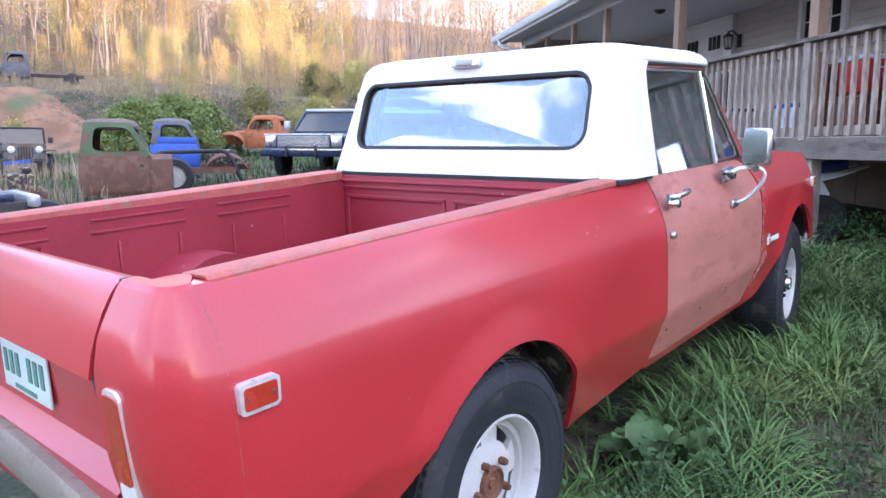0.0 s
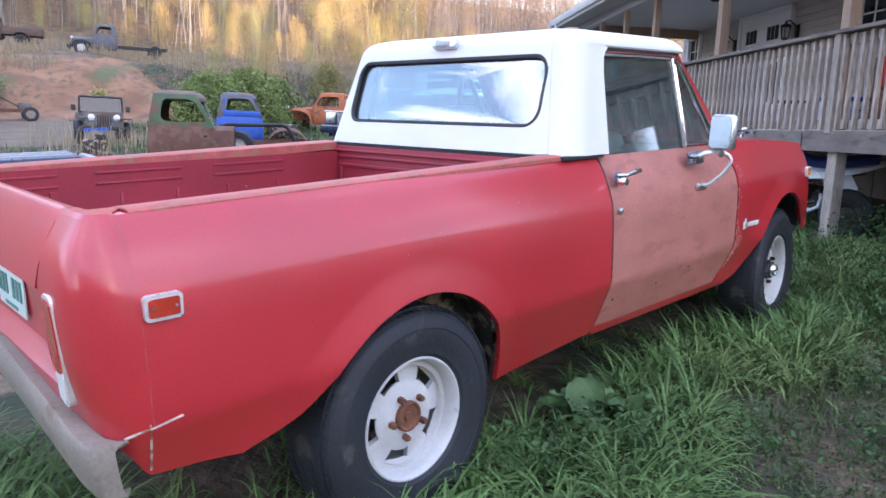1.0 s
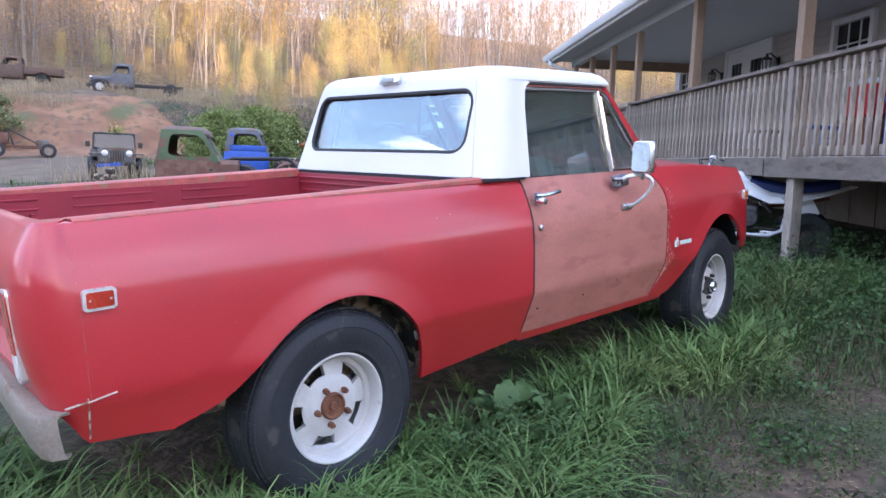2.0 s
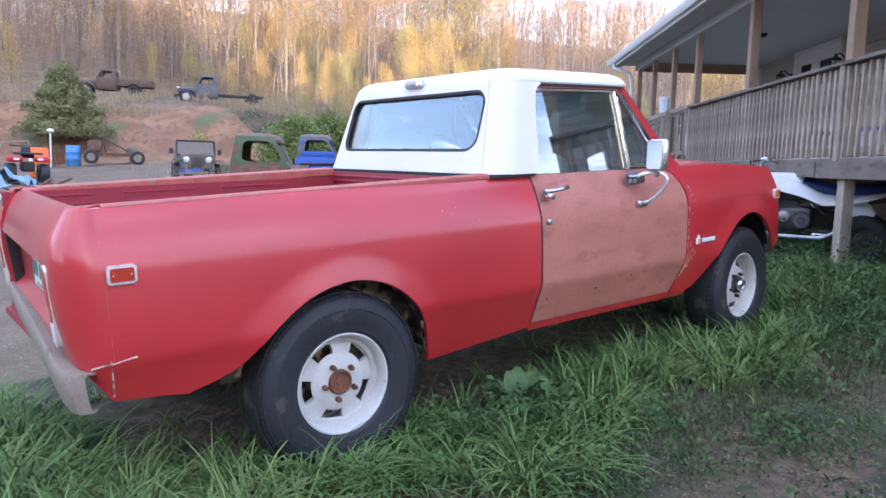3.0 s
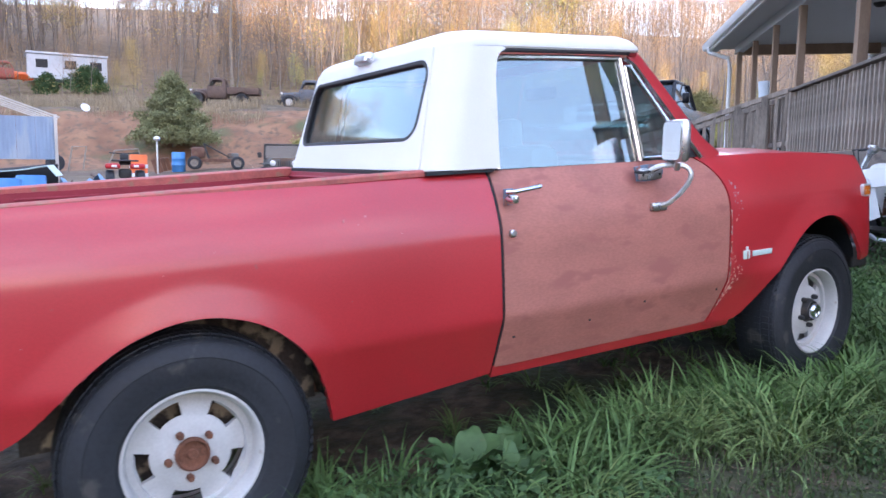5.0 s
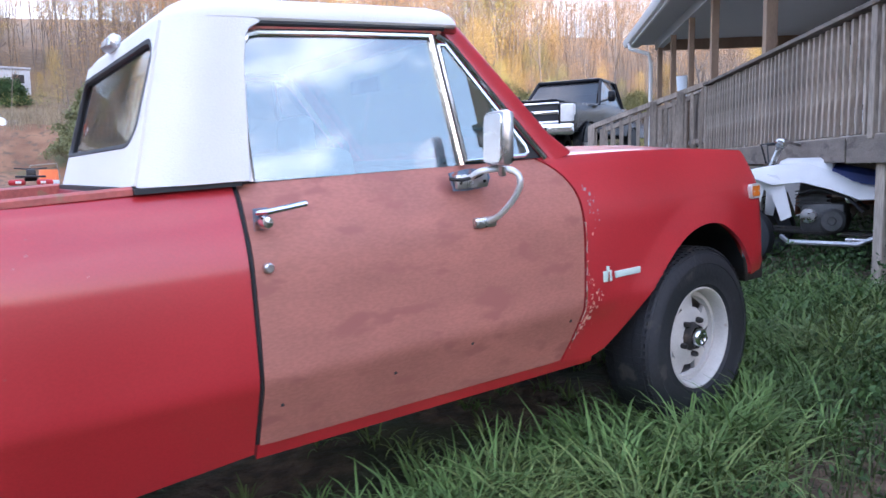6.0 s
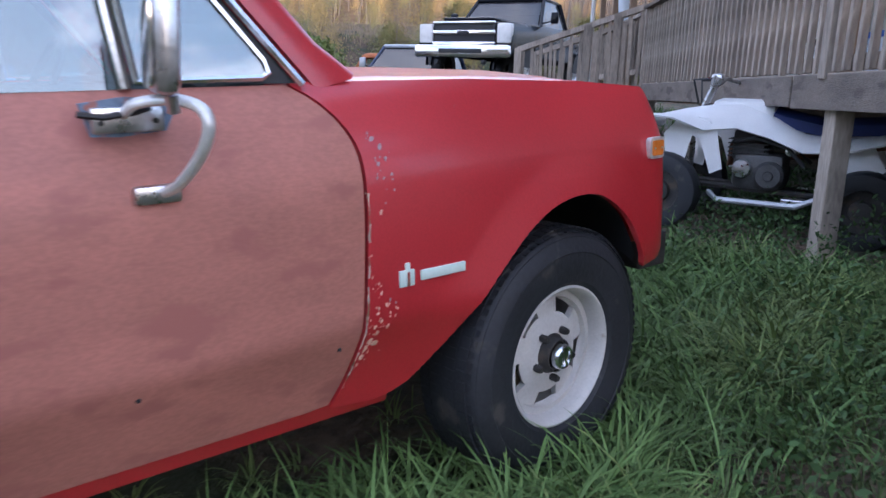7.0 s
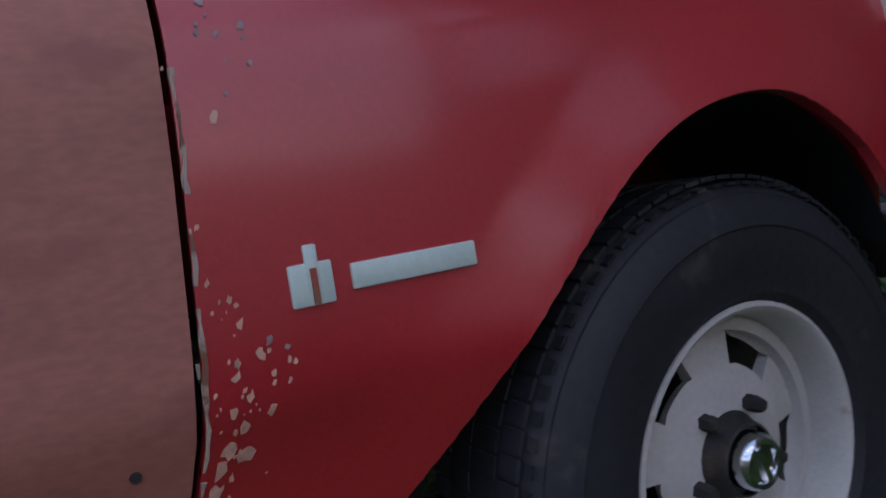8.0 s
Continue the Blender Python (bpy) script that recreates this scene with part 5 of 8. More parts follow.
pale_glass = glass_material("pale_glass", (0.5, 0.55, 0.58), ior=1.8, film=0.22)


def plain_wheel(parent, x, y, r, w, tyre_mat, rim_mat, z=None):
    m = pose(x, y, r if z is None else z, 0, 0, 0 if x > 0 else 180)
    h = w / 2
    t = part("tyre", MB().lathe([(r * 0.55, -h + 0.01), (r * 0.75, -h - 0.005), (r * 0.94, -h + 0.01), (r, -h + 0.04), (r, h - 0.04), (r * 0.94, h - 0.01), (r * 0.75, h + 0.005), (r * 0.55, h - 0.01)], 28), tyre_mat, parent, m=m)
    part("rim", MB().lathe([(r * 0.60, h - 0.012), (r * 0.57, h - 0.005), (r * 0.52, h - 0.04), (r * 0.30, h - 0.05), (r * 0.27, h - 0.015), (0.0, h - 0.01)], 24), rim_mat, t)
    return t


def window_panel(name, outer, hole, place, mat, parent):
    """A pressed panel with one rounded window opening; corners run round from the lower left."""
    def spot(q, a, b):
        u, w_ = (a + 1) / 2, (b + 1) / 2
        lo = [q[0][i] + (q[1][i] - q[0][i]) * u for i in (0, 1)]
        hi = [q[3][i] + (q[2][i] - q[3][i]) * u for i in (0, 1)]
        return [lo[i] + (hi[i] - lo[i]) * w_ for i in (0, 1)]
    ring = []
    for i in range(8):
        t_ = -1 + 2 * i / 8
        ring.append((t_, -1))
    ring += [(1, -1 + 2 * i / 8) for i in range(8)] + [(1 - 2 * i / 8, 1) for i in range(8)] + [(-1, 1 - 2 * i / 8) for i in range(8)]
    rows_ = []
    for k in (0, 0.5, 1.0):
        row = []
        for a, b in ring:
            r_ = (abs(a) ** 5 + abs(b) ** 5) ** -0.2
            p, q = spot(outer, a, b), spot(hole, a * r_, b * r_)
            row.append(place(p[0] + (q[0] - p[0]) * k, p[1] + (q[1] - p[1]) * k))
        rows_.append(row)
    part(name, MB().grid(rows_, close_u=True), mat, parent, thick=0.03)


def old_cab(parent, low, up, glass=None, cap=None, w=1.42, length=1.25, z0=0.35, belt=0.95, top=1.62, rake=0.30):
    """A rounded cab of the nineteen-forties: y forward, open window holes between thick pillars."""
    h = w / 2
    rows = []
    for z, k in ((z0, 0.97), (z0 + 0.08, 1.0), ((z0 + belt) / 2, 1.03), (belt - 0.02, 1.0), (belt, 0.985)):
        loop = [(x * k, y * k) for x, y in rounded_rect(w, length, 0.16, 5)]
        rows.append([(x, y, z) for x, y in loop])
    part("lower_body", MB().grid(rows, close_u=True), low, parent, thick=0.03)
    tall = top - 0.10 - belt
    lean = lambda z: h * (0.985 - 0.14 * ((z - belt) / tall) ** 2)
    yf, yb = length / 2 - 0.02, -length / 2 + 0.02
    for s in (1, -1):
        part("door_line", MB().box((s * (h * 1.025), 0.0, (z0 + belt) / 2), (0.012, 0.92, belt - z0 - 0.12), bevel=0.004), low, parent)
        part("door_hinge", MB().box((s * (h * 1.03), length * 0.36, belt - 0.18), (0.03, 0.06, 0.05), bevel=0.008), dark_metal, parent)
        window_panel("side_panel", ((yb, belt - 0.02), (yf, belt - 0.02), (yf - rake, top - 0.08), (yb + 0.10, top - 0.08)), ((yb + 0.22, belt + 0.08), (yf - 0.10, belt + 0.08), (yf - rake - 0.06, top - 0.17), (yb + 0.27, top - 0.17)), lambda a, z: (s * lean(z), a, z), up, parent)
    window_panel("back_panel", ((-h * 0.98, belt - 0.02), (h * 0.98, belt - 0.02), (h * 0.82, top - 0.08), (-h * 0.82, top - 0.08)), ((-0.30, belt + 0.22), (0.30, belt + 0.22), (0.28, top - 0.20), (-0.28, top - 0.20)), lambda a, z: (a, yb + 0.10 * (z - belt) / tall, z), up, parent)
    window_panel("windscreen_frame", ((-h * 0.98, belt - 0.02), (h * 0.98, belt - 0.02), (h * 0.82, top - 0.08), (-h * 0.82, top - 0.08)), ((-h * 0.84, belt + 0.07), (h * 0.84, belt + 0.07), (h * 0.70, top - 0.17), (-h * 0.70, top - 0.17)), lambda a, z: (a, yf - rake * (z - belt) / tall, z), up, parent)
    part("windscreen_post", MB().tube([(0, length / 2 - 0.02, belt), (0, length / 2 - rake + 0.02, top - 0.12)], 0.028, 6), up, parent)
    yr0, yr1 = -length / 2 + 0.12, length / 2 - rake + 0.05
    rows = []
    for sh, z in ((0.0, top - 0.20), (-0.01, top - 0.15), (0.02, top - 0.09), (0.09, top - 0.035), (0.20, top - 0.008), (0.34, top)):
        rows.append([(x, (yr0 + yr1) / 2 + y, z) for x, y in rounded_rect(w * 0.80 - 2 * sh, (yr1 - yr0) + 0.10 - 2 * sh, max(0.05, 0.22 - sh * 0.5), 6)])
    mb = MB().grid(rows, close_u=True)
    mb.f.append(tuple(range(len(mb.v) - 28, len(mb.v))))
    part("roof", mb, cap or up, parent)
    if glass:
        for s in (1, -1):
            part("windscreen_pane", MB().add([(s * 0.03, length / 2 - 0.03, belt + 0.05), (s * (h - 0.14), length / 2 - 0.07, belt + 0.05), (s * (h - 0.22), length / 2 - rake, top - 0.17), (s * 0.03, length / 2 - rake + 0.02, top - 0.16)], [(0, 1, 2, 3)]), glass, parent, thick=0.006)
    part("seat", MB().box((0, -0.3, z0 + 0.35), (w * 0.8, 0.3, 0.5), bevel=0.06), dark_metal, parent)


def old_nose(parent, mat, fender_mat, y0=0.6, length=1.15, z0=0.45, z1=1.08, w=0.95):
    rows = []
    for t in (0, 0.3, 0.6, 0.85, 1.0):
        y, k = y0 + length * t, 1 - 0.30 * t * t
        rows.append([(w / 2 * k * x, y, z0 + (z1 - 0.06 * t - z0) * z) for x, z in ((-1, 0), (-1.02, 0.5), (-0.9, 0.82), (-0.55, 0.97), (0, 1.0), (0.55, 0.97), (0.9, 0.82), (1.02, 0.5), (1, 0))])
    mb = MB().grid(rows)
    mb.f.append(tuple(len(mb.v) - 9 + i for i in range(9)))
    part("hood", mb, mat, parent)
    for s in (1, -1):
        rows = [[(s * (0.48 + 0.30 * c), y0 + 0.62 + 0.62 * math.cos(a), 0.42 + 0.50 * math.sin(a) - 0.10 * c * c) for a in (math.pi * i / 10 for i in range(11))] for c in (0, 0.35, 0.7, 0.95, 1.05)]
        part("fender", MB().grid(rows), fender_mat, parent, thick=0.02)
        part("headlight", MB().lathe([(0.0, 0.03), (0.07, 0.02), (0.09, 0.0), (0.07, -0.10), (0.0, -0.14)], 16, pose(s * 0.52, y0 + 1.12, 0.92, 0, 0, 90)), dull_chrome, parent)
    for i in range(6):
        part("grille_bar", MB().box((-0.2 + 0.08 * i, y0 + length + 0.012, 0.78), (0.03, 0.02, 0.42)), dull_chrome, parent)
    part("bumper", MB().box((0, y0 + length + 0.20, 0.48), (1.5, 0.05, 0.13), bevel=0.02), fender_mat, parent)


def chassis(parent, y0, y1, mat, z=0.55, w=0.8):
    for s in (1, -1):
        part("frame_rail", MB().box((s * w / 2, (y0 + y1) / 2, z), (0.07, y1 - y0, 0.14), bevel=0.01), mat, parent)
    for i in range(4):
        y = y0 + (y1 - y0) * (i + 0.5) / 4
        part("cross_member", MB().box((0, y, z), (w, 0.08, 0.10)), mat, parent)


def heading(p, q):
    """Degrees of turn that point a vehicle's front from p to q."""
    return math.degrees(math.atan2(q[1] - p[1], q[0] - p[0])) - 90


# old truck cab in green and rust, nose towards the house
t1 = thing("old_truck_cab", on_ground(-12.2, 5.65, heading((0, 0), (0.62, 1.0)), 0.10), "old truck cab, green above and rusty brown below", "truck")
old_cab(t1, old_rust, old_green, pale_glass, roof_rust, w=1.45, length=1.28, z0=0.06, belt=0.80, top=1.50, rake=0.34)
part("cowl", MB().grid([[(x * k, y, z) for x, z in ((-0.70, 0.10), (-0.72, 0.45), (-0.62, 0.74), (-0.3, 0.83), (0.3, 0.83), (0.62, 0.74), (0.72, 0.45), (0.70, 0.10))] for y, k in ((0.60, 1.0), (0.80, 0.95), (0.98, 0.82), (1.0, 0.3))]), old_rust, t1)
# bits of frame lying behind it
t1b = thing("scrap_axle", on_ground(-12.9, 4.1, 70, 0.0), "rusty scrap frame rails lying in the weeds", "scrap")
chassis(t1b, -1.0, 1.0, old_rust, 0.28, 0.7)
part("engine_block", MB().box((0, 0.3, 0.45), (0.45, 0.6, 0.35), bevel=0.06).box((0.1, 0.3, 0.68), (0.2, 0.5, 0.12), bevel=0.04), undercarriage, t1b)

# blue cab on a bare frame with a black hoop
t2 = thing("old_truck", on_ground(-14.2, 8.1, heading((0, 0), (0.62, 1.0)), 0.0, 0.9), "old blue truck cab on a bare rusty frame", "truck")
old_cab(t2, old_blue, old_grey, None, w=1.45, length=1.2, z0=0.50, belt=1.10, top=1.75, rake=0.28)
part("blue_door_top", MB().box((0.70, 0.05, 1.18), (0.05, 0.95, 0.16), bevel=0.02).box((0.64, -0.38, 1.35), (0.05, 0.10, 0.46), bevel=0.02), old_blue, t2)
chassis(t2, -0.8, 1.9, old_rust, 0.50)
part("engine", MB().box((0, 1.15, 0.75), (0.45, 0.8, 0.42), bevel=0.08), undercarriage, t2)
part("front_fender", MB().grid([[(0.50 + 0.28 * c, 1.25 + 0.55 * math.cos(a), 0.40 + 0.48 * math.sin(a) - 0.08 * c * c) for a in (math.pi * i / 10 for i in range(11))] for c in (0, 0.4, 0.8, 1.0)]), old_rust, t2, thick=0.02)
t2b = thing("truck_axle", on_ground(-12.45, 7.0, heading((0, 0), (0.62, 1.0))), "rusty truck axle with a big tyre and pale rim", "axle")
plain_wheel(t2b, 0.45, 0, 0.38, 0.24, tyre_rubber, rim_white)
plain_wheel(t2b, -0.75, 0, 0.38, 0.24, tyre_rubber, rim_white)
part("axle_tube", MB().tube([(-0.7, 0, 0.38), (0.4, 0, 0.38)], 0.06, 8), old_rust, t2b)
part("frame_rail", MB().box((0.1, 0.6, 0.50), (0.08, 1.3, 0.13)), old_rust, t2b)
hoop = thing("roll_hoop", on_ground(-12.3, 7.3, heading((0, 0), (0.62, 1.0))), "black tube hoop standing in the grass", "roll bar")
part("tube", MB().tube([(0, -0.75, 0.0), (0, -0.75, 0.72), (0, -0.68, 0.82), (0, -0.55, 0.86), (0, 0.62, 0.90), (0, 0.74, 0.86), (0, 0.85, 0.72), (0, 1.15, 0.0)], 0.045, 8), black_iron, hoop)

# rusty orange cab further back
t3 = thing("old_truck_shell", on_ground(-21.7, 16.6, heading((0, 0), (-0.8, -0.6))), "rusty orange old truck shell among weeds", "truck")
old_cab(t3, old_orange, old_orange, None, w=1.5, length=1.35, z0=0.30, belt=0.92, top=1.55)
old_nose(t3, old_orange, old_orange, y0=0.65, length=0.9, z1=1.0)

# trucks up on the hill
t4 = thing("old_truck", on_ground(-43.3, 16.2, heading((0, 0), (-0.36, -0.93))), "dark grey old truck with bare rear frame on the hill", "truck")
old_cab(t4, old_grey, old_grey, pale_glass, w=1.5, length=1.3, z0=0.42, belt=1.12, top=1.82)
old_nose(t4, old_grey, dark_metal, y0=0.65, length=1.1)
chassis(t4, -3.4, 0.6, dark_metal, 0.6)
for y in (1.25, -2.7):
    for s in (1, -1):
        plain_wheel(t4, s * 0.75, y, 0.38, 0.22, tyre_rubber, rim_white if y > 0 else dark_metal)
t5 = thing("old_truck", on_ground(-49.9, 12.0, heading((0, 0), (-0.40, -0.92))), "brown old pickup with a wooden bed under the trees", "truck")
old_cab(t5, old_brown, old_brown, pale_glass, w=1.5, length=1.3, z0=0.42, belt=1.12, top=1.80)
old_nose(t5, old_brown, old_brown, y0=0.65, length=1.1)
for s in (1, -1):
    part("bed_side", MB().box((s * 0.68, -1.75, 0.92), (0.05, 2.1, 0.45), bevel=0.01), old_brown, t5)
    rows = [[(s * (0.68 + 0.25 * c), -1.7 + 0.5 * math.cos(a), 0.45 + 0.42 * math.sin(a)) for a in (math.pi * i / 10 for i in range(11))] for c in (0, 0.5, 0.9, 1.0)]
    part("rear_fender", MB().grid(rows), old_brown, t5, thick=0.02)
    for y in (1.25, -1.7):
        plain_wheel(t5, s * 0.75, y, 0.38, 0.22, tyre_rubber, dark_metal)
part("bed_floor", MB().box((0, -1.75, 0.72), (1.36, 2.1, 0.06)).box((0, -2.8, 0.92), (1.36, 0.05, 0.45)), old_brown, t5)

# jeep
jeep = thing("jeep", on_ground(-20.2, 7.0, heading((-20.2, 7.0), (1.0, 0.6)), -0.06, 0.9), "grey open jeep with flat windscreen in the weeds", "jeep")
part("tub", MB().box((0, -0.55, 0.72), (1.35, 1.9, 0.55), bevel=0.05), jeep_paint, jeep)
part("hood", MB().box((0, 0.95, 0.80), (1.05, 1.15, 0.42), bevel=0.06), jeep_paint, jeep)
part("grille_panel", MB().box((0, 1.55, 0.74), (1.10, 0.06, 0.55), bevel=0.03), jeep_paint, jeep)
for i in range(6):
    part("grille_slot", MB().box((-0.18 + 0.072 * i, 1.585, 0.74), (0.035, 0.012, 0.36)), black_rubber, jeep)
for s in (1, -1):
    part("headlight", MB().lathe([(0.0, 0.03), (0.08, 0.02), (0.10, 0.0), (0.10, -0.04)], 16, pose(s * 0.36, 1.59, 0.84, 0, 0, 90)), white_lens, jeep)
    part("fender", MB().box((s * 0.62, 1.15, 0.82), (0.35, 0.95, 0.05), bevel=0.02), jeep_paint, jeep)
    part("windscreen_post", MB().tube([(s * 0.64, 0.42, 0.98), (s * 0.62, 0.34, 1.48)], 0.03, 6), dark_metal, jeep)
    part("side_mirror", MB().box((s * 0.80, 0.42, 1.12), (0.14, 0.04, 0.18), bevel=0.02), dark_metal, jeep)
    for y in (1.15, -0.95):
        plain_wheel(jeep, s * 0.66, y, 0.36, 0.2, tyre_rubber, dark_metal)
    part("rear_hoop", MB().tube([(s * 0.6, -0.5, 0.98), (s * 0.58, -0.5, 1.5)], 0.03, 6), dark_metal, jeep)
part("windscreen_top", MB().tube([(-0.62, 0.34, 1.48), (0.62, 0.34, 1.48)], 0.035, 6).tube([(-0.64, 0.42, 1.0), (0.64, 0.42, 1.0)], 0.03, 6).tube([(-0.58, -0.5, 1.5), (0.58, -0.5, 1.5)], 0.03, 6), dark_metal, jeep)
part("windscreen", MB().add([(-0.60, 0.42, 1.02), (0.60, 0.42, 1.02), (0.59, 0.345, 1.46), (-0.59, 0.345, 1.46)], [(0, 1, 2, 3)]), windscreen, jeep, thick=0.006)
part("bumper", MB().box((0, 1.78, 0.52), (1.45, 0.08, 0.12), bevel=0.015), dark_metal, jeep)
part("blue_panel", MB().box((0.2, 1.86, 0.50), (0.7, 0.12, 0.10), pose(0, 0, 0, 0, 6, 0)), old_blue, jeep)


def pickup(name, m, label, paint, square, chrome_front=True):
    """A full-size pickup, front at +y: body, glasshouse, lamps, grille, bumper and wheels."""
    t = thing(name, m, label, "truck")
    w, hood_z = (2.0, 1.05) if square else (2.02, 1.28)
    belt, top = (1.12, 1.72) if square else (1.30, 1.92)
    base = 0.55 if square else 0.62
    rows = []
    for y, z, k in ((-2.9, belt - 0.02, 0.98), (-2.85, belt, 1), (-0.9, belt, 1), (0.55, belt, 1), (0.80, hood_z + 0.02, 0.98), (2.15, hood_z - 0.06, 0.96), (2.32, hood_z - 0.10, 0.95), (2.36, hood_z - 0.18, 0.95)):
        rows.append([(-w / 2 * k, y, base), (-w / 2, y, (base + z) / 2), (-w / 2 * k, y, z - 0.10), (-w / 2 * k * 0.94, y, z - 0.01), (-w / 4, y, z + 0.015), (0, y, z + 0.01), (w / 4, y, z + 0.015), (w / 2 * k * 0.94, y, z - 0.01), (w / 2 * k, y, z - 0.10), (w / 2, y, (base + z) / 2), (w / 2 * k, y, base)])
    mb = MB().grid(rows)
    n = len(mb.v)
    mb.f += [tuple(range(11)), tuple(range(n - 1, n - 12, -1))]
    part("body", mb, paint, t)
    # glasshouse
    y_a, y_b, y_c, y_d = 0.62, 0.05, -0.95, -1.10
    wt = w * 0.78
    part("roof", MB().box((0, (y_b + y_c) / 2, top - 0.03), (wt, y_b - y_c + 0.10, 0.09), bevel=0.035), paint if not square else silver_paint, t)
    for s in (1, -1):
        part("pillar", MB().tube([(s * w * 0.46, y_a, belt - 0.03), (s * wt * 0.49, y_b, top - 0.04)], 0.04, 6), paint, t)
        part("pillar", MB().tube([(s * w * 0.46, y_d, belt - 0.03), (s * wt * 0.49, y_c, top - 0.04)], 0.07, 6), paint, t)
        part("side_glass", MB().add([(s * w * 0.465, y_a - 0.08, belt), (s * w * 0.465, y_d, belt), (s * wt * 0.492, y_c, top - 0.07), (s * wt * 0.492, y_b - 0.05, top - 0.07)], [(0, 1, 2, 3)]), windscreen, t, thick=0.006)
        mir = part("side_mirror", MB().box((s * (w / 2 + 0.16), y_a - 0.18, belt + 0.16), (0.17, 0.07, 0.24), bevel=0.03), paint if not square else silver_paint, t)
        part("mirror_arm", MB().tube([(s * w * 0.46, y_a - 0.15, belt + 0.05), (s * (w / 2 + 0.10), y_a - 0.18, belt + 0.10)], 0.02, 6), black_rubber, mir)
        for y in (1.50, -1.85):
            plain_wheel(t, s * (w / 2 - 0.14), y, 0.38, 0.24, tyre_rubber, dull_chrome)
            rows = [[(s * (w / 2 + 0.004 + 0.02 * c), y + (0.43 + 0.02 * c) * math.cos(a), 0.40 + (0.43 + 0.02 * c) * math.sin(a)) for a in (math.pi * i / 12 for i in range(13))] for c in (0, 1, 2)]
            part("arch_lip", MB().grid(rows), paint, t, thick=0.01)
            part("wheel_arch", MB().prism([(y + 0.42 * math.cos(a), 0.40 + 0.42 * math.sin(a)) for a in (math.pi * i / 12 for i in range(13))], 0, s * (w / 2 - 0.05), s * (w / 2 + 0.006)), black_rubber, t)
    part("windscreen", MB().add([(-w * 0.43, y_a, belt + 0.01), (w * 0.43, y_a, belt + 0.01), (wt * 0.46, y_b, top - 0.06), (-wt * 0.46, y_b, top - 0.06)], [(0, 1, 2, 3)]), windscreen, t, thick=0.006)
    part("cab_floor", MB().box((0, -0.3, belt - 0.06), (w * 0.8, 1.3, 0.04)).box((0, -0.75, belt + 0.16), (w * 0.7, 0.2, 0.4), bevel=0.06), black_rubber, t)
    part("rear_glass", MB().add([(-w * 0.42, y_d, belt), (w * 0.42, y_d, belt), (wt * 0.44, y_c, top - 0.07), (-wt * 0.44, y_c, top - 0.07)], [(0, 1, 2, 3)]), windscreen, t, thick=0.006)
    # face
    if square:
        g = part("grille", MB().box((0, 2.385, 0.86), (1.30, 0.05, 0.30), bevel=0.01), old_grey, t)
        for i in range(9):
            part("grille_bar", MB().box((0, 2.415, 0.745 + 0.028 * i), (1.26, 0.012, 0.010)), dull_chrome, g)
        part("trim_bar", MB().box((0, 2.40, 1.02), (1.96, 0.04, 0.03), bevel=0.01), dull_chrome, t)
        for s in (1, -1):
            part("headlight", MB().box((s * 0.82, 2.385, 0.86), (0.26, 0.05, 0.26), bevel=0.02), dull_chrome, t)
        part("bumper", MB().box((0, 2.48, 0.60), (2.02, 0.16, 0.20), bevel=0.03), navy_paint, t)
        for s in (1, -1):
            part("bumper_guard", MB().box((s * 0.36, 2.58, 0.62), (0.07, 0.06, 0.26), bevel=0.015), black_rubber, t)
        part("bumper_trim", MB().box((0, 2.566, 0.665), (1.98, 0.012, 0.03)), chrome, t)
    else:
        g = part("grille", MB().box((0, 2.37, 0.99), (1.30, 0.05, 0.44), bevel=0.02), black_rubber, t)
        for z in (1.20, 1.015, 0.80):
            part("grille_bar", MB().box((0, 2.41, z), (1.34, 0.05, 0.085 if z < 1.1 else 0.05), bevel=0.018), chrome, g)
        part("emblem_bar", MB().box((0, 2.445, 1.01), (0.24, 0.02, 0.07), bevel=0.008), black_rubber, g)
        for s in (1, -1):
            part("headlight", MB().box((s * 0.84, 2.32, 1.0), (0.30, 0.14, 0.36), bevel=0.03), white_lens, t)
            part("tow_hook", MB().box((s * 0.5, 2.52, 0.45), (0.08, 0.1, 0.08), bevel=0.02), black_rubber, t)
        part("bumper", MB().box((0, 2.46, 0.66), (2.02, 0.20, 0.24), bevel=0.05), chrome, t)
        part("air_dam", MB().box((0, 2.44, 0.66), (0.95, 0.245, 0.11), bevel=0.02), black_rubber, t)
        part("hood_bulge", MB().box((0, 1.45, hood_z + 0.005), (1.1, 1.5, 0.07), bevel=0.03), paint, t)
    return t


pickup("parked_pickup", on_ground(-13.0, 12.1, heading((-11.5, 10.6), (-7.0, 2.6)), -0.14), "dark blue older pickup with silver grille, parked in grass", navy_paint, True)
chevy_m = on_ground(-10.55, 12.98, heading((-10.9, 12.6), (-6.9, 4.4)), 0.45)
pickup("parked_pickup", chevy_m, "shiny black modern pickup with chrome grille and bumper", black_paint, False)
white_van = pickup("parked_pickup", on_ground(-11.6, 22.0, 60, 0.6), "white pickup parked far behind the house", white_plastic, False)

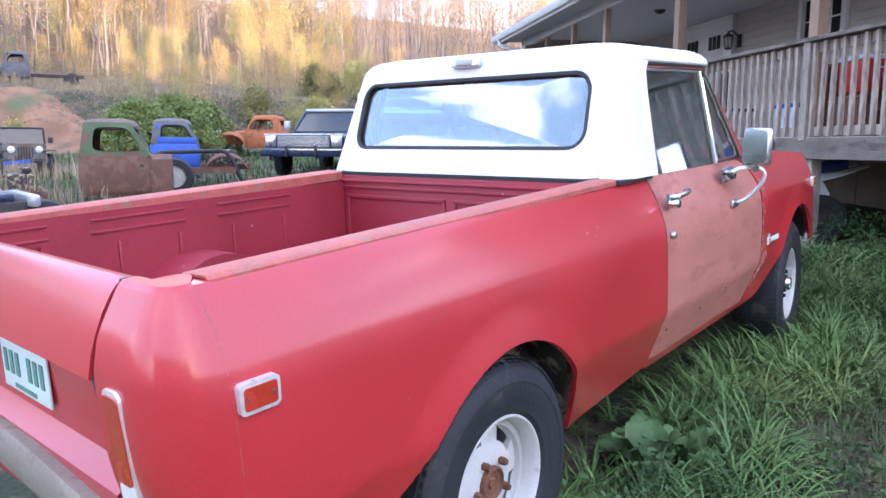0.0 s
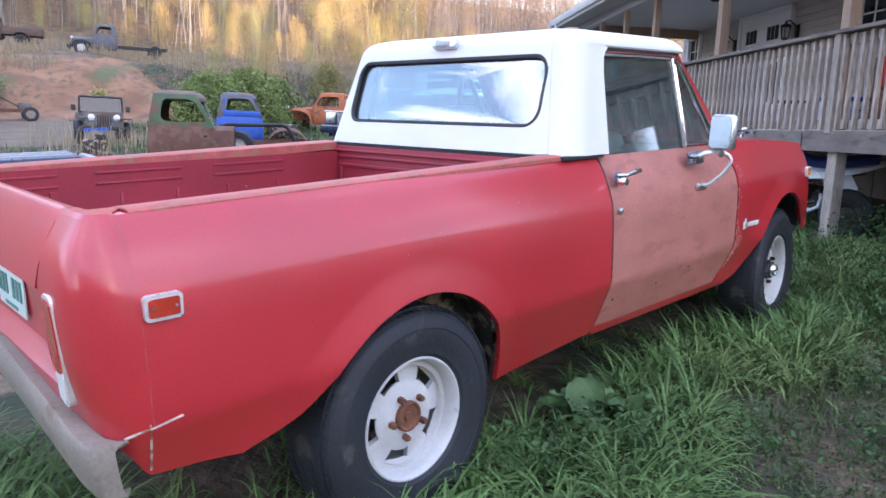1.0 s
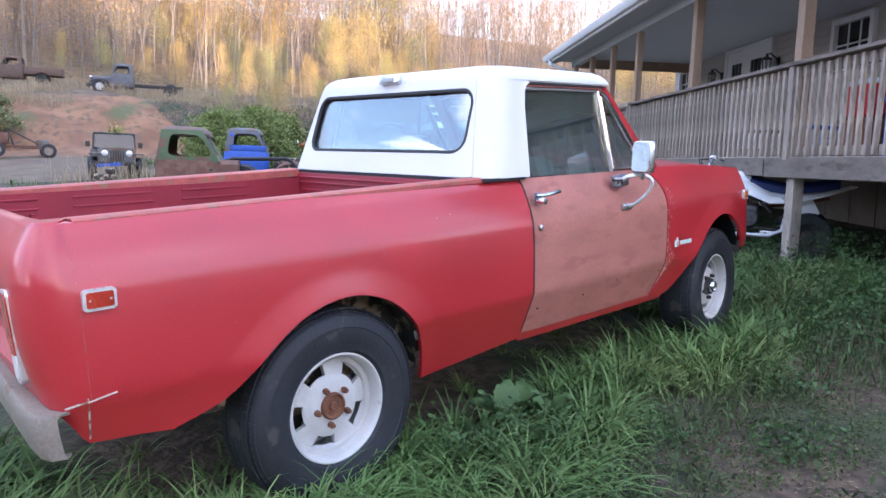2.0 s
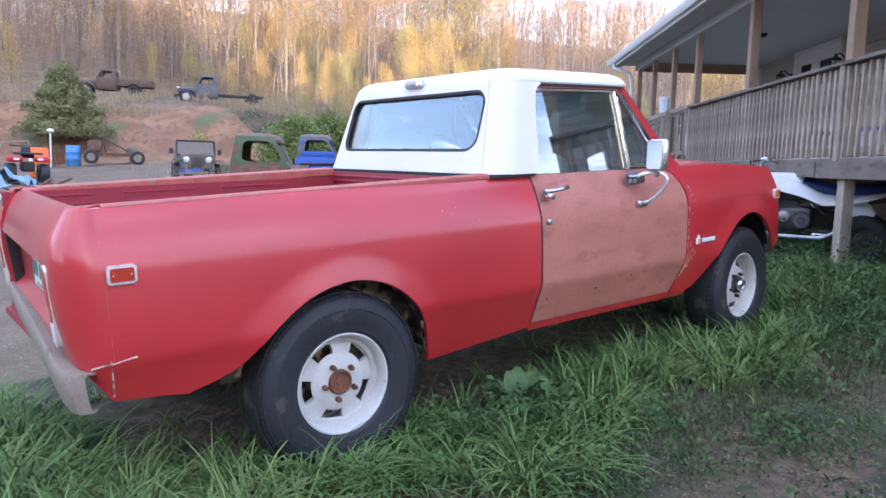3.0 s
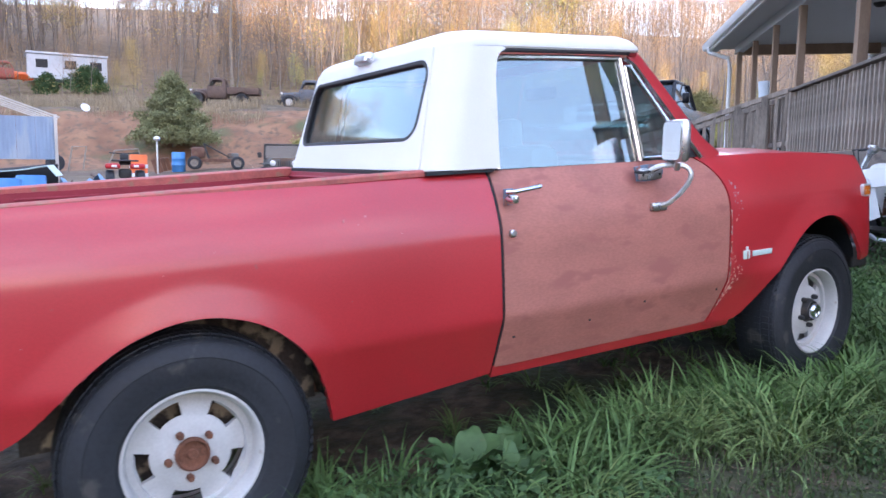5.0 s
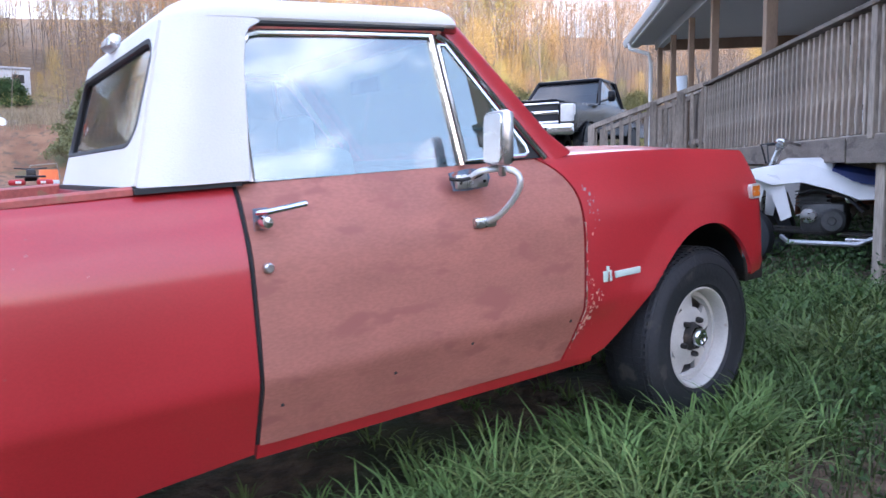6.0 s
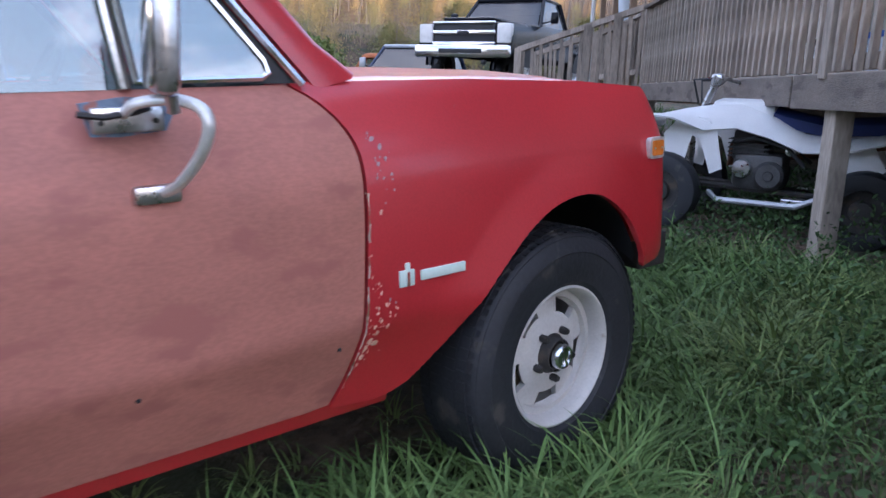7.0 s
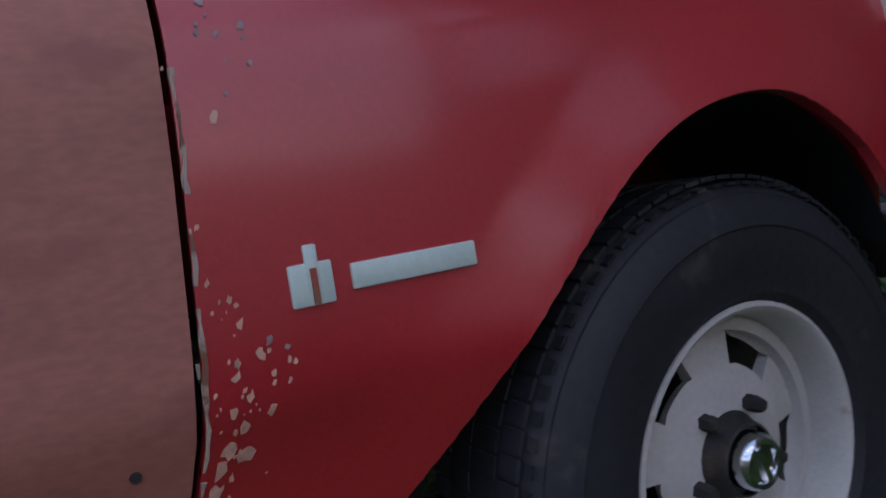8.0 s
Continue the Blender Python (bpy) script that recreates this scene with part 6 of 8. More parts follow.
# a low blue and silver car nose near the truck
nose = thing("car_nose", on_ground(-9.1, 1.75, heading((0, 0), (0.2, 1.0))), "dark blue car front with silver trim, stripped", "car part")
part("hood", MB().box((0, 0, 0.55), (1.5, 1.3, 0.14), pose(0, 0, 0, 4, 0, 0), bevel=0.04), navy_paint, nose)
for x in (-0.45, 0.0, 0.45):
    part("silver_strip", MB().box((x, 0, 0.628), (0.05, 1.25, 0.02), pose(0, 0, 0, 4, 0, 0), bevel=0.006), silver_paint, nose)
for s in (1, -1):
    part("side_panel", MB().box((s * 0.78, 0.1, 0.38), (0.06, 1.4, 0.34), bevel=0.02), dark_metal, nose)
part("bumper", MB().box((0.2, 0.80, 0.56), (1.5, 0.14, 0.16), pose(0, 0, 0, 0, 0, 0), bevel=0.04), silver_paint, nose)
plain_wheel(nose, 0.70, 0.95, 0.28, 0.2, tyre_rubber, chrome)
plain_wheel(nose, -0.70, 0.95, 0.28, 0.2, tyre_rubber, chrome)


def drum(name, x, y, mat, label, r=0.29, h=0.88, bands=False, dz=0.0):
    d = thing(name, on_ground(x, y, 20 * x, dz), label, "barrel", group="barrels")
    prof = [(0.0, 0.0), (r - 0.02, 0.0), (r, 0.03), (r, h * 0.31), (r + 0.012, h * 0.33), (r + 0.012, h * 0.36), (r, h * 0.38), (r, h * 0.63), (r + 0.012, h * 0.65), (r + 0.012, h * 0.68), (r, h * 0.70), (r, h - 0.04), (r - 0.02, h), (r - 0.05, h), (r - 0.06, h - 0.02), (0.0, h - 0.02)]
    part("body", MB().lathe(prof, 28, pose(0, 0, 0, 0, -90, 0)), mat, d)
    if bands:
        for z in (0.3, 0.6):
            part("reflective_band", MB().lathe([(r + 0.014, h * z - 0.06), (r + 0.016, h * z), (r + 0.014, h * z + 0.06)], 28, pose(0, 0, 0, 0, -90, 0)), white_plastic, d)
    else:
        for s in (1, -1):
            part("bung", MB().lathe([(0.0, 0.03), (0.03, 0.03), (0.035, 0.0)], 10, pose(s * 0.15, 0, h - 0.02, 0, -90, 0)), mat, d)
    return d


drum("barrel", -13.76, -0.62, light_blue, "bright blue plastic barrel on the dirt", dz=0.02)
drum("barrel", -14.8, -1.0, blue_plastic, "dark blue plastic barrel with scuffed side")
drum("barrel", -15.1, -0.15, light_blue, "light blue plastic barrel behind another")
drum("barrel", -31.9, 5.95, light_blue, "light blue plastic barrel by scrap wood")
drum("traffic_drum", -23.2, 3.1, orange_plastic, "orange traffic drum with white bands", 0.27, 0.95, True)
tyre_loose = thing("loose_tyre", on_ground(-13.5, 0.15, 0, 0.02) @ pose(0, 0, 0.30, 0, -22, -5), "grey loose tyre with rim leaning on junk", "tyre")
part("rubber", MB().lathe([(0.17, -0.08), (0.23, -0.09), (0.30, -0.07), (0.32, -0.02), (0.32, 0.02), (0.30, 0.07), (0.23, 0.09), (0.17, 0.08)], 30), tyre_rubber, tyre_loose)
part("rim", MB().lathe([(0.18, 0.06), (0.16, 0.02), (0.08, 0.03), (0.06, 0.06), (0.0, 0.06)], 24), rim_white, tyre_loose)
pot = thing("planter", on_ground(-13.3, -1.6, 0, 0.10), "pale round tub filled with yellow material", "tub")
part("bowl", MB().lathe([(0.0, 0.0), (0.16, 0.0), (0.24, 0.30), (0.26, 0.34), (0.235, 0.34), (0.22, 0.28), (0.0, 0.26)], 24, pose(0, 0, 0, 0, -90, 0)), plate_white, pot)
part("filling", MB().lathe([(0.0, 0.33), (0.12, 0.32), (0.22, 0.29)], 16, pose(0, 0, 0, 0, -90, 0)), amber, pot)
bucket = thing("bucket", on_ground(-13.8, -1.2, 20, 0.14) @ pose(0, 0, 0, 0, 80, 0), "white plastic bucket lying on its side", "bucket")
part("body", MB().lathe([(0.0, -0.16), (0.12, -0.16), (0.15, 0.16), (0.14, 0.16), (0.11, -0.13)], 20, pose(0, 0, 0, 0, -90, 0)), white_plastic, bucket)
boat = thing("plastic_boat", on_ground(-17.0, -1.1, 5, 0.0), "black plastic boat hull resting in the junk pile", "boat")
rows = [[(0.55 * k * x, y, 0.15 + 0.75 * z + 0.12 * abs(y)) for x, z in ((-1, 1), (-0.95, 0.5), (-0.6, 0.1), (0, 0.0), (0.6, 0.1), (0.95, 0.5), (1, 1))] for y, k in ((-1.7, 0.25), (-1.4, 0.7), (-0.7, 1.0), (0.4, 1.0), (1.3, 0.95), (1.5, 0.9))]
part("hull", MB().grid(rows), black_rubber, boat, thick=0.03)
part("gunwale", MB().tube([r[0] for r in rows], 0.03, 6).tube([r[-1] for r in rows], 0.03, 6), black_rubber, boat)
board = thing("foam_board", on_ground(-14.9, -1.55, 80) @ pose(0, 0, 0.45, 12, 6, 0), "long white foam board leaning upright", "board")
part("slab", MB().box((0, 0, 0.55), (0.30, 0.10, 1.35), bevel=0.01), white_plastic, board)
part("second_slab", MB().box((0.18, 0.14, 0.45), (0.14, 0.08, 1.1), bevel=0.01), white_plastic, board)
shell = thing("fibreglass_shell", on_ground(-15.9, -0.5, 80, 0.35), "pale grey fibreglass cover on the junk pile", "cover")
part("shell", MB().grid([[(0.95 * x, y, 0.35 + 0.28 * z + 0.10 * x) for x, z in ((-1, 0), (-0.9, 0.7), (-0.5, 1.0), (0.2, 0.95), (0.8, 1.1), (1.0, 0.2))] for y in (-0.5, -0.2, 0.2, 0.5)]), plate_white, shell, thick=0.02)
sheet = thing("ribbed_sheet", on_ground(-14.9, -1.25, 85, 0.05) @ pose(0, 0, 0.35, -25, 20, 0), "dark ribbed metal sheet leaning on barrels", "sheet")
part("sheet", MB().grid([[(x * 0.04, 0.012 * (x % 2), z) for x in range(-9, 10)] for z in (-0.4, 0.0, 0.5)]), dark_metal, sheet, thick=0.006)
for x, y, a in ((-17.6, 0.9, 20), (-17.1, 0.5, -35), (-18.4, 1.6, 60)):
    tp = thing("tarp", on_ground(x, y, a, 0.30), "crumpled light blue tarp over scrap", "tarp")
    part("cloth", MB().grid([[(0.11 * i - 0.55, 0.10 * j - 0.4, 0.25 * noise.noise(Vector((i * 0.4 + x, j * 0.4, a))) + 0.22 - 0.05 * abs(i - 5)) for i in range(11)] for j in range(9)]), tarp_blue, tp, smooth=20, thick=0.008)
pile = thing("scrap_pile", on_ground(-17.2, 0.6, 0), "tangled pile of scrap boards and pipes", "scrap")
random.seed(11)
for i in range(26):
    a = Vector((random.uniform(-1.6, 1.2), random.uniform(-1.4, 1.4), random.uniform(0.02, 0.35)))
    b = a + Vector((random.uniform(-1, 1), random.uniform(-1, 1), random.uniform(0.0, 0.5)))
    part("stick", MB().tube([a, b], random.uniform(0.02, 0.05), 5), random.choice((old_rust, dark_metal, bumper_paint, old_brown)), pile)
white_bag = thing("white_sack", on_ground(-15.3, 0.7, 30), "crumpled white plastic sack", "sack")
part("cloth", MB().grid([[(0.30 * math.cos(a) * math.sin(b) * (1 + 0.3 * noise.noise(Vector((a, b, 1)))), 0.22 * math.sin(a) * math.sin(b), 0.22 + 0.2 * math.cos(b) * (1 + 0.3 * noise.noise(Vector((a, b, 7))))) for a in (2 * math.pi * i / 14 for i in range(14))] for b in (0.1 + 2.8 * j / 8 for j in range(9))], close_u=True), white_plastic, white_bag)

# shed frame with a blue metal wall
pale_timber = material("pale_timber", (0.52, 0.48, 0.43), 0.7, vary=0.2, scale=5, stretch_z=0.3)
shed = thing("shed_frame", on_ground(-23.8, -0.9, 0), "unfinished shed: blue metal wall panel under white rafters", "shed")
gz = ground_z(-23.8, -0.9)
for i in range(4):
    part("wall_panel", MB().grid([[(0.012 * (k % 2), -0.52 + 0.535 * i + 0.053 * k, z - gz) for k in range(11)] for z in (1.28, 2.62)]), steel_blue, shed, thick=0.006, smooth=0)
part("corner_post", MB().box((0.03, 1.65, (2.70 + gz) / 2 - gz), (0.07, 0.09, 2.70 - gz), bevel=0.005), pale_timber, shed)
for k in range(5):
    xx = -0.1 - 1.1 * k
    part("rafter", MB().tube([(xx, 1.78, 2.62 - gz), (xx, -0.15, 3.32 - gz)], 0.032, 4), pale_timber, shed)
    part("rafter", MB().tube([(xx, -0.15, 3.32 - gz), (xx, -2.2, 2.62 - gz)], 0.032, 4), pale_timber, shed)
part("ridge_beam", MB().tube([(0.0, -0.15, 3.33 - gz), (-4.6, -0.15, 3.33 - gz)], 0.03, 4), pale_timber, shed)

# red quad bike seen from behind, and a stripped buggy frame
quad = thing("quad_bike", on_ground(-21.3, 2.45, heading((0, 0), (-1.0, 0.1))), "red quad bike seen on the dirt", "quad bike")
part("rear_rack", MB().box((0, -0.35, 0.86), (0.75, 0.5, 0.06), bevel=0.02), black_rubber, quad)
part("rear_fender", MB().box((0.34, -0.45, 0.70), (0.42, 0.55, 0.16), bevel=0.06).box((-0.34, -0.45, 0.70), (0.42, 0.55, 0.16), bevel=0.06), red_plastic, quad)
part("seat", MB().box((0, 0.0, 0.80), (0.32, 0.75, 0.14), bevel=0.05), black_rubber, quad)
part("handlebar", MB().tube([(-0.42, 0.45, 1.10), (-0.15, 0.52, 1.08), (0.15, 0.52, 1.08), (0.42, 0.45, 1.10)], 0.02, 6).box((0, 0.5, 0.95), (0.25, 0.25, 0.25), bevel=0.06), black_rubber, quad)
part("frame", MB().box((0, 0.0, 0.48), (0.35, 1.1, 0.28), bevel=0.06), dark_metal, quad)
for s in (1, -1):
    part("tail_lamp", MB().box((s * 0.3, -0.735, 0.70), (0.14, 0.02, 0.07), bevel=0.008), white_lens, quad)
    for y in (-0.45, 0.75):
        plain_wheel(quad, s * 0.42, y, 0.29, 0.24, tyre_rubber, dark_metal)
buggy = thing("buggy_frame", on_ground(-31.5, 7.5, heading((0, 0), (0.25, 1.0))), "stripped rusty buggy chassis on the dirt", "chassis")
chassis(buggy, -1.1, 1.2, old_rust, 0.42, 0.6)
part("body_remnant", MB().box((0, -0.75, 0.75), (0.9, 0.6, 0.5), bevel=0.12), old_rust, buggy)
part("hoop", MB().tube([(-0.45, -0.3, 0.5), (-0.45, -0.5, 1.15), (0.45, -0.5, 1.15), (0.45, -0.3, 0.5)], 0.03, 6).tube([(0.45, -0.5, 1.15), (0.4, 0.6, 0.55)], 0.03, 6), dark_metal, buggy)
part("engine", MB().box((0, 0.75, 0.58), (0.5, 0.5, 0.35), bevel=0.08), jeep_paint, buggy)
for s in (1, -1):
    for y in (-0.9, 0.95):
        plain_wheel(buggy, s * 0.62, y, 0.30, 0.18, tyre_rubber, bumper_paint)
crates = thing("scrap_boards", on_ground(-31.6, 5.0, 0), "leaning brown scrap boards", "scrap")
for i in range(4):
    part("board", MB().box((0, 0.18 * i, 0.3), (0.04, 0.16, 0.62), pose(0, 0, 0, 18, 8 * i, 0)), brown_wood, crates, smooth=0)
junk = thing("scrap_metal", on_ground(-33.5, 1.6, 0), "rusty metal frame and wheel on the bank", "scrap")
part("frame", MB().tube([(0, 0, 0), (0, 0.2, 1.1), (0, 0.75, 1.1), (0, 0.6, 0.1)], 0.04, 5), bumper_paint, junk)
part("bent_pipe", MB().tube([(0, 1.6, 0.2), (0, 1.9, 0.95), (0, 2.9, 1.05), (0, 3.0, 0.4)], 0.035, 5), bumper_paint, junk)
plain_wheel(junk, 0.1, -0.5, 0.38, 0.25, tyre_rubber, dark_metal)
pole = part("bird_pole", MB().tube([(0, 0, 0), (0, 0, 1.45)], 0.04, 6).lathe([(0.0, 1.62), (0.13, 1.58), (0.15, 1.50), (0.10, 1.42), (0.0, 1.40)], 12, pose(0, 0, 0, 0, -90, 0)), dull_chrome, m=on_ground(-31.2, 4.95))
tagged(pole, "thin grey pole with a round top", "pole")

# far up the hill: a pale mobile home, an orange truck and a white truck
home_grey = material("home_grey", (0.46, 0.49, 0.53), 0.6, vary=0.15, scale=1.5)
home = thing("mobile_home", Matrix.Translation((-71.6, 4.0, 8.2)), "pale blue-white mobile home behind trees", "house")
part("wall", MB().box((0, 0, 1.0), (3.2, 6.2, 2.0)), home_grey, home, smooth=0)
part("roof", MB().box((0, 0, 2.14), (3.4, 6.4, 0.18), bevel=0.04), home_grey, home, smooth=0)
for y in (-2.0, 0.2, 2.2):
    part("window", MB().box((1.62, y, 1.25), (0.04, 0.9, 0.7)), inside_dark, home, smooth=0)
red_truck = thing("old_truck", Matrix.Translation((-66.8, -1.0, 7.3)) @ pose(0, 0, 0, 0, 0, 20), "faded orange-red old truck under the trees", "truck")
old_cab(red_truck, worn_red, worn_red, None, w=1.7, length=1.4, z0=0.4, belt=1.1, top=1.75)
old_nose(red_truck, orange_plastic, orange_plastic, y0=0.7, length=1.2)
chassis(red_truck, -4.5, 0.5, dark_metal, 0.6)
camper = thing("camper", Matrix.Translation((-69.0, -3.6, 7.5)), "small white and red camper trailer", "trailer")
part("body", MB().box((0, 0, 0.95), (2.0, 2.4, 1.2), bevel=0.15), white_plastic, camper)
for i in range(4):
    part("window", MB().box((1.01, -0.8 + 0.5 * i, 1.2), (0.03, 0.32, 0.25)), red_plastic, camper)
lid = part("satellite_dish", MB().lathe([(0.0, 0.0), (0.15, 0.03), (0.25, 0.08), (0.26, 0.08)], 20), white_plastic, m=Matrix.Translation((-43.0, 3.1, ground_z(-43.0, 3.1) + 0.24)) @ pose(0, 0, 0, 0, -30, 20), thick=0.01)
tagged(lid, "white dish lying on the clay bank", "dish")

# white sport quad half under the deck
q0 = Matrix.Translation((-0.30, 6.10, ground_z(-0.3, 6.1) - 0.03)) @ pose(0, 0, 0, 0, 0, 111) @ Matrix.Scale(0.92, 4)
sport = thing("sport_quad", q0, "white sport quad bike with blue seat, parked half under the deck", "quad bike")
for s in (1, -1):
    plain_wheel(sport, s * 0.46, 0.66, 0.27, 0.18, tyre_rubber, dark_metal)
    plain_wheel(sport, s * 0.42, -0.60, 0.25, 0.26, tyre_rubber, dark_metal)
    # flowing fender and tank wing
    rows = []
    for y, x0, z0_, x1, z1_ in ((1.02, 0.16, 0.70, 0.40, 0.74), (0.82, 0.18, 0.78, 0.52, 0.80), (0.60, 0.18, 0.84, 0.54, 0.78), (0.42, 0.18, 0.87, 0.40, 0.70), (0.22, 0.17, 0.88, 0.30, 0.72), (0.0, 0.15, 0.80, 0.26, 0.66), (-0.2, 0.14, 0.70, 0.26, 0.58), (-0.45, 0.15, 0.68, 0.34, 0.60), (-0.75, 0.17, 0.72, 0.50, 0.70), (-1.02, 0.14, 0.80, 0.40, 0.80)):
        rows.append([(s * (x0 + (x1 - x0) * k), y, z0_ + (z1_ - z0_) * k ** 1.5) for k in (0, 0.25, 0.5, 0.75, 1.0)])
    part("fender", MB().grid(rows), white_plastic, sport, "white plastic bodywork", thick=0.012)
    part("leg_shield", MB().prism([(0.58, 0.80), (0.40, 0.78), (0.34, 0.70), (0.28, 0.44), (0.36, 0.40), (0.44, 0.62), (0.50, 0.66), (0.56, 0.40), (0.66, 0.42), (0.70, 0.66)], 0, s * 0.33, s * 0.345), white_plastic, sport, smooth=0)
    part("side_panel", MB().prism([(-0.30, 0.66), (-0.62, 0.64), (-0.70, 0.50), (-0.58, 0.40), (-0.44, 0.48)], 0, s * 0.29, s * 0.302), white_plastic, sport, smooth=0)
    part("nerf_bar", MB().tube([(s * 0.30, 0.36, 0.27), (s * 0.44, 0.28, 0.24), (s * 0.46, -0.22, 0.24), (s * 0.44, -0.34, 0.30), (s * 0.44, -0.36, 0.40), (s * 0.34, -0.36, 0.42)], 0.02, 8), silver_paint, sport)
    part("footpeg", MB().box((s * 0.40, -0.20, 0.27), (0.12, 0.14, 0.03), bevel=0.008), dull_chrome, sport)
    part("suspension_arm", MB().tube([(s * 0.14, 0.58, 0.34), (s * 0.40, 0.66, 0.28)], 0.018, 6).tube([(s * 0.14, 0.72, 0.34), (s * 0.40, 0.66, 0.28)], 0.018, 6), dark_metal, sport)
    part("shock", MB().tube([(s * 0.17, 0.62, 0.66), (s * 0.33, 0.66, 0.34)], 0.03, 8), dull_chrome, sport)
part("nose", MB().box((0, 0.96, 0.74), (0.40, 0.26, 0.10), pose(0, 0, 0, 0, 0, 0), bevel=0.04), white_plastic, sport)
part("tank", MB().box((0, 0.22, 0.82), (0.32, 0.46, 0.20), bevel=0.08), white_plastic, sport)
rows = [[(0.17 * k * x, y, z + 0.05 * zz) for x, zz in ((-1, -1.4), (-1, 0), (-0.7, 0.8), (0, 1), (0.7, 0.8), (1, 0), (1, -1.4))] for y, z, k in ((0.12, 0.86, 0.7), (-0.05, 0.81, 0.9), (-0.30, 0.76, 1.0), (-0.62, 0.78, 1.0), (-0.88, 0.83, 0.8))]
part("seat", MB().grid(rows), seat_blue, sport, "dark blue seat", thick=0.02)
part("engine", MB().box((0, 0.08, 0.42), (0.34, 0.34, 0.26), bevel=0.05).box((0, 0.16, 0.60), (0.22, 0.22, 0.22), pose(0, 0, 0), bevel=0.03), engine_grey, sport)
for i in range(5):
    part("cooling_fin", MB().box((0, 0.16, 0.52 + 0.03 * i), (0.27, 0.27, 0.008)), engine_grey, sport)
for s in (1, -1):
    part("clutch_cover", MB().lathe([(0.0, 0.05), (0.03, 0.052), (0.035, 0.04), (0.08, 0.04), (0.10, 0.02), (0.105, -0.05)], 20, pose(s * 0.17, 0.0, 0.40, 0, 0, 0 if s > 0 else 180)), engine_grey, sport)
    part("sprocket_cover", MB().lathe([(0.0, 0.05), (0.06, 0.045), (0.07, -0.05)], 16, pose(s * 0.17, 0.18, 0.44, 0, 0, 0 if s > 0 else 180)), dull_chrome, sport)
    part("carburettor", MB().lathe([(0.0, 0.06), (0.035, 0.05), (0.04, -0.05)], 12, pose(s * 0.12, -0.12, 0.58, 0, 0, 0 if s > 0 else 180)), dull_chrome, sport)
    part("hose", MB().tube([(s * 0.16, 0.26, 0.62), (s * 0.22, 0.10, 0.66), (s * 0.18, -0.10, 0.60), (s * 0.20, -0.22, 0.48)], 0.014, 6), black_rubber, sport)
part("exhaust", MB().tube([(0.10, 0.30, 0.58), (0.20, 0.34, 0.45), (0.22, 0.10, 0.50), (0.20, -0.30, 0.56), (0.20, -0.80, 0.66)], 0.03, 8), rust, sport)
part("frame", MB().tube([(0.13, 0.75, 0.32), (0.13, -0.3, 0.28), (0.12, -0.62, 0.40)], 0.02, 6).tube([(-0.13, 0.75, 0.32), (-0.13, -0.3, 0.28), (-0.12, -0.62, 0.40)], 0.02, 6).tube([(0, 0.75, 0.34), (0, 0.50, 0.86), (0, -0.4, 0.66)], 0.025, 6).tube([(0, -0.3, 0.4), (0, -0.60, 0.26)], 0.05, 6), dark_metal, sport)
part("handlebar", MB().tube([(-0.40, 0.34, 1.03), (-0.20, 0.42, 1.06), (-0.08, 0.46, 1.0), (0.08, 0.46, 1.0), (0.20, 0.42, 1.06), (0.40, 0.34, 1.03)], 0.014, 6).tube([(0, 0.46, 1.0), (0, 0.52, 0.84)], 0.025, 6).box((0, 0.44, 1.05), (0.12, 0.08, 0.08), bevel=0.02), dull_chrome, sport)
part("brake_lever", MB().tube([(0.22, 0.44, 1.06), (0.36, 0.42, 1.05)], 0.008, 5).tube([(-0.22, 0.44, 1.06), (-0.36, 0.42, 1.05)], 0.008, 5), chrome, sport)
part("cables", MB().tube([(0.2, 0.44, 1.05), (0.12, 0.58, 1.04), (0.05, 0.55, 0.88)], 0.008, 5).tube([(-0.2, 0.44, 1.05), (-0.12, 0.58, 1.04), (-0.05, 0.55, 0.88)], 0.008, 5), black_rubber, sport)
part("front_bumper", MB().tube([(-0.16, 0.92, 0.62), (-0.14, 1.12, 0.80), (0.14, 1.12, 0.80), (0.16, 0.92, 0.62)], 0.016, 6), black_iron, sport)


# ---- trees ----
bark = material("bark", (0.215, 0.185, 0.160), 0.95, vary=0.35, scale=3, grain=25, bump=0.6, stretch_z=0.3, per_object=0.3)
birch_bark = material("birch_bark", (0.25, 0.22, 0.185), 0.9, vary=0.25, scale=4, bump=0.3, per_object=0.15)


def leaf_material(name, base, each=0.4):
    return material(name, base, 0.6, vary=0.25, scale=1.5, grain=20, bump=0.0, per_object=each, spec=0.22)


leaf_gold = leaf_material("leaf_gold", (0.50, 0.36, 0.13))
leaf_lime = leaf_material("leaf_lime", (0.36, 0.34, 0.12))
leaf_bud = leaf_material("leaf_bud", (0.42, 0.27, 0.14))
brush_leaf = leaf_material("brush_leaf", (0.20, 0.19, 0.075))
leaf_green = leaf_material("leaf_green", (0.17, 0.215, 0.065))
leaf_dark = leaf_material("leaf_dark", (0.045, 0.085, 0.03))
needle = leaf_material("needle", (0.24, 0.25, 0.12))
dry_grass = leaf_material("dry_grass", (0.34, 0.27, 0.175))


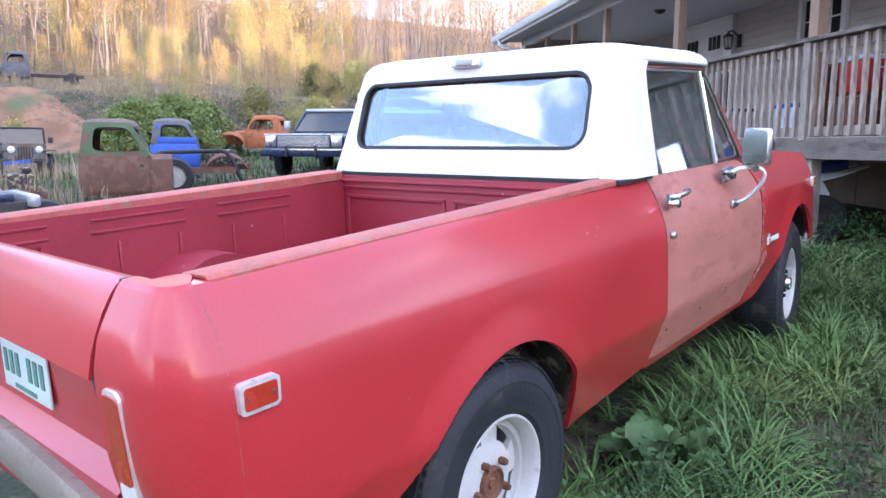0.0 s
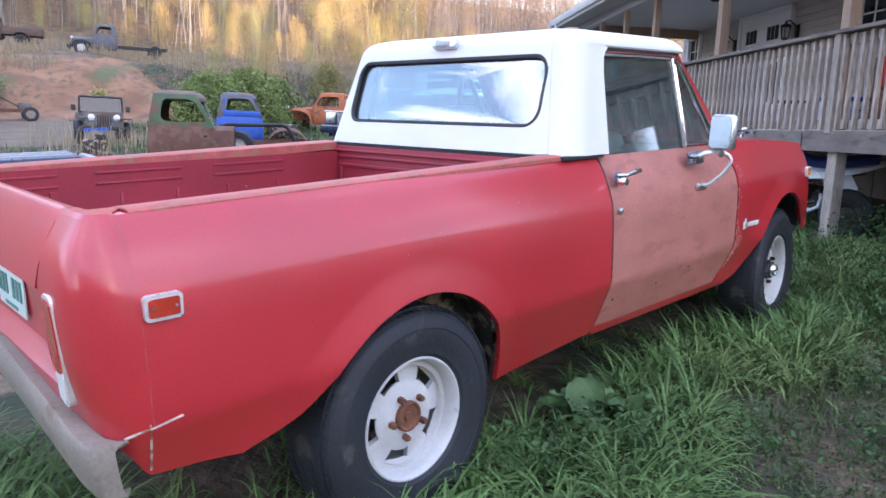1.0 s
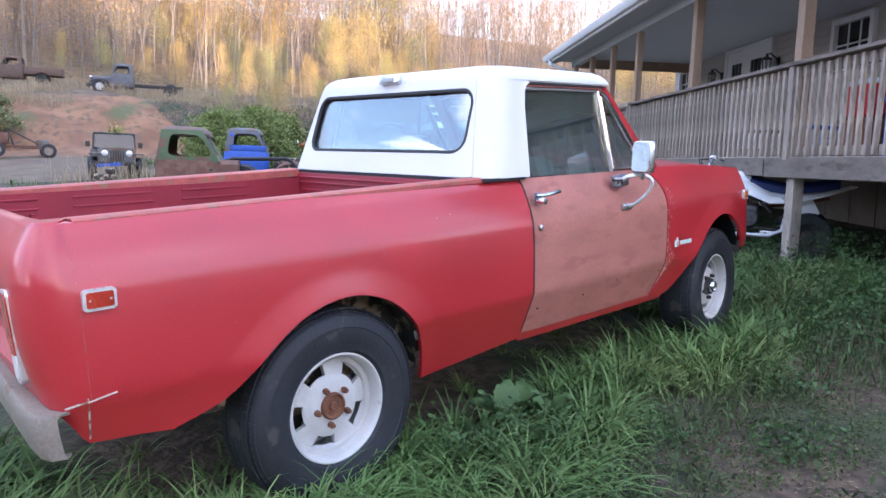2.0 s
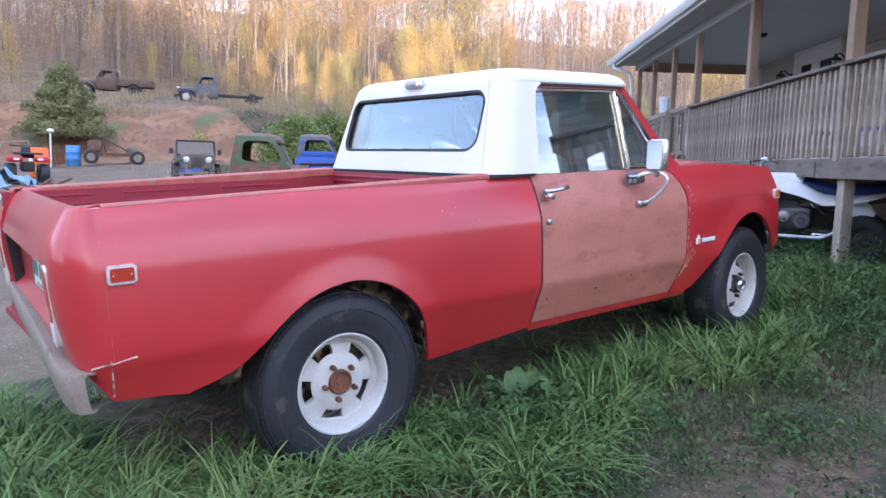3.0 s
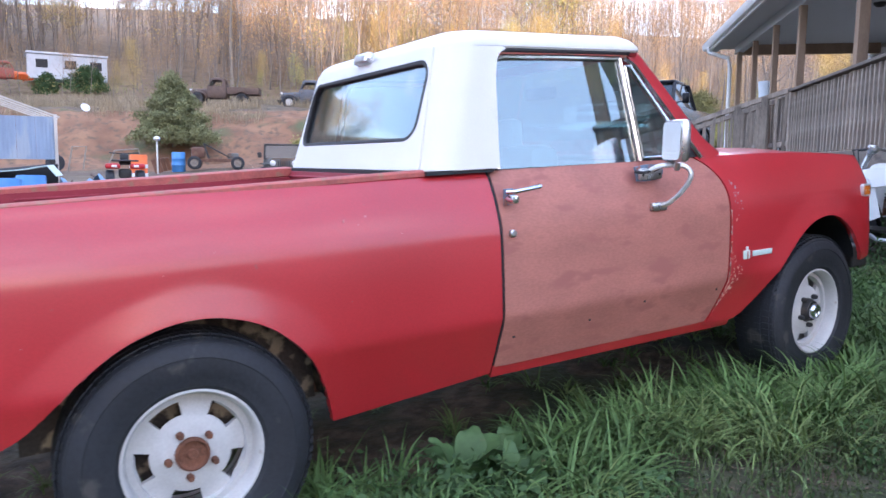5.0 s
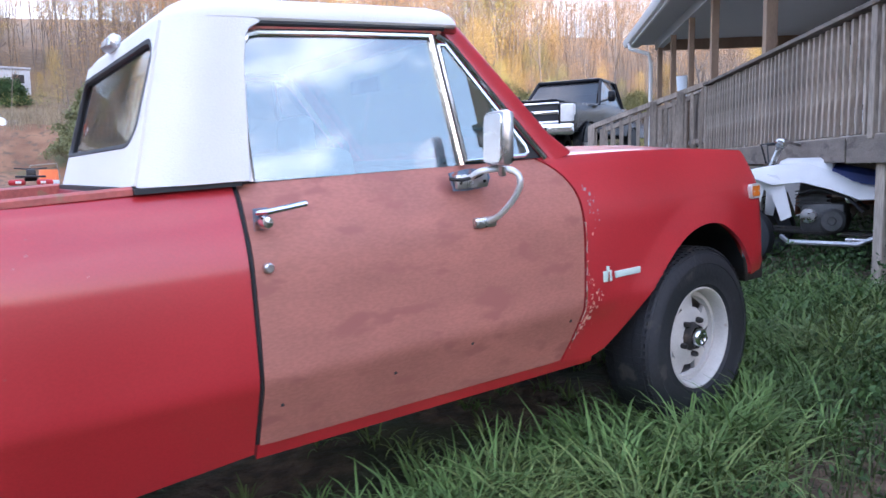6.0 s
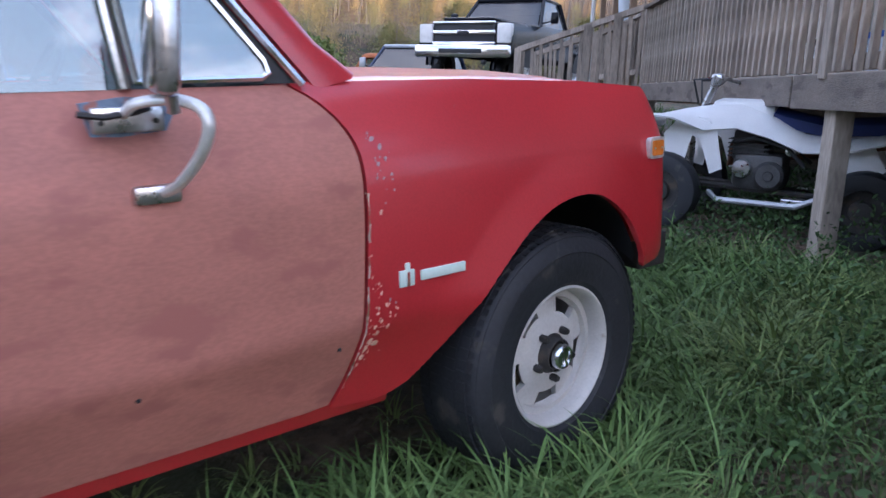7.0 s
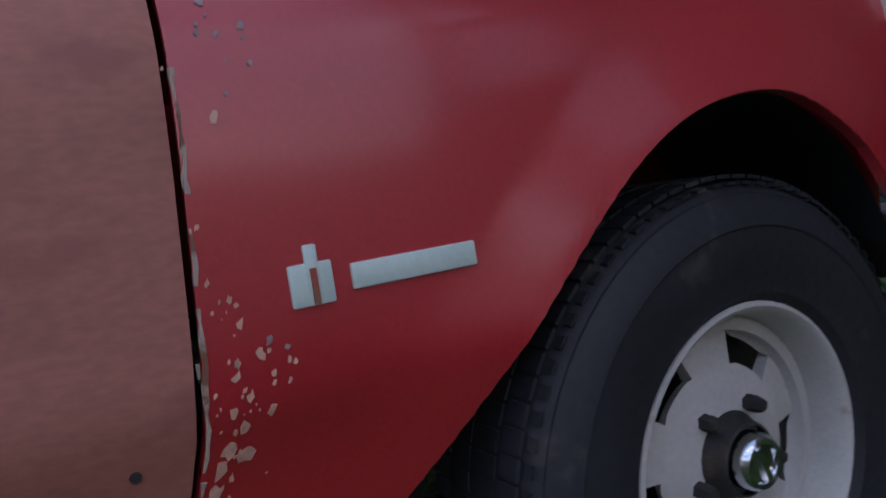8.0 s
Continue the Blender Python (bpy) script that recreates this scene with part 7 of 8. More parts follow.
def scatter_leaves(centres, per, spread_, size, rng, drop=0.0, fine=False):
    """Small leaves gathered round points, as arrays of vertices and faces; fine: three-cornered ones for far crowns."""
    n = len(centres) * per
    c = np.repeat(np.asarray(centres, float), per, axis=0) + rng.normal(0, 1, (n, 3)) * spread_
    c[:, 2] -= drop * rng.random(n)
    a = rng.normal(0, 1, (n, 3))
    a /= np.linalg.norm(a, axis=1)[:, None]
    b = np.cross(a, rng.normal(0, 1, (n, 3)))
    b /= np.linalg.norm(b, axis=1)[:, None]
    s = size * rng.uniform(0.6, 1.4, (n, 1))
    if fine:
        return np.stack([c - a * s, c + b * s * 0.9, c + a * s], axis=1).reshape(-1, 3), np.arange(n * 3).reshape(-1, 3)
    v = np.stack([c - a * s, c + b * s * 0.45, c + a * s, c - b * s * 0.45], axis=1).reshape(-1, 3)
    return v, np.arange(n * 4).reshape(-1, 4)


def array_part(name, v, f, mat, parent=None, label="", m=None, smooth=True):
    me = bpy.data.meshes.new(name)
    me.from_pydata(v.tolist(), [], f.tolist())
    me.materials.append(mat)
    if smooth:
        me.shade_smooth()
    ob = new(name, me)
    if parent:
        ob.parent = parent
    if m is not None:
        ob.matrix_basis = m
    if label:
        ob["label"] = label
    return ob


def make_tree(seed, height, wood, leaf, per, label, clump=0.5, first=0.30, leaf_size=0.10):
    rng = np.random.default_rng(seed)
    random.seed(seed)
    t = thing("tree", Matrix(), label, "tree", group="trees of the woods")
    mb = MB()
    pts, p, d = [], Vector((0, 0, -0.3)), Vector((random.uniform(-0.05, 0.05), random.uniform(-0.05, 0.05), 1))
    n = 10
    for i in range(n + 1):
        pts.append(p.copy())
        d = (d + Vector((random.uniform(-0.08, 0.08), random.uniform(-0.08, 0.08), 0.05))).normalized()
        p = p + d * (height + 0.3) / n
    r0 = height * 0.0046 + 0.02
    radii = [r0 * (1 - 0.9 * i / n) + 0.008 for i in range(n + 1)]
    radii[0] *= 1.4
    mb.tube(pts, radii, 7, caps=False)
    tips = []
    for i in range(26):
        f = first + (0.97 - first) * (i + random.random()) / 26
        k = min(n - 1, int(f * n))
        base = pts[k].lerp(pts[k + 1], f * n - k)
        a = random.uniform(0, 2 * math.pi)
        reach = height * random.uniform(0.15, 0.36) * (1.25 - f)
        way = Vector((math.cos(a), math.sin(a), random.uniform(0.5, 1.3))).normalized()
        mid = base + way * reach * 0.5
        tip = base + (way + Vector((0, 0, 0.35))).normalized() * reach
        rb = radii[k] * 0.38 + 0.006
        mb.tube([base, mid, tip], [rb, rb * 0.6, 0.006], 5, caps=False)
        tips += [mid, tip]
        for j in range(3):
            q = base.lerp(tip, random.uniform(0.4, 0.95))
            e = q + Vector((random.uniform(-1, 1), random.uniform(-1, 1), random.uniform(0.1, 1.1))).normalized() * reach * random.uniform(0.25, 0.55)
            mb.tube([q, e], [rb * 0.4, 0.004], 4, caps=False)
            tips.append(e)
    tips.append(pts[-1])
    part("trunk", mb, wood, t, smooth=60)
    if per:
        v, f = scatter_leaves([tuple(q) for q in tips], int(per * 1.25), clump, leaf_size * 0.85, rng, fine=True)
        array_part("crown", v, f, leaf, t)
    return t


KINDS = [
    make_tree(1, 15.0, bark, leaf_gold, 46, "tall thin tree with golden spring leaves", 0.75, 0.34, 0.085),
    make_tree(2, 17.0, bark, leaf_lime, 46, "tall tree with yellow-green spring leaves", 0.80, 0.34, 0.085),
    make_tree(3, 15.5, bark, leaf_bud, 26, "tall tree with sparse orange-brown buds", 0.75, 0.36, 0.07),
    make_tree(4, 16.5, bark, leaf_bud, 20, "nearly bare grey-brown tree", 0.7, 0.36, 0.06),
    make_tree(5, 12.0, bark, leaf_gold, 46, "bushy young tree in golden leaf", 0.7, 0.08, 0.085),
    make_tree(6, 17.5, birch_bark, leaf_lime, 20, "pale-barked tree with thin foliage", 0.5),
    make_tree(7, 13.0, bark, leaf_bud, 24, "slender tree with rust-coloured buds", 0.65, 0.34, 0.07),
    make_tree(8, 18.0, bark, leaf_dark, 44, "tall dark evergreen-looking tree", 0.6, 0.4),
]
random.seed(21)
placed = [False] * len(KINDS)
spots_taken = []
count = 0
while count < 290:
    if count < 60:
        q, y = random.uniform(55.5, 61), random.uniform(-10, 62)
        x = -(q - 0.30 * y) / 0.92
    elif count < 230:
        q, y = random.uniform(56, 84), random.uniform(-14, 75)
        x = -(q - 0.30 * y) / 0.92
    else:
        x, y = random.uniform(-42, 14), random.uniform(34, 62)
        if x < -18 and y < 30:
            continue
    if any((x - a) ** 2 + (y - b) ** 2 < 4.0 for a, b in spots_taken):
        continue
    if -78 < x < -64 and -7 < y < 9:
        continue
    spots_taken.append((x, y))
    az_ = math.degrees(math.atan2(y + 1, -(x - 3)))
    grove = noise.noise(Vector((x * 0.05, y * 0.05, 9))) + random.uniform(-0.35, 0.35)
    if az_ < 2:
        k = random.choice((7, 7, 3, 1))
    elif az_ < 14:
        k = random.choice((3, 3, 2, 3, 6, 0))
    elif 24 < az_ < 43:
        k = random.choice((0, 1, 4, 0, 1, 5, 2))
    elif 43 <= az_ < 57:
        k = random.choice((3, 2, 3, 6, 3, 3))
    else:
        k = 0 if grove > 0.25 else (2 if grove > 0.0 else random.choice((3, 6, 5, 1, 2)))
    s = random.uniform(0.9, 1.3)
    if count < 60:
        s = random.uniform(0.35, 0.62)
        k = random.choice((0, 1, 4, 4)) if 16 < az_ < 43 else random.choice((2, 3, 6, 4))
    m = Matrix.Translation((x, y, ground_z(x, y))) @ pose(0, 0, 0, random.uniform(-3, 3), random.uniform(-3, 3), random.uniform(0, 360)) @ Matrix.Scale(s, 4)
    if placed[k]:
        copy_thing(KINDS[k], m)
    else:
        KINDS[k].matrix_basis, placed[k] = m, True
    count += 1
for k, done in enumerate(placed):
    if not done:
        KINDS[k].matrix_basis = Matrix.Translation((-80, 10 + 3 * k, ground_z(-80, 10 + 3 * k)))

# deeper woods: many plain stems with thin foliage
rng = np.random.default_rng(4)
mb, tops, twigs = MB(), [], []
random.seed(8)
for i in range(1500):
    q, y = random.uniform(60, 112), random.uniform(-34, 112)
    x = -(q - 0.30 * y) / 0.92
    if -78 < x < -63 and -8 < y < 10:
        continue
    open_wood = 43 < math.degrees(math.atan2(y + 1, 3 - x)) < 57
    if open_wood and q > 72 and random.random() < 0.55:
        continue
    z, h = ground_z(x, y), random.uniform(13, 21) + 5 * noise.noise(Vector((x * 0.04, y * 0.04, 2)))
    lean = Vector((random.gauss(0, 1.3), random.gauss(0, 1.3), h))
    foot = Vector((x, y, z))
    mb.tube([(x, y, z - 0.3), foot + lean * 0.5 + Vector((random.uniform(-0.4, 0.4), 0, 0)), foot + lean], [random.uniform(0.03, 0.075), 0.035, 0.010], 5, caps=False)
    for j in range(9):
        b = foot + lean * random.uniform(0.12, 0.98)
        e = b + Vector((random.uniform(-1.9, 1.9), random.uniform(-1.9, 1.9), random.uniform(0.5, 2.2)))
        mb.tube([b, e], [0.028, 0.007], 3, caps=False)
        twigs.append(tuple(e))
        clump = noise.noise(Vector((e.x * 0.10, e.y * 0.16, e.z * 0.24))) + 0.5 * noise.noise(Vector((e.x * 0.3, e.y * 0.45, e.z * 0.5)))
        if (b.z - z) / h > random.uniform(0.1, 0.5) and clump > random.uniform(-0.35, 0.15) and not (open_wood and random.random() < 0.8):
            tops.append(tuple(e))
woods = part("far_woods", mb, bark, smooth=60)
tagged(woods, "dense bare woods covering the hillside", "woods", kind="stuff")


def tone(p):
    return noise.noise(Vector((p[0] * 0.05, p[1] * 0.08, p[2] * 0.10 + 4))) + 0.6 * noise.noise(Vector((p[0] * 0.2, p[1] * 0.3, p[2] * 0.2)))


for kind_, lo, hi, leaf, label in (("rusty_foliage", -9, 0.02, leaf_bud, "sparse rusty spring foliage of the far woods"), ("golden_foliage", 0.02, 0.30, leaf_gold, "golden spring foliage of the far woods"), ("lime_foliage", 0.30, 9, leaf_lime, "yellow-green spring foliage of the far woods")):
    v, f = scatter_leaves([p for p in tops if lo < tone(p) <= hi], 78, 1.15, 0.085, rng, fine=True)
    tagged(array_part(kind_, v, f, leaf), label, "foliage", kind="stuff")


def twig_haze(centres, per, spread_, length, width):
    """Fine upright twigs round the branch ends, each one thin three-cornered sliver."""
    n = len(centres) * per
    c = np.repeat(np.asarray(centres, float), per, axis=0) + rng.normal(0, 1, (n, 3)) * spread_
    d = rng.normal(0, 0.55, (n, 3)) + np.array([0, 0, 0.9])
    d *= (length * rng.uniform(0.4, 1.3, n) / np.linalg.norm(d, axis=1))[:, None]
    sd = np.cross(d, rng.normal(0, 1, (n, 3)))
    sd *= (width / np.linalg.norm(sd, axis=1))[:, None]
    return np.stack([c - sd, c + sd, c + d], axis=1).reshape(-1, 3), np.arange(n * 3).reshape(-1, 3)


twig_bark = material("twig_bark", (0.27, 0.205, 0.165), 0.95, vary=0.25, scale=0.3, grain=6, bump=0.0, second=((0.20, 0.17, 0.15), 0.15, 0.5), per_object=0.3)
v, f = twig_haze(twigs, 16, 0.9, 1.1, 0.014)
tagged(array_part("bare_twigs", v, f, twig_bark), "haze of fine bare twigs in the woods", "twigs", kind="stuff")
# brush along the edge of the woods
cs = []
random.seed(9)
for i in range(900):
    q, y = random.uniform(53.5, 60), random.uniform(-30, 70)
    x = -(q - 0.30 * y) / 0.92
    cs.append((x, y, ground_z(x, y) + random.uniform(0.1, 1.1)))
for i in range(500):
    x, y = random.uniform(-38, -23), random.uniform(15, 44)
    if -0.92 * x + 0.30 * y > 27:
        cs.append((x, y, ground_z(x, y) + random.uniform(0.05, 1.0)))
v, f = scatter_leaves(cs, 18, 0.5, 0.06, rng)
tagged(array_part("edge_brush", v, f, brush_leaf), "low yellow-green brush at the wood's edge", "brush", kind="stuff")


def bush(name, x, y, w, h, leaf, label, seed, n=260, per=26, size=0.09, cone=False):
    rng_ = np.random.default_rng(seed)
    random.seed(seed)
    b = thing(name, Matrix.Translation((x, y, ground_z(x, y) + (0.35 if name == "spruce" else 0.0))), label, "bush" if not cone else "tree")
    mb_ = MB()
    cs_ = []
    for i in range(n):
        a = random.uniform(0, 2 * math.pi)
        if cone:
            z = h * random.random() ** 1.25
            a = 2.4 * int(a * 9 / 6.283) + 0.45 * int(z / 0.3) + random.gauss(0, 0.10)
            z = 0.3 * int(z / 0.3) + random.gauss(0.12, 0.05)
            f_ = math.sqrt(random.uniform(0.08, 1.0))
            r = w / 2 * max(0.03, 1 - z / h) ** 0.75 * f_ * (1 + 0.25 * math.sin(2.7 * a + 1.3 * int(z / 0.3)))
            z += 0.30 * f_ * (0.4 + z / h)
        else:
            z = h * random.random() ** 0.7
            r = w / 2 * math.sqrt(max(0.05, 1 - (z / h) ** 2)) * random.uniform(0.3, 1.1) * (1 + 0.25 * math.sin(3 * a + seed))
        p = Vector((r * math.cos(a), r * math.sin(a), z + 0.05))
        cs_.append(tuple(p))
        if i % 4 == 0:
            root = Vector((0, 0, max(0.0, z - r * 0.5))) if cone else Vector((0.15 * r * math.cos(a), 0.15 * r * math.sin(a), 0))
            mb_.tube([root, root.lerp(p, 0.5) + Vector((0, 0, 0.05)), p], [0.03, 0.02, 0.005], 4, caps=False)
    mb_.tube([(0, 0, -0.2), (0.02, 0, h * 0.5), (0, 0.03, h * 0.95)] if cone else [(0, 0, -0.2), (0, 0, 0.6)], [0.10, 0.06, 0.01] if cone else [0.06, 0.03], 6, caps=False)
    part("stem", mb_, bark, b)
    v_, f_ = scatter_leaves(cs_, int(per * 1.3), 0.16 if not cone else 0.13, size * (1.0 if not cone else 1.15), rng_, fine=True)
    array_part("foliage", v_, f_, leaf, b)
    return b


bush("spruce", -36.6, 6.6, 3.9, 2.9, needle, "dark green young conifer on the clay bank", 3, 620, 70, 0.055, True)
bush("shrub", -22.3, 11.6, 3.0, 1.9, leaf_green, "dense bright green shrub behind old trucks", 5, 420, 60, 0.055)
bush("shrub", -22.6, 13.2, 2.6, 2.0, leaf_green, "green shrub behind old trucks", 6, 420, 60, 0.055)
bush("shrub", -24.0, 15.0, 3.0, 1.8, leaf_green, "green shrub below the woods", 7, 200, 30, 0.10)
bush("shrub", -33.2, 12.0, 0.8, 0.9, leaf_lime, "small yellow-green shrub on the bank", 8, 50, 30, 0.06)
bush("evergreen", -66.5, 5.2, 2.8, 1.9, leaf_dark, "dark evergreen shrub in front of the mobile home", 31, 200, 40, 0.10)
bush("evergreen", -66.5, 2.2, 1.6, 1.3, leaf_dark, "low dark shrub in front of the mobile home", 32, 110, 40, 0.10)
random.seed(14)
for x, y, s in ((-27.0, 16.2, 0.50), (-30.0, 19.0, 0.55), (-28.5, 23.5, 0.5), (-33.0, 17.5, 0.5)):
    copy_thing(KINDS[1 if s < 0.52 else 4], Matrix.Translation((x, y, ground_z(x, y))) @ pose(0, 0, 0, 0, 0, 40 * x) @ Matrix.Scale(s, 4))
for i in range(44):
    x, y = random.uniform(-44, -22), random.uniform(18, 46)
    if -0.92 * x + 0.30 * y < 31 or (x + 43.3) ** 2 + (y - 16.2) ** 2 < 40:
        continue
    k = random.choice((0, 1, 1, 4, 2, 6)) if math.atan2(y + 1, 3 - x) < 0.75 else random.choice((3, 6, 2, 1))
    copy_thing(KINDS[k], Matrix.Translation((x, y, ground_z(x, y))) @ pose(0, 0, 0, 0, 0, random.uniform(0, 360)) @ Matrix.Scale(random.uniform(0.38, 0.7), 4))
for i in range(12):
    x, y = random.uniform(-36, -26), random.uniform(22, 42)
    bush("shrub", x, y, random.uniform(1.8, 3.4), random.uniform(1.2, 2.6), random.choice((leaf_lime, brush_leaf, brush_leaf)), "loose shrub growing below the woods", 60 + i, 150, 44, 0.055)

# ---- unseen ridge behind the camera, added to block the low sun and shade the yard ----
ridge_mat = material("ridge_mat", (0.12, 0.105, 0.065), 0.95, vary=0.4, scale=0.15, grain=1.5, bump=0.5)
rows = []
for j, (off, hgt) in enumerate(((0, 0.0), (10, 0.45), (22, 0.8), (34, 1.0), (60, 0.7), (110, 0.0))):
    row = []
    for i in range(121):
        a = radians(20 + 150 * i / 120)
        r = 85 + off
        crest = 18.6 + 1.6 * noise.noise(Vector((i * 0.13, 2, 0))) + 1.2 * noise.noise(Vector((i * 0.7, 5, j)))
        # crest raised on this stretch to keep sun off the left woods
        crest += 14.0 * max(0.0, min(1.0, (math.degrees(a) - 98) / 9))
        row.append((r * math.sin(a), r * math.cos(a), -6 + (crest + 6) * hgt))
    rows.append(row)
ridge = part("backdrop_ridge", MB().grid(rows), ridge_mat, smooth=60)
tagged(ridge, "unseen dark ridge added to shade the yard", "ridge", kind="structure")


# ---- grass and weeds round the truck ----
def blades(name, xy, height, width, mat, label, seed, lean=0.55):
    """Bent grass blades, each a strip of three faces that narrows to a point."""
    rng_ = np.random.default_rng(seed)
    n = len(xy)
    base = np.array([(x, y, ground_z(x, y) - 0.01) for x, y in xy])
    a = rng_.uniform(0, 2 * np.pi, n)
    h = np.asarray(height) * rng_.uniform(0.55, 1.2, n)
    out = np.stack([np.cos(a), np.sin(a), np.zeros(n)], 1)
    sd = np.stack([-np.sin(a), np.cos(a), np.zeros(n)], 1)
    bend = (rng_.uniform(0.1, 1.0, n) * lean)[:, None]
    w = (width * rng_.uniform(0.6, 1.3, n))[:, None]
    up = np.array([0, 0, 1.0])
    hh = h[:, None]
    p0 = base
    p1 = base + up * hh * 0.45 + out * hh * bend * 0.25
    p2 = base + up * hh * 0.80 + out * hh * bend * 0.75
    p3 = base + up * hh * (0.98 - 0.35 * bend) + out * hh * bend * 1.45
    v = np.stack([p0 - sd * w, p0 + sd * w, p1 - sd * w * 0.9, p1 + sd * w * 0.9, p2 - sd * w * 0.6, p2 + sd * w * 0.6, p3], 1).reshape(-1, 3)
    k = (np.arange(n) * 7)[:, None]
    faces = np.concatenate([k + np.array([[0, 1, 3, 2]]), k + np.array([[2, 3, 5, 4]])]).tolist() + (k + np.array([[4, 5, 6]])).tolist()
    me = bpy.data.meshes.new(name)
    me.from_pydata(v.tolist(), [], faces)
    me.materials.append(mat)
    me.shade_smooth()
    return tagged(new(name, me), label, "grass", kind="stuff")


grass_leaf = leaf_material("grass_leaf", (0.088, 0.148, 0.044), 0.75)
grass_pale = leaf_material("grass_pale", (0.128, 0.176, 0.057), 0.75)
grass_deep = leaf_material("grass_deep", (0.068, 0.096, 0.034), 0.75)
thatch = leaf_material("thatch", (0.16, 0.115, 0.075))
weed_leaf = leaf_material("weed_leaf", (0.052, 0.100, 0.032), 0.75)
lawn_leaf = leaf_material("lawn_leaf", (0.100, 0.142, 0.048), 0.75)
dock_leaf = material("dock_leaf", (0.075, 0.135, 0.045), 0.6, spec=0.3, vary=0.25, scale=9, grain=40, bump=0.15, second=((0.16, 0.13, 0.05), 12, 0.66), per_object=0.2)


def house_v(x, y):
    return -((x - HOUSE_P.x) * HOUSE_N.x + (y - HOUSE_P.y) * HOUSE_N.y)


def tussock_grass(name, roots, mat, label, seed, width=0.0042):
    """Arching blades thrown outward from tussocks: roots are (x, y, way, length) rows; each blade is a strip of four faces."""
    rng_ = np.random.default_rng(seed)
    r_ = np.asarray(roots)
    n = len(r_)
    base = np.array([(x, y, ground_z(x, y) - 0.01) for x, y in r_[:, :2]])
    a, L = r_[:, 2], r_[:, 3]
    out = np.stack([np.cos(a), np.sin(a), np.zeros(n)], 1)
    twist = a + np.pi / 2 + rng_.normal(0, 0.5, n)
    sd = np.stack([np.cos(twist), np.sin(twist), np.zeros(n)], 1)
    lift = rng_.uniform(0.75, 1.35, n)
    droop = rng_.uniform(0.7, 2.1, n)
    w = (width * rng_.uniform(0.6, 1.35, n))[:, None]
    rows_, p = [], base
    for k, (step, wide) in enumerate(((0.0, 0.8), (0.3, 1.0), (0.28, 0.9), (0.24, 0.62), (0.18, 0.0))):
        t_ = lift - droop * (k / 4) ** 1.3
        p = p + (out * np.cos(t_)[:, None] + np.array([0, 0, 1.0]) * np.sin(t_)[:, None]) * (L * step)[:, None]
        p[:, 2] = np.maximum(p[:, 2], base[:, 2] + 0.012)
        rows_ += [p - sd * w * wide, p + sd * w * wide] if k < 4 else [p]
    v = np.stack(rows_, 1).reshape(-1, 3)
    k = (np.arange(n) * 9)[:, None]
    faces = []
    for q in ([0, 1, 3, 2], [2, 3, 5, 4], [4, 5, 7, 6], [6, 7, 8]):
        faces += (k + np.array([q])).tolist()
    me = bpy.data.meshes.new(name)
    me.from_pydata(v.tolist(), [], faces)
    me.materials.append(mat)
    me.shade_smooth()
    return tagged(new(name, me), label, "grass", kind="stuff")


random.seed(31)
tufts, tufts_pale, low, low_h = [], [], [], []
wheels_at = [(0.80, 0.0), (0.80, 2.98)]
for i in range(3900):
    x, y = random.uniform(-0.9, 1.85), random.uniform(-1.75, 5.2)
    under = x < 0.72 and -0.80 < y < 3.3
    if under and random.random() < 0.93:
        continue
    thick_ = 0.5 + 0.5 * noise.noise(Vector((x * 1.1, y * 1.1, 3)))
    edge_ = max(0.0, min(1.0, (1.46 - x - 0.34 * noise.noise(Vector((0, y * 0.9, 2)))) / 0.35))
    if random.random() > edge_ * (0.30 + 0.8 * thick_):
        continue
    if any(math.hypot(x - a, (y - b) * 0.8) < 0.17 for a, b in wheels_at):
        continue
    if 0.50 < x < 1.12 and 0.70 < y < 1.24:
        continue
    size_ = random.uniform(0.20, 0.40) * (0.72 + 0.45 * thick_) * (0.5 if under else 1.0)
    sway = random.uniform(0, 6.283)
    pick = tufts if noise.noise(Vector((x * 1.7, y * 1.7, 20))) < 0.12 else tufts_pale
    for j in range(random.randint(16, 40)):
        r, a = abs(random.gauss(0, 0.045)), random.uniform(0, 6.283)
        way = a + random.gauss(0, 0.6) if random.random() < 0.65 else sway + random.gauss(0, 0.5)
        pick.append((x + r * math.cos(a), y + r * math.sin(a), way, size_ * random.uniform(0.55, 1.15)))
tussock_grass("tall_grass", tufts, grass_leaf, "long arching green grass tufts along the truck", 1)
tussock_grass("pale_grass", tufts_pale, grass_pale, "lighter yellow-green grass tufts along the truck", 6, 0.0036)
for i in range(72000):
    x, y = random.uniform(0.75, 5.5), random.uniform(-2.2, 6.6)
    v_ = house_v(x, y)
    if v_ > 0.3:
        continue
    bare = noise.noise(Vector((x * 0.8, y * 0.6, 12))) + 0.5 * noise.noise(Vector((x * 2.5, y * 2.5, 1)))
    track = math.exp(-((x - 1.95 - 0.12 * y) / 0.42) ** 2)
    if random.random() < 0.30 + 0.75 * track + 0.9 * max(0, bare):
        continue
    low.append((x, y))
    low_h.append(random.uniform(0.035, 0.09) * (1.0 + 0.9 * max(0.0, min(1.0, (v_ + 3.2) / 2))))
blades("short_grass", low, low_h, 0.0034, grass_deep, "short patchy grass on trodden soil", 2, 0.8)
yard_xy, yard_h = [], []
for i in range(15000):
    x, y = random.uniform(-30, -5), random.uniform(3.5, 20)
    if grassy(x, y) < 0.5 or noise.noise(Vector((x * 0.5, y * 0.5, 7))) < -0.25:
        continue
    yard_xy.append((x, y))
    yard_h.append(random.uniform(0.12, 0.32))
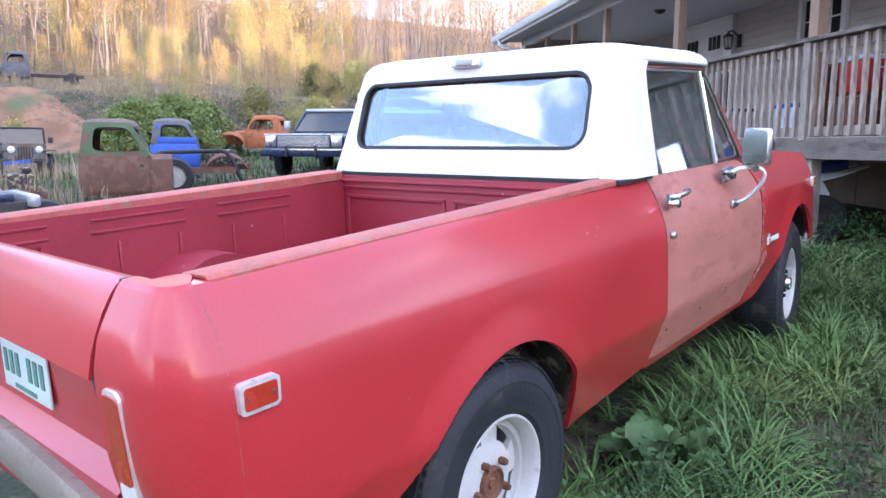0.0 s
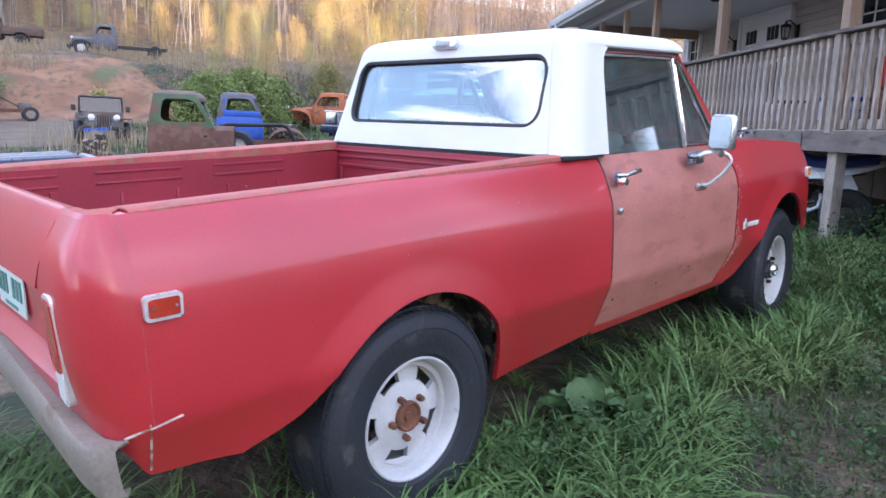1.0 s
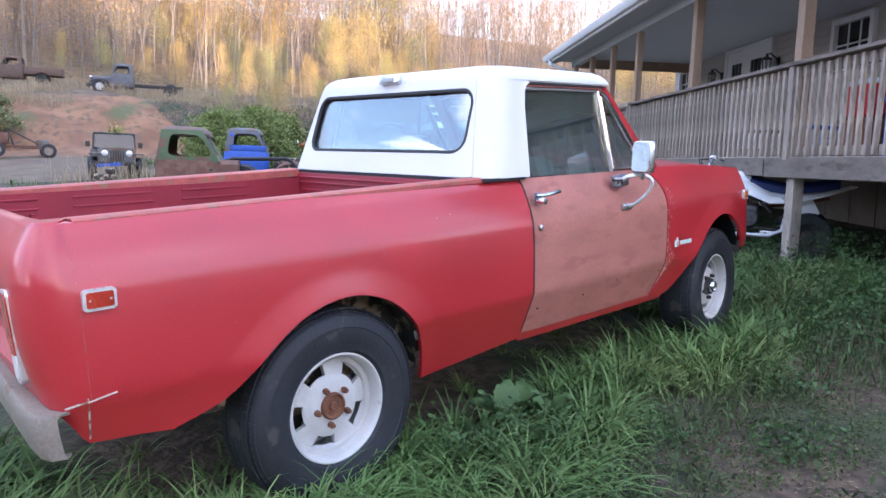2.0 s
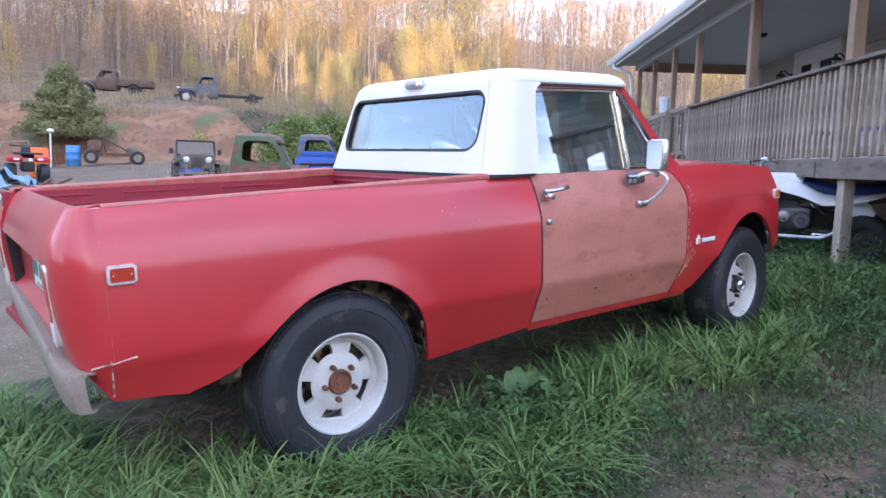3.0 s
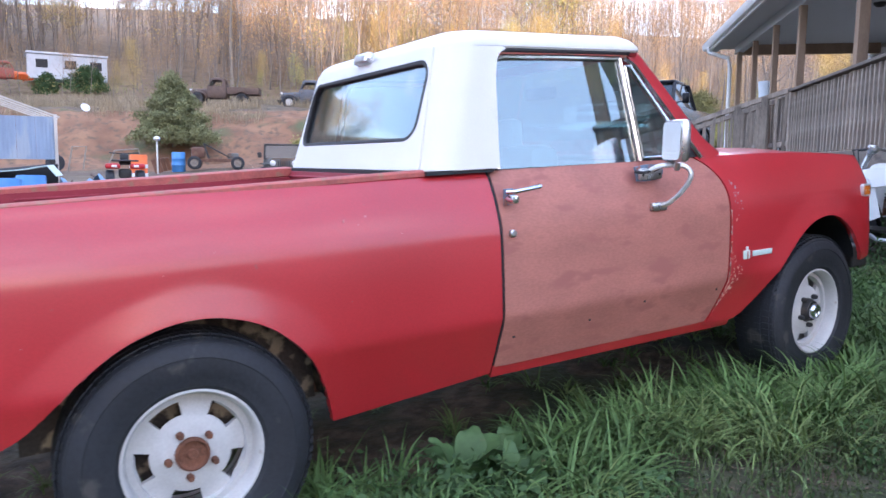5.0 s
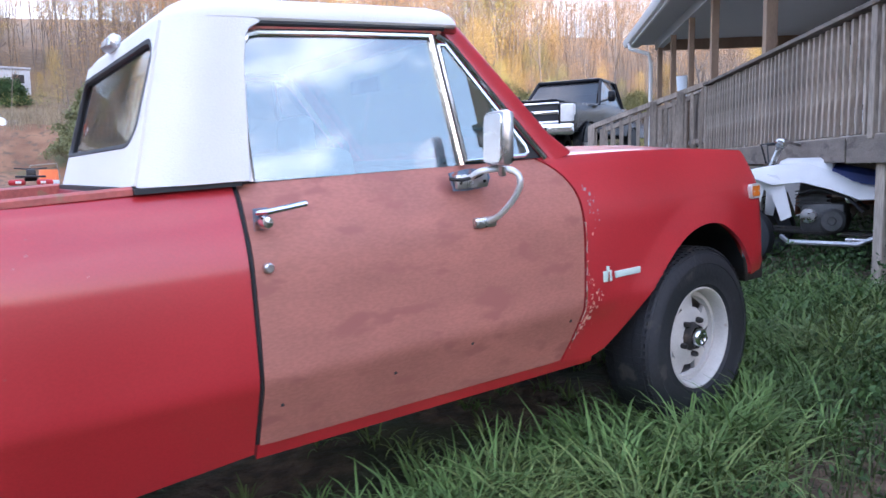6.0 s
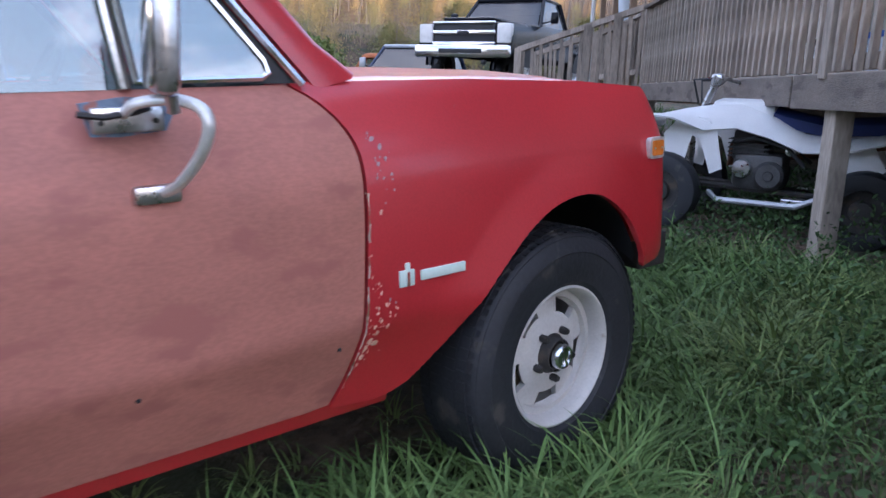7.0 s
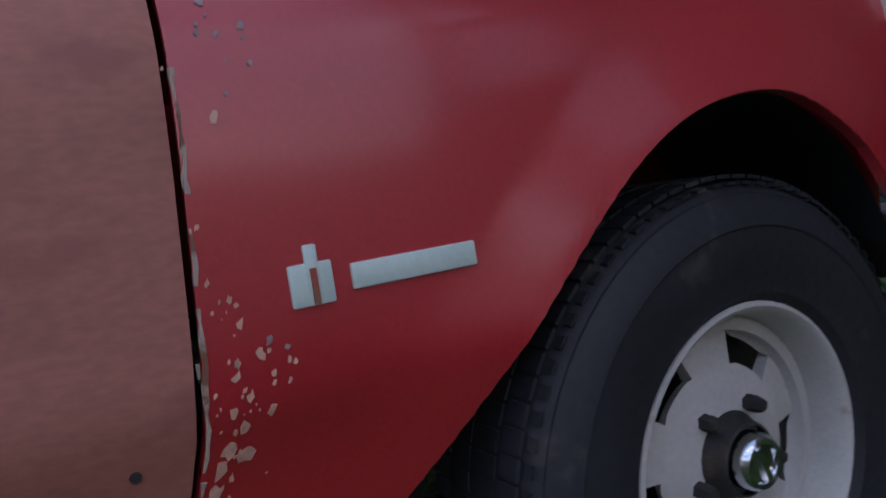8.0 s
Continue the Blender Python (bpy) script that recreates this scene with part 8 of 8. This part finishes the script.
blades("yard_grass", yard_xy, yard_h, 0.012, grass_leaf, "rough grass round the old trucks", 3, 0.6)
bank_xy, bank_h = [], []
for i in range(42000):
    y = random.uniform(-8, 26)
    q = random.uniform(39, 49) if i % 3 else random.uniform(46, 57)
    x = -(q - 0.30 * y) / 0.92
    if noise.noise(Vector((x * 0.25, y * 0.25, 3))) < -0.02:
        continue
    bank_xy.append((x, y))
    bank_h.append(random.uniform(0.25, 0.75))
blades("dry_grass", bank_xy, bank_h, 0.010, dry_grass, "tall dry straw-coloured grass on the bank", 4, 0.4)
weeds_xy, weeds_h = [], []
for i in range(900):
    a_, r_ = random.uniform(0, 6.28), random.uniform(0, 1.6)
    x, y = random.choice(((-19.0, 7.3), (-12.6, 4.2), (-18.6, 6.2)))
    weeds_xy.append((x + r_ * math.cos(a_), y + r_ * math.sin(a_)))
    weeds_h.append(random.uniform(0.3, 0.8))
blades("dead_weeds", weeds_xy, weeds_h, 0.006, dry_grass, "dry stalks round the jeep", 5, 0.35)

# leafy weeds: dense by the house, scattered in the lawn
rng = np.random.default_rng(12)
cs, cs2 = [], []
random.seed(41)
for i in range(5200):
    x, y = random.uniform(-2.0, 6.0), random.uniform(2.0, 7.5)
    v_ = house_v(x, y)
    if not (-0.85 + 0.5 * noise.noise(Vector((x, y, 5))) < v_ < 0.9):
        continue
    if random.random() < 0.35:
        continue
    hh = max(0.05, 0.34 * (0.6 + 0.5 * noise.noise(Vector((x * 1.5, y * 1.5, 8)))) * min(1.0, (v_ + 1.7) / 0.7))
    cs.append((x, y, ground_z(x, y) + random.uniform(0.02, hh)))
for i in range(11000):
    x, y = random.uniform(0.9, 4.4), random.uniform(-1.8, 5.5)
    bare = noise.noise(Vector((x * 0.9, y * 0.7, 33)))
    if bare < 0.12 and random.random() < 0.80:
        continue
    cs2.append((x, y, ground_z(x, y) + random.uniform(0.005, 0.03)))
for cx, cy, n_, hh in ((1.06, 0.68, 46, 0.12), (1.20, 0.86, 30, 0.09), (0.98, 0.50, 22, 0.08), (1.45, 1.25, 20, 0.06), (1.65, 0.55, 16, 0.05), (1.9, 1.6, 18, 0.05), (1.6, 2.4, 18, 0.06), (2.3, 0.9, 14, 0.04), (2.1, 3.0, 22, 0.06)):
    for k in range(n_):
        x, y = random.gauss(cx, 0.10), random.gauss(cy, 0.10)
        cs.append((x, y, ground_z(x, y) + random.uniform(0.015, hh)))
v, f = scatter_leaves(cs2, 14, 0.022, 0.0085, rng)
tagged(array_part("clover", v, f, lawn_leaf), "low clover and small weeds in the lawn", "weeds", kind="stuff")

v, f = scatter_leaves(cs, 24, 0.055, 0.016, rng)
tagged(array_part("leafy_weeds", v, f, weed_leaf), "dense leafy green weeds below the deck", "weeds", kind="stuff")

# dry thatch, twigs and leaf crumbs on the trodden soil
cs3 = []
for i in range(7000):
    x, y = random.uniform(0.6, 5.2), random.uniform(-2.2, 5.6)
    if noise.noise(Vector((x * 1.3, y * 1.3, 44))) < random.uniform(-0.5, 0.25):
        continue
    cs3.append((x, y, ground_z(x, y) + 0.006))
v, f = scatter_leaves(cs3, 6, 0.03, 0.011, rng)
v[:, 2] = np.array([ground_z(x, y) for x, y in v[::4, :2]]).repeat(4) + 0.006 + 0.25 * (v[:, 2] - v[:, 2].reshape(-1, 4).mean(1).repeat(4))
tagged(array_part("thatch", v, f, thatch), "dry brown thatch and leaf crumbs on the soil", "litter", kind="stuff")

# broad-leaved dock plant beside the truck, and others
random.seed(51)


def dock(x, y, n, size):
    d = thing("broadleaf_weed", Matrix.Translation((x, y, ground_z(x, y))), "broad-leaved green weed growing in the grass", "plant", group="broadleaf weeds")
    for i in range(n):
        a = 2.4 * i + random.uniform(-0.3, 0.3)
        L, wdt = size * random.uniform(0.6, 1.2), size * random.uniform(0.36, 0.56)
        rise = random.uniform(0.35, 1.2)
        rows_ = []
        for j in range(7):
            t_ = j / 6
            ww = wdt * math.sin(math.pi * min(1, 0.08 + 0.92 * t_) ** 0.8) + 0.004
            r_ = 0.03 + L * (0.25 + 0.75 * t_) * math.cos(rise) * (0.4 + 0.6 * t_)
            z_ = L * (t_ * math.sin(rise) + 0.15) - 0.35 * L * t_ * t_ + 0.03
            wave = 0.022 * math.sin(11 * t_ + i)
            rows_.append([(r_ * math.cos(a) - k * ww * math.sin(a), r_ * math.sin(a) + k * ww * math.cos(a), z_ + 0.12 * ww * abs(k) * 2 + wave * k) for k in (-0.5, -0.25, 0, 0.25, 0.5)])
        leaf = part("leaf", MB().grid(rows_), dock_leaf, d, smooth=80)
        part("stalk", MB().tube([(0, 0, 0), rows_[0][2]], 0.004, 4), dock_leaf, leaf)
    return d


dock(0.88, 0.93, 15, 0.23)
dock(1.02, 0.80, 10, 0.17)
dock(0.98, 1.08, 14, 0.18)
dock(0.80, 1.14, 10, 0.17)
for x, y in ((1.02, 0.55), (1.25, 1.45), (2.6, 2.9)):
    dock(x, y, 7, 0.09)
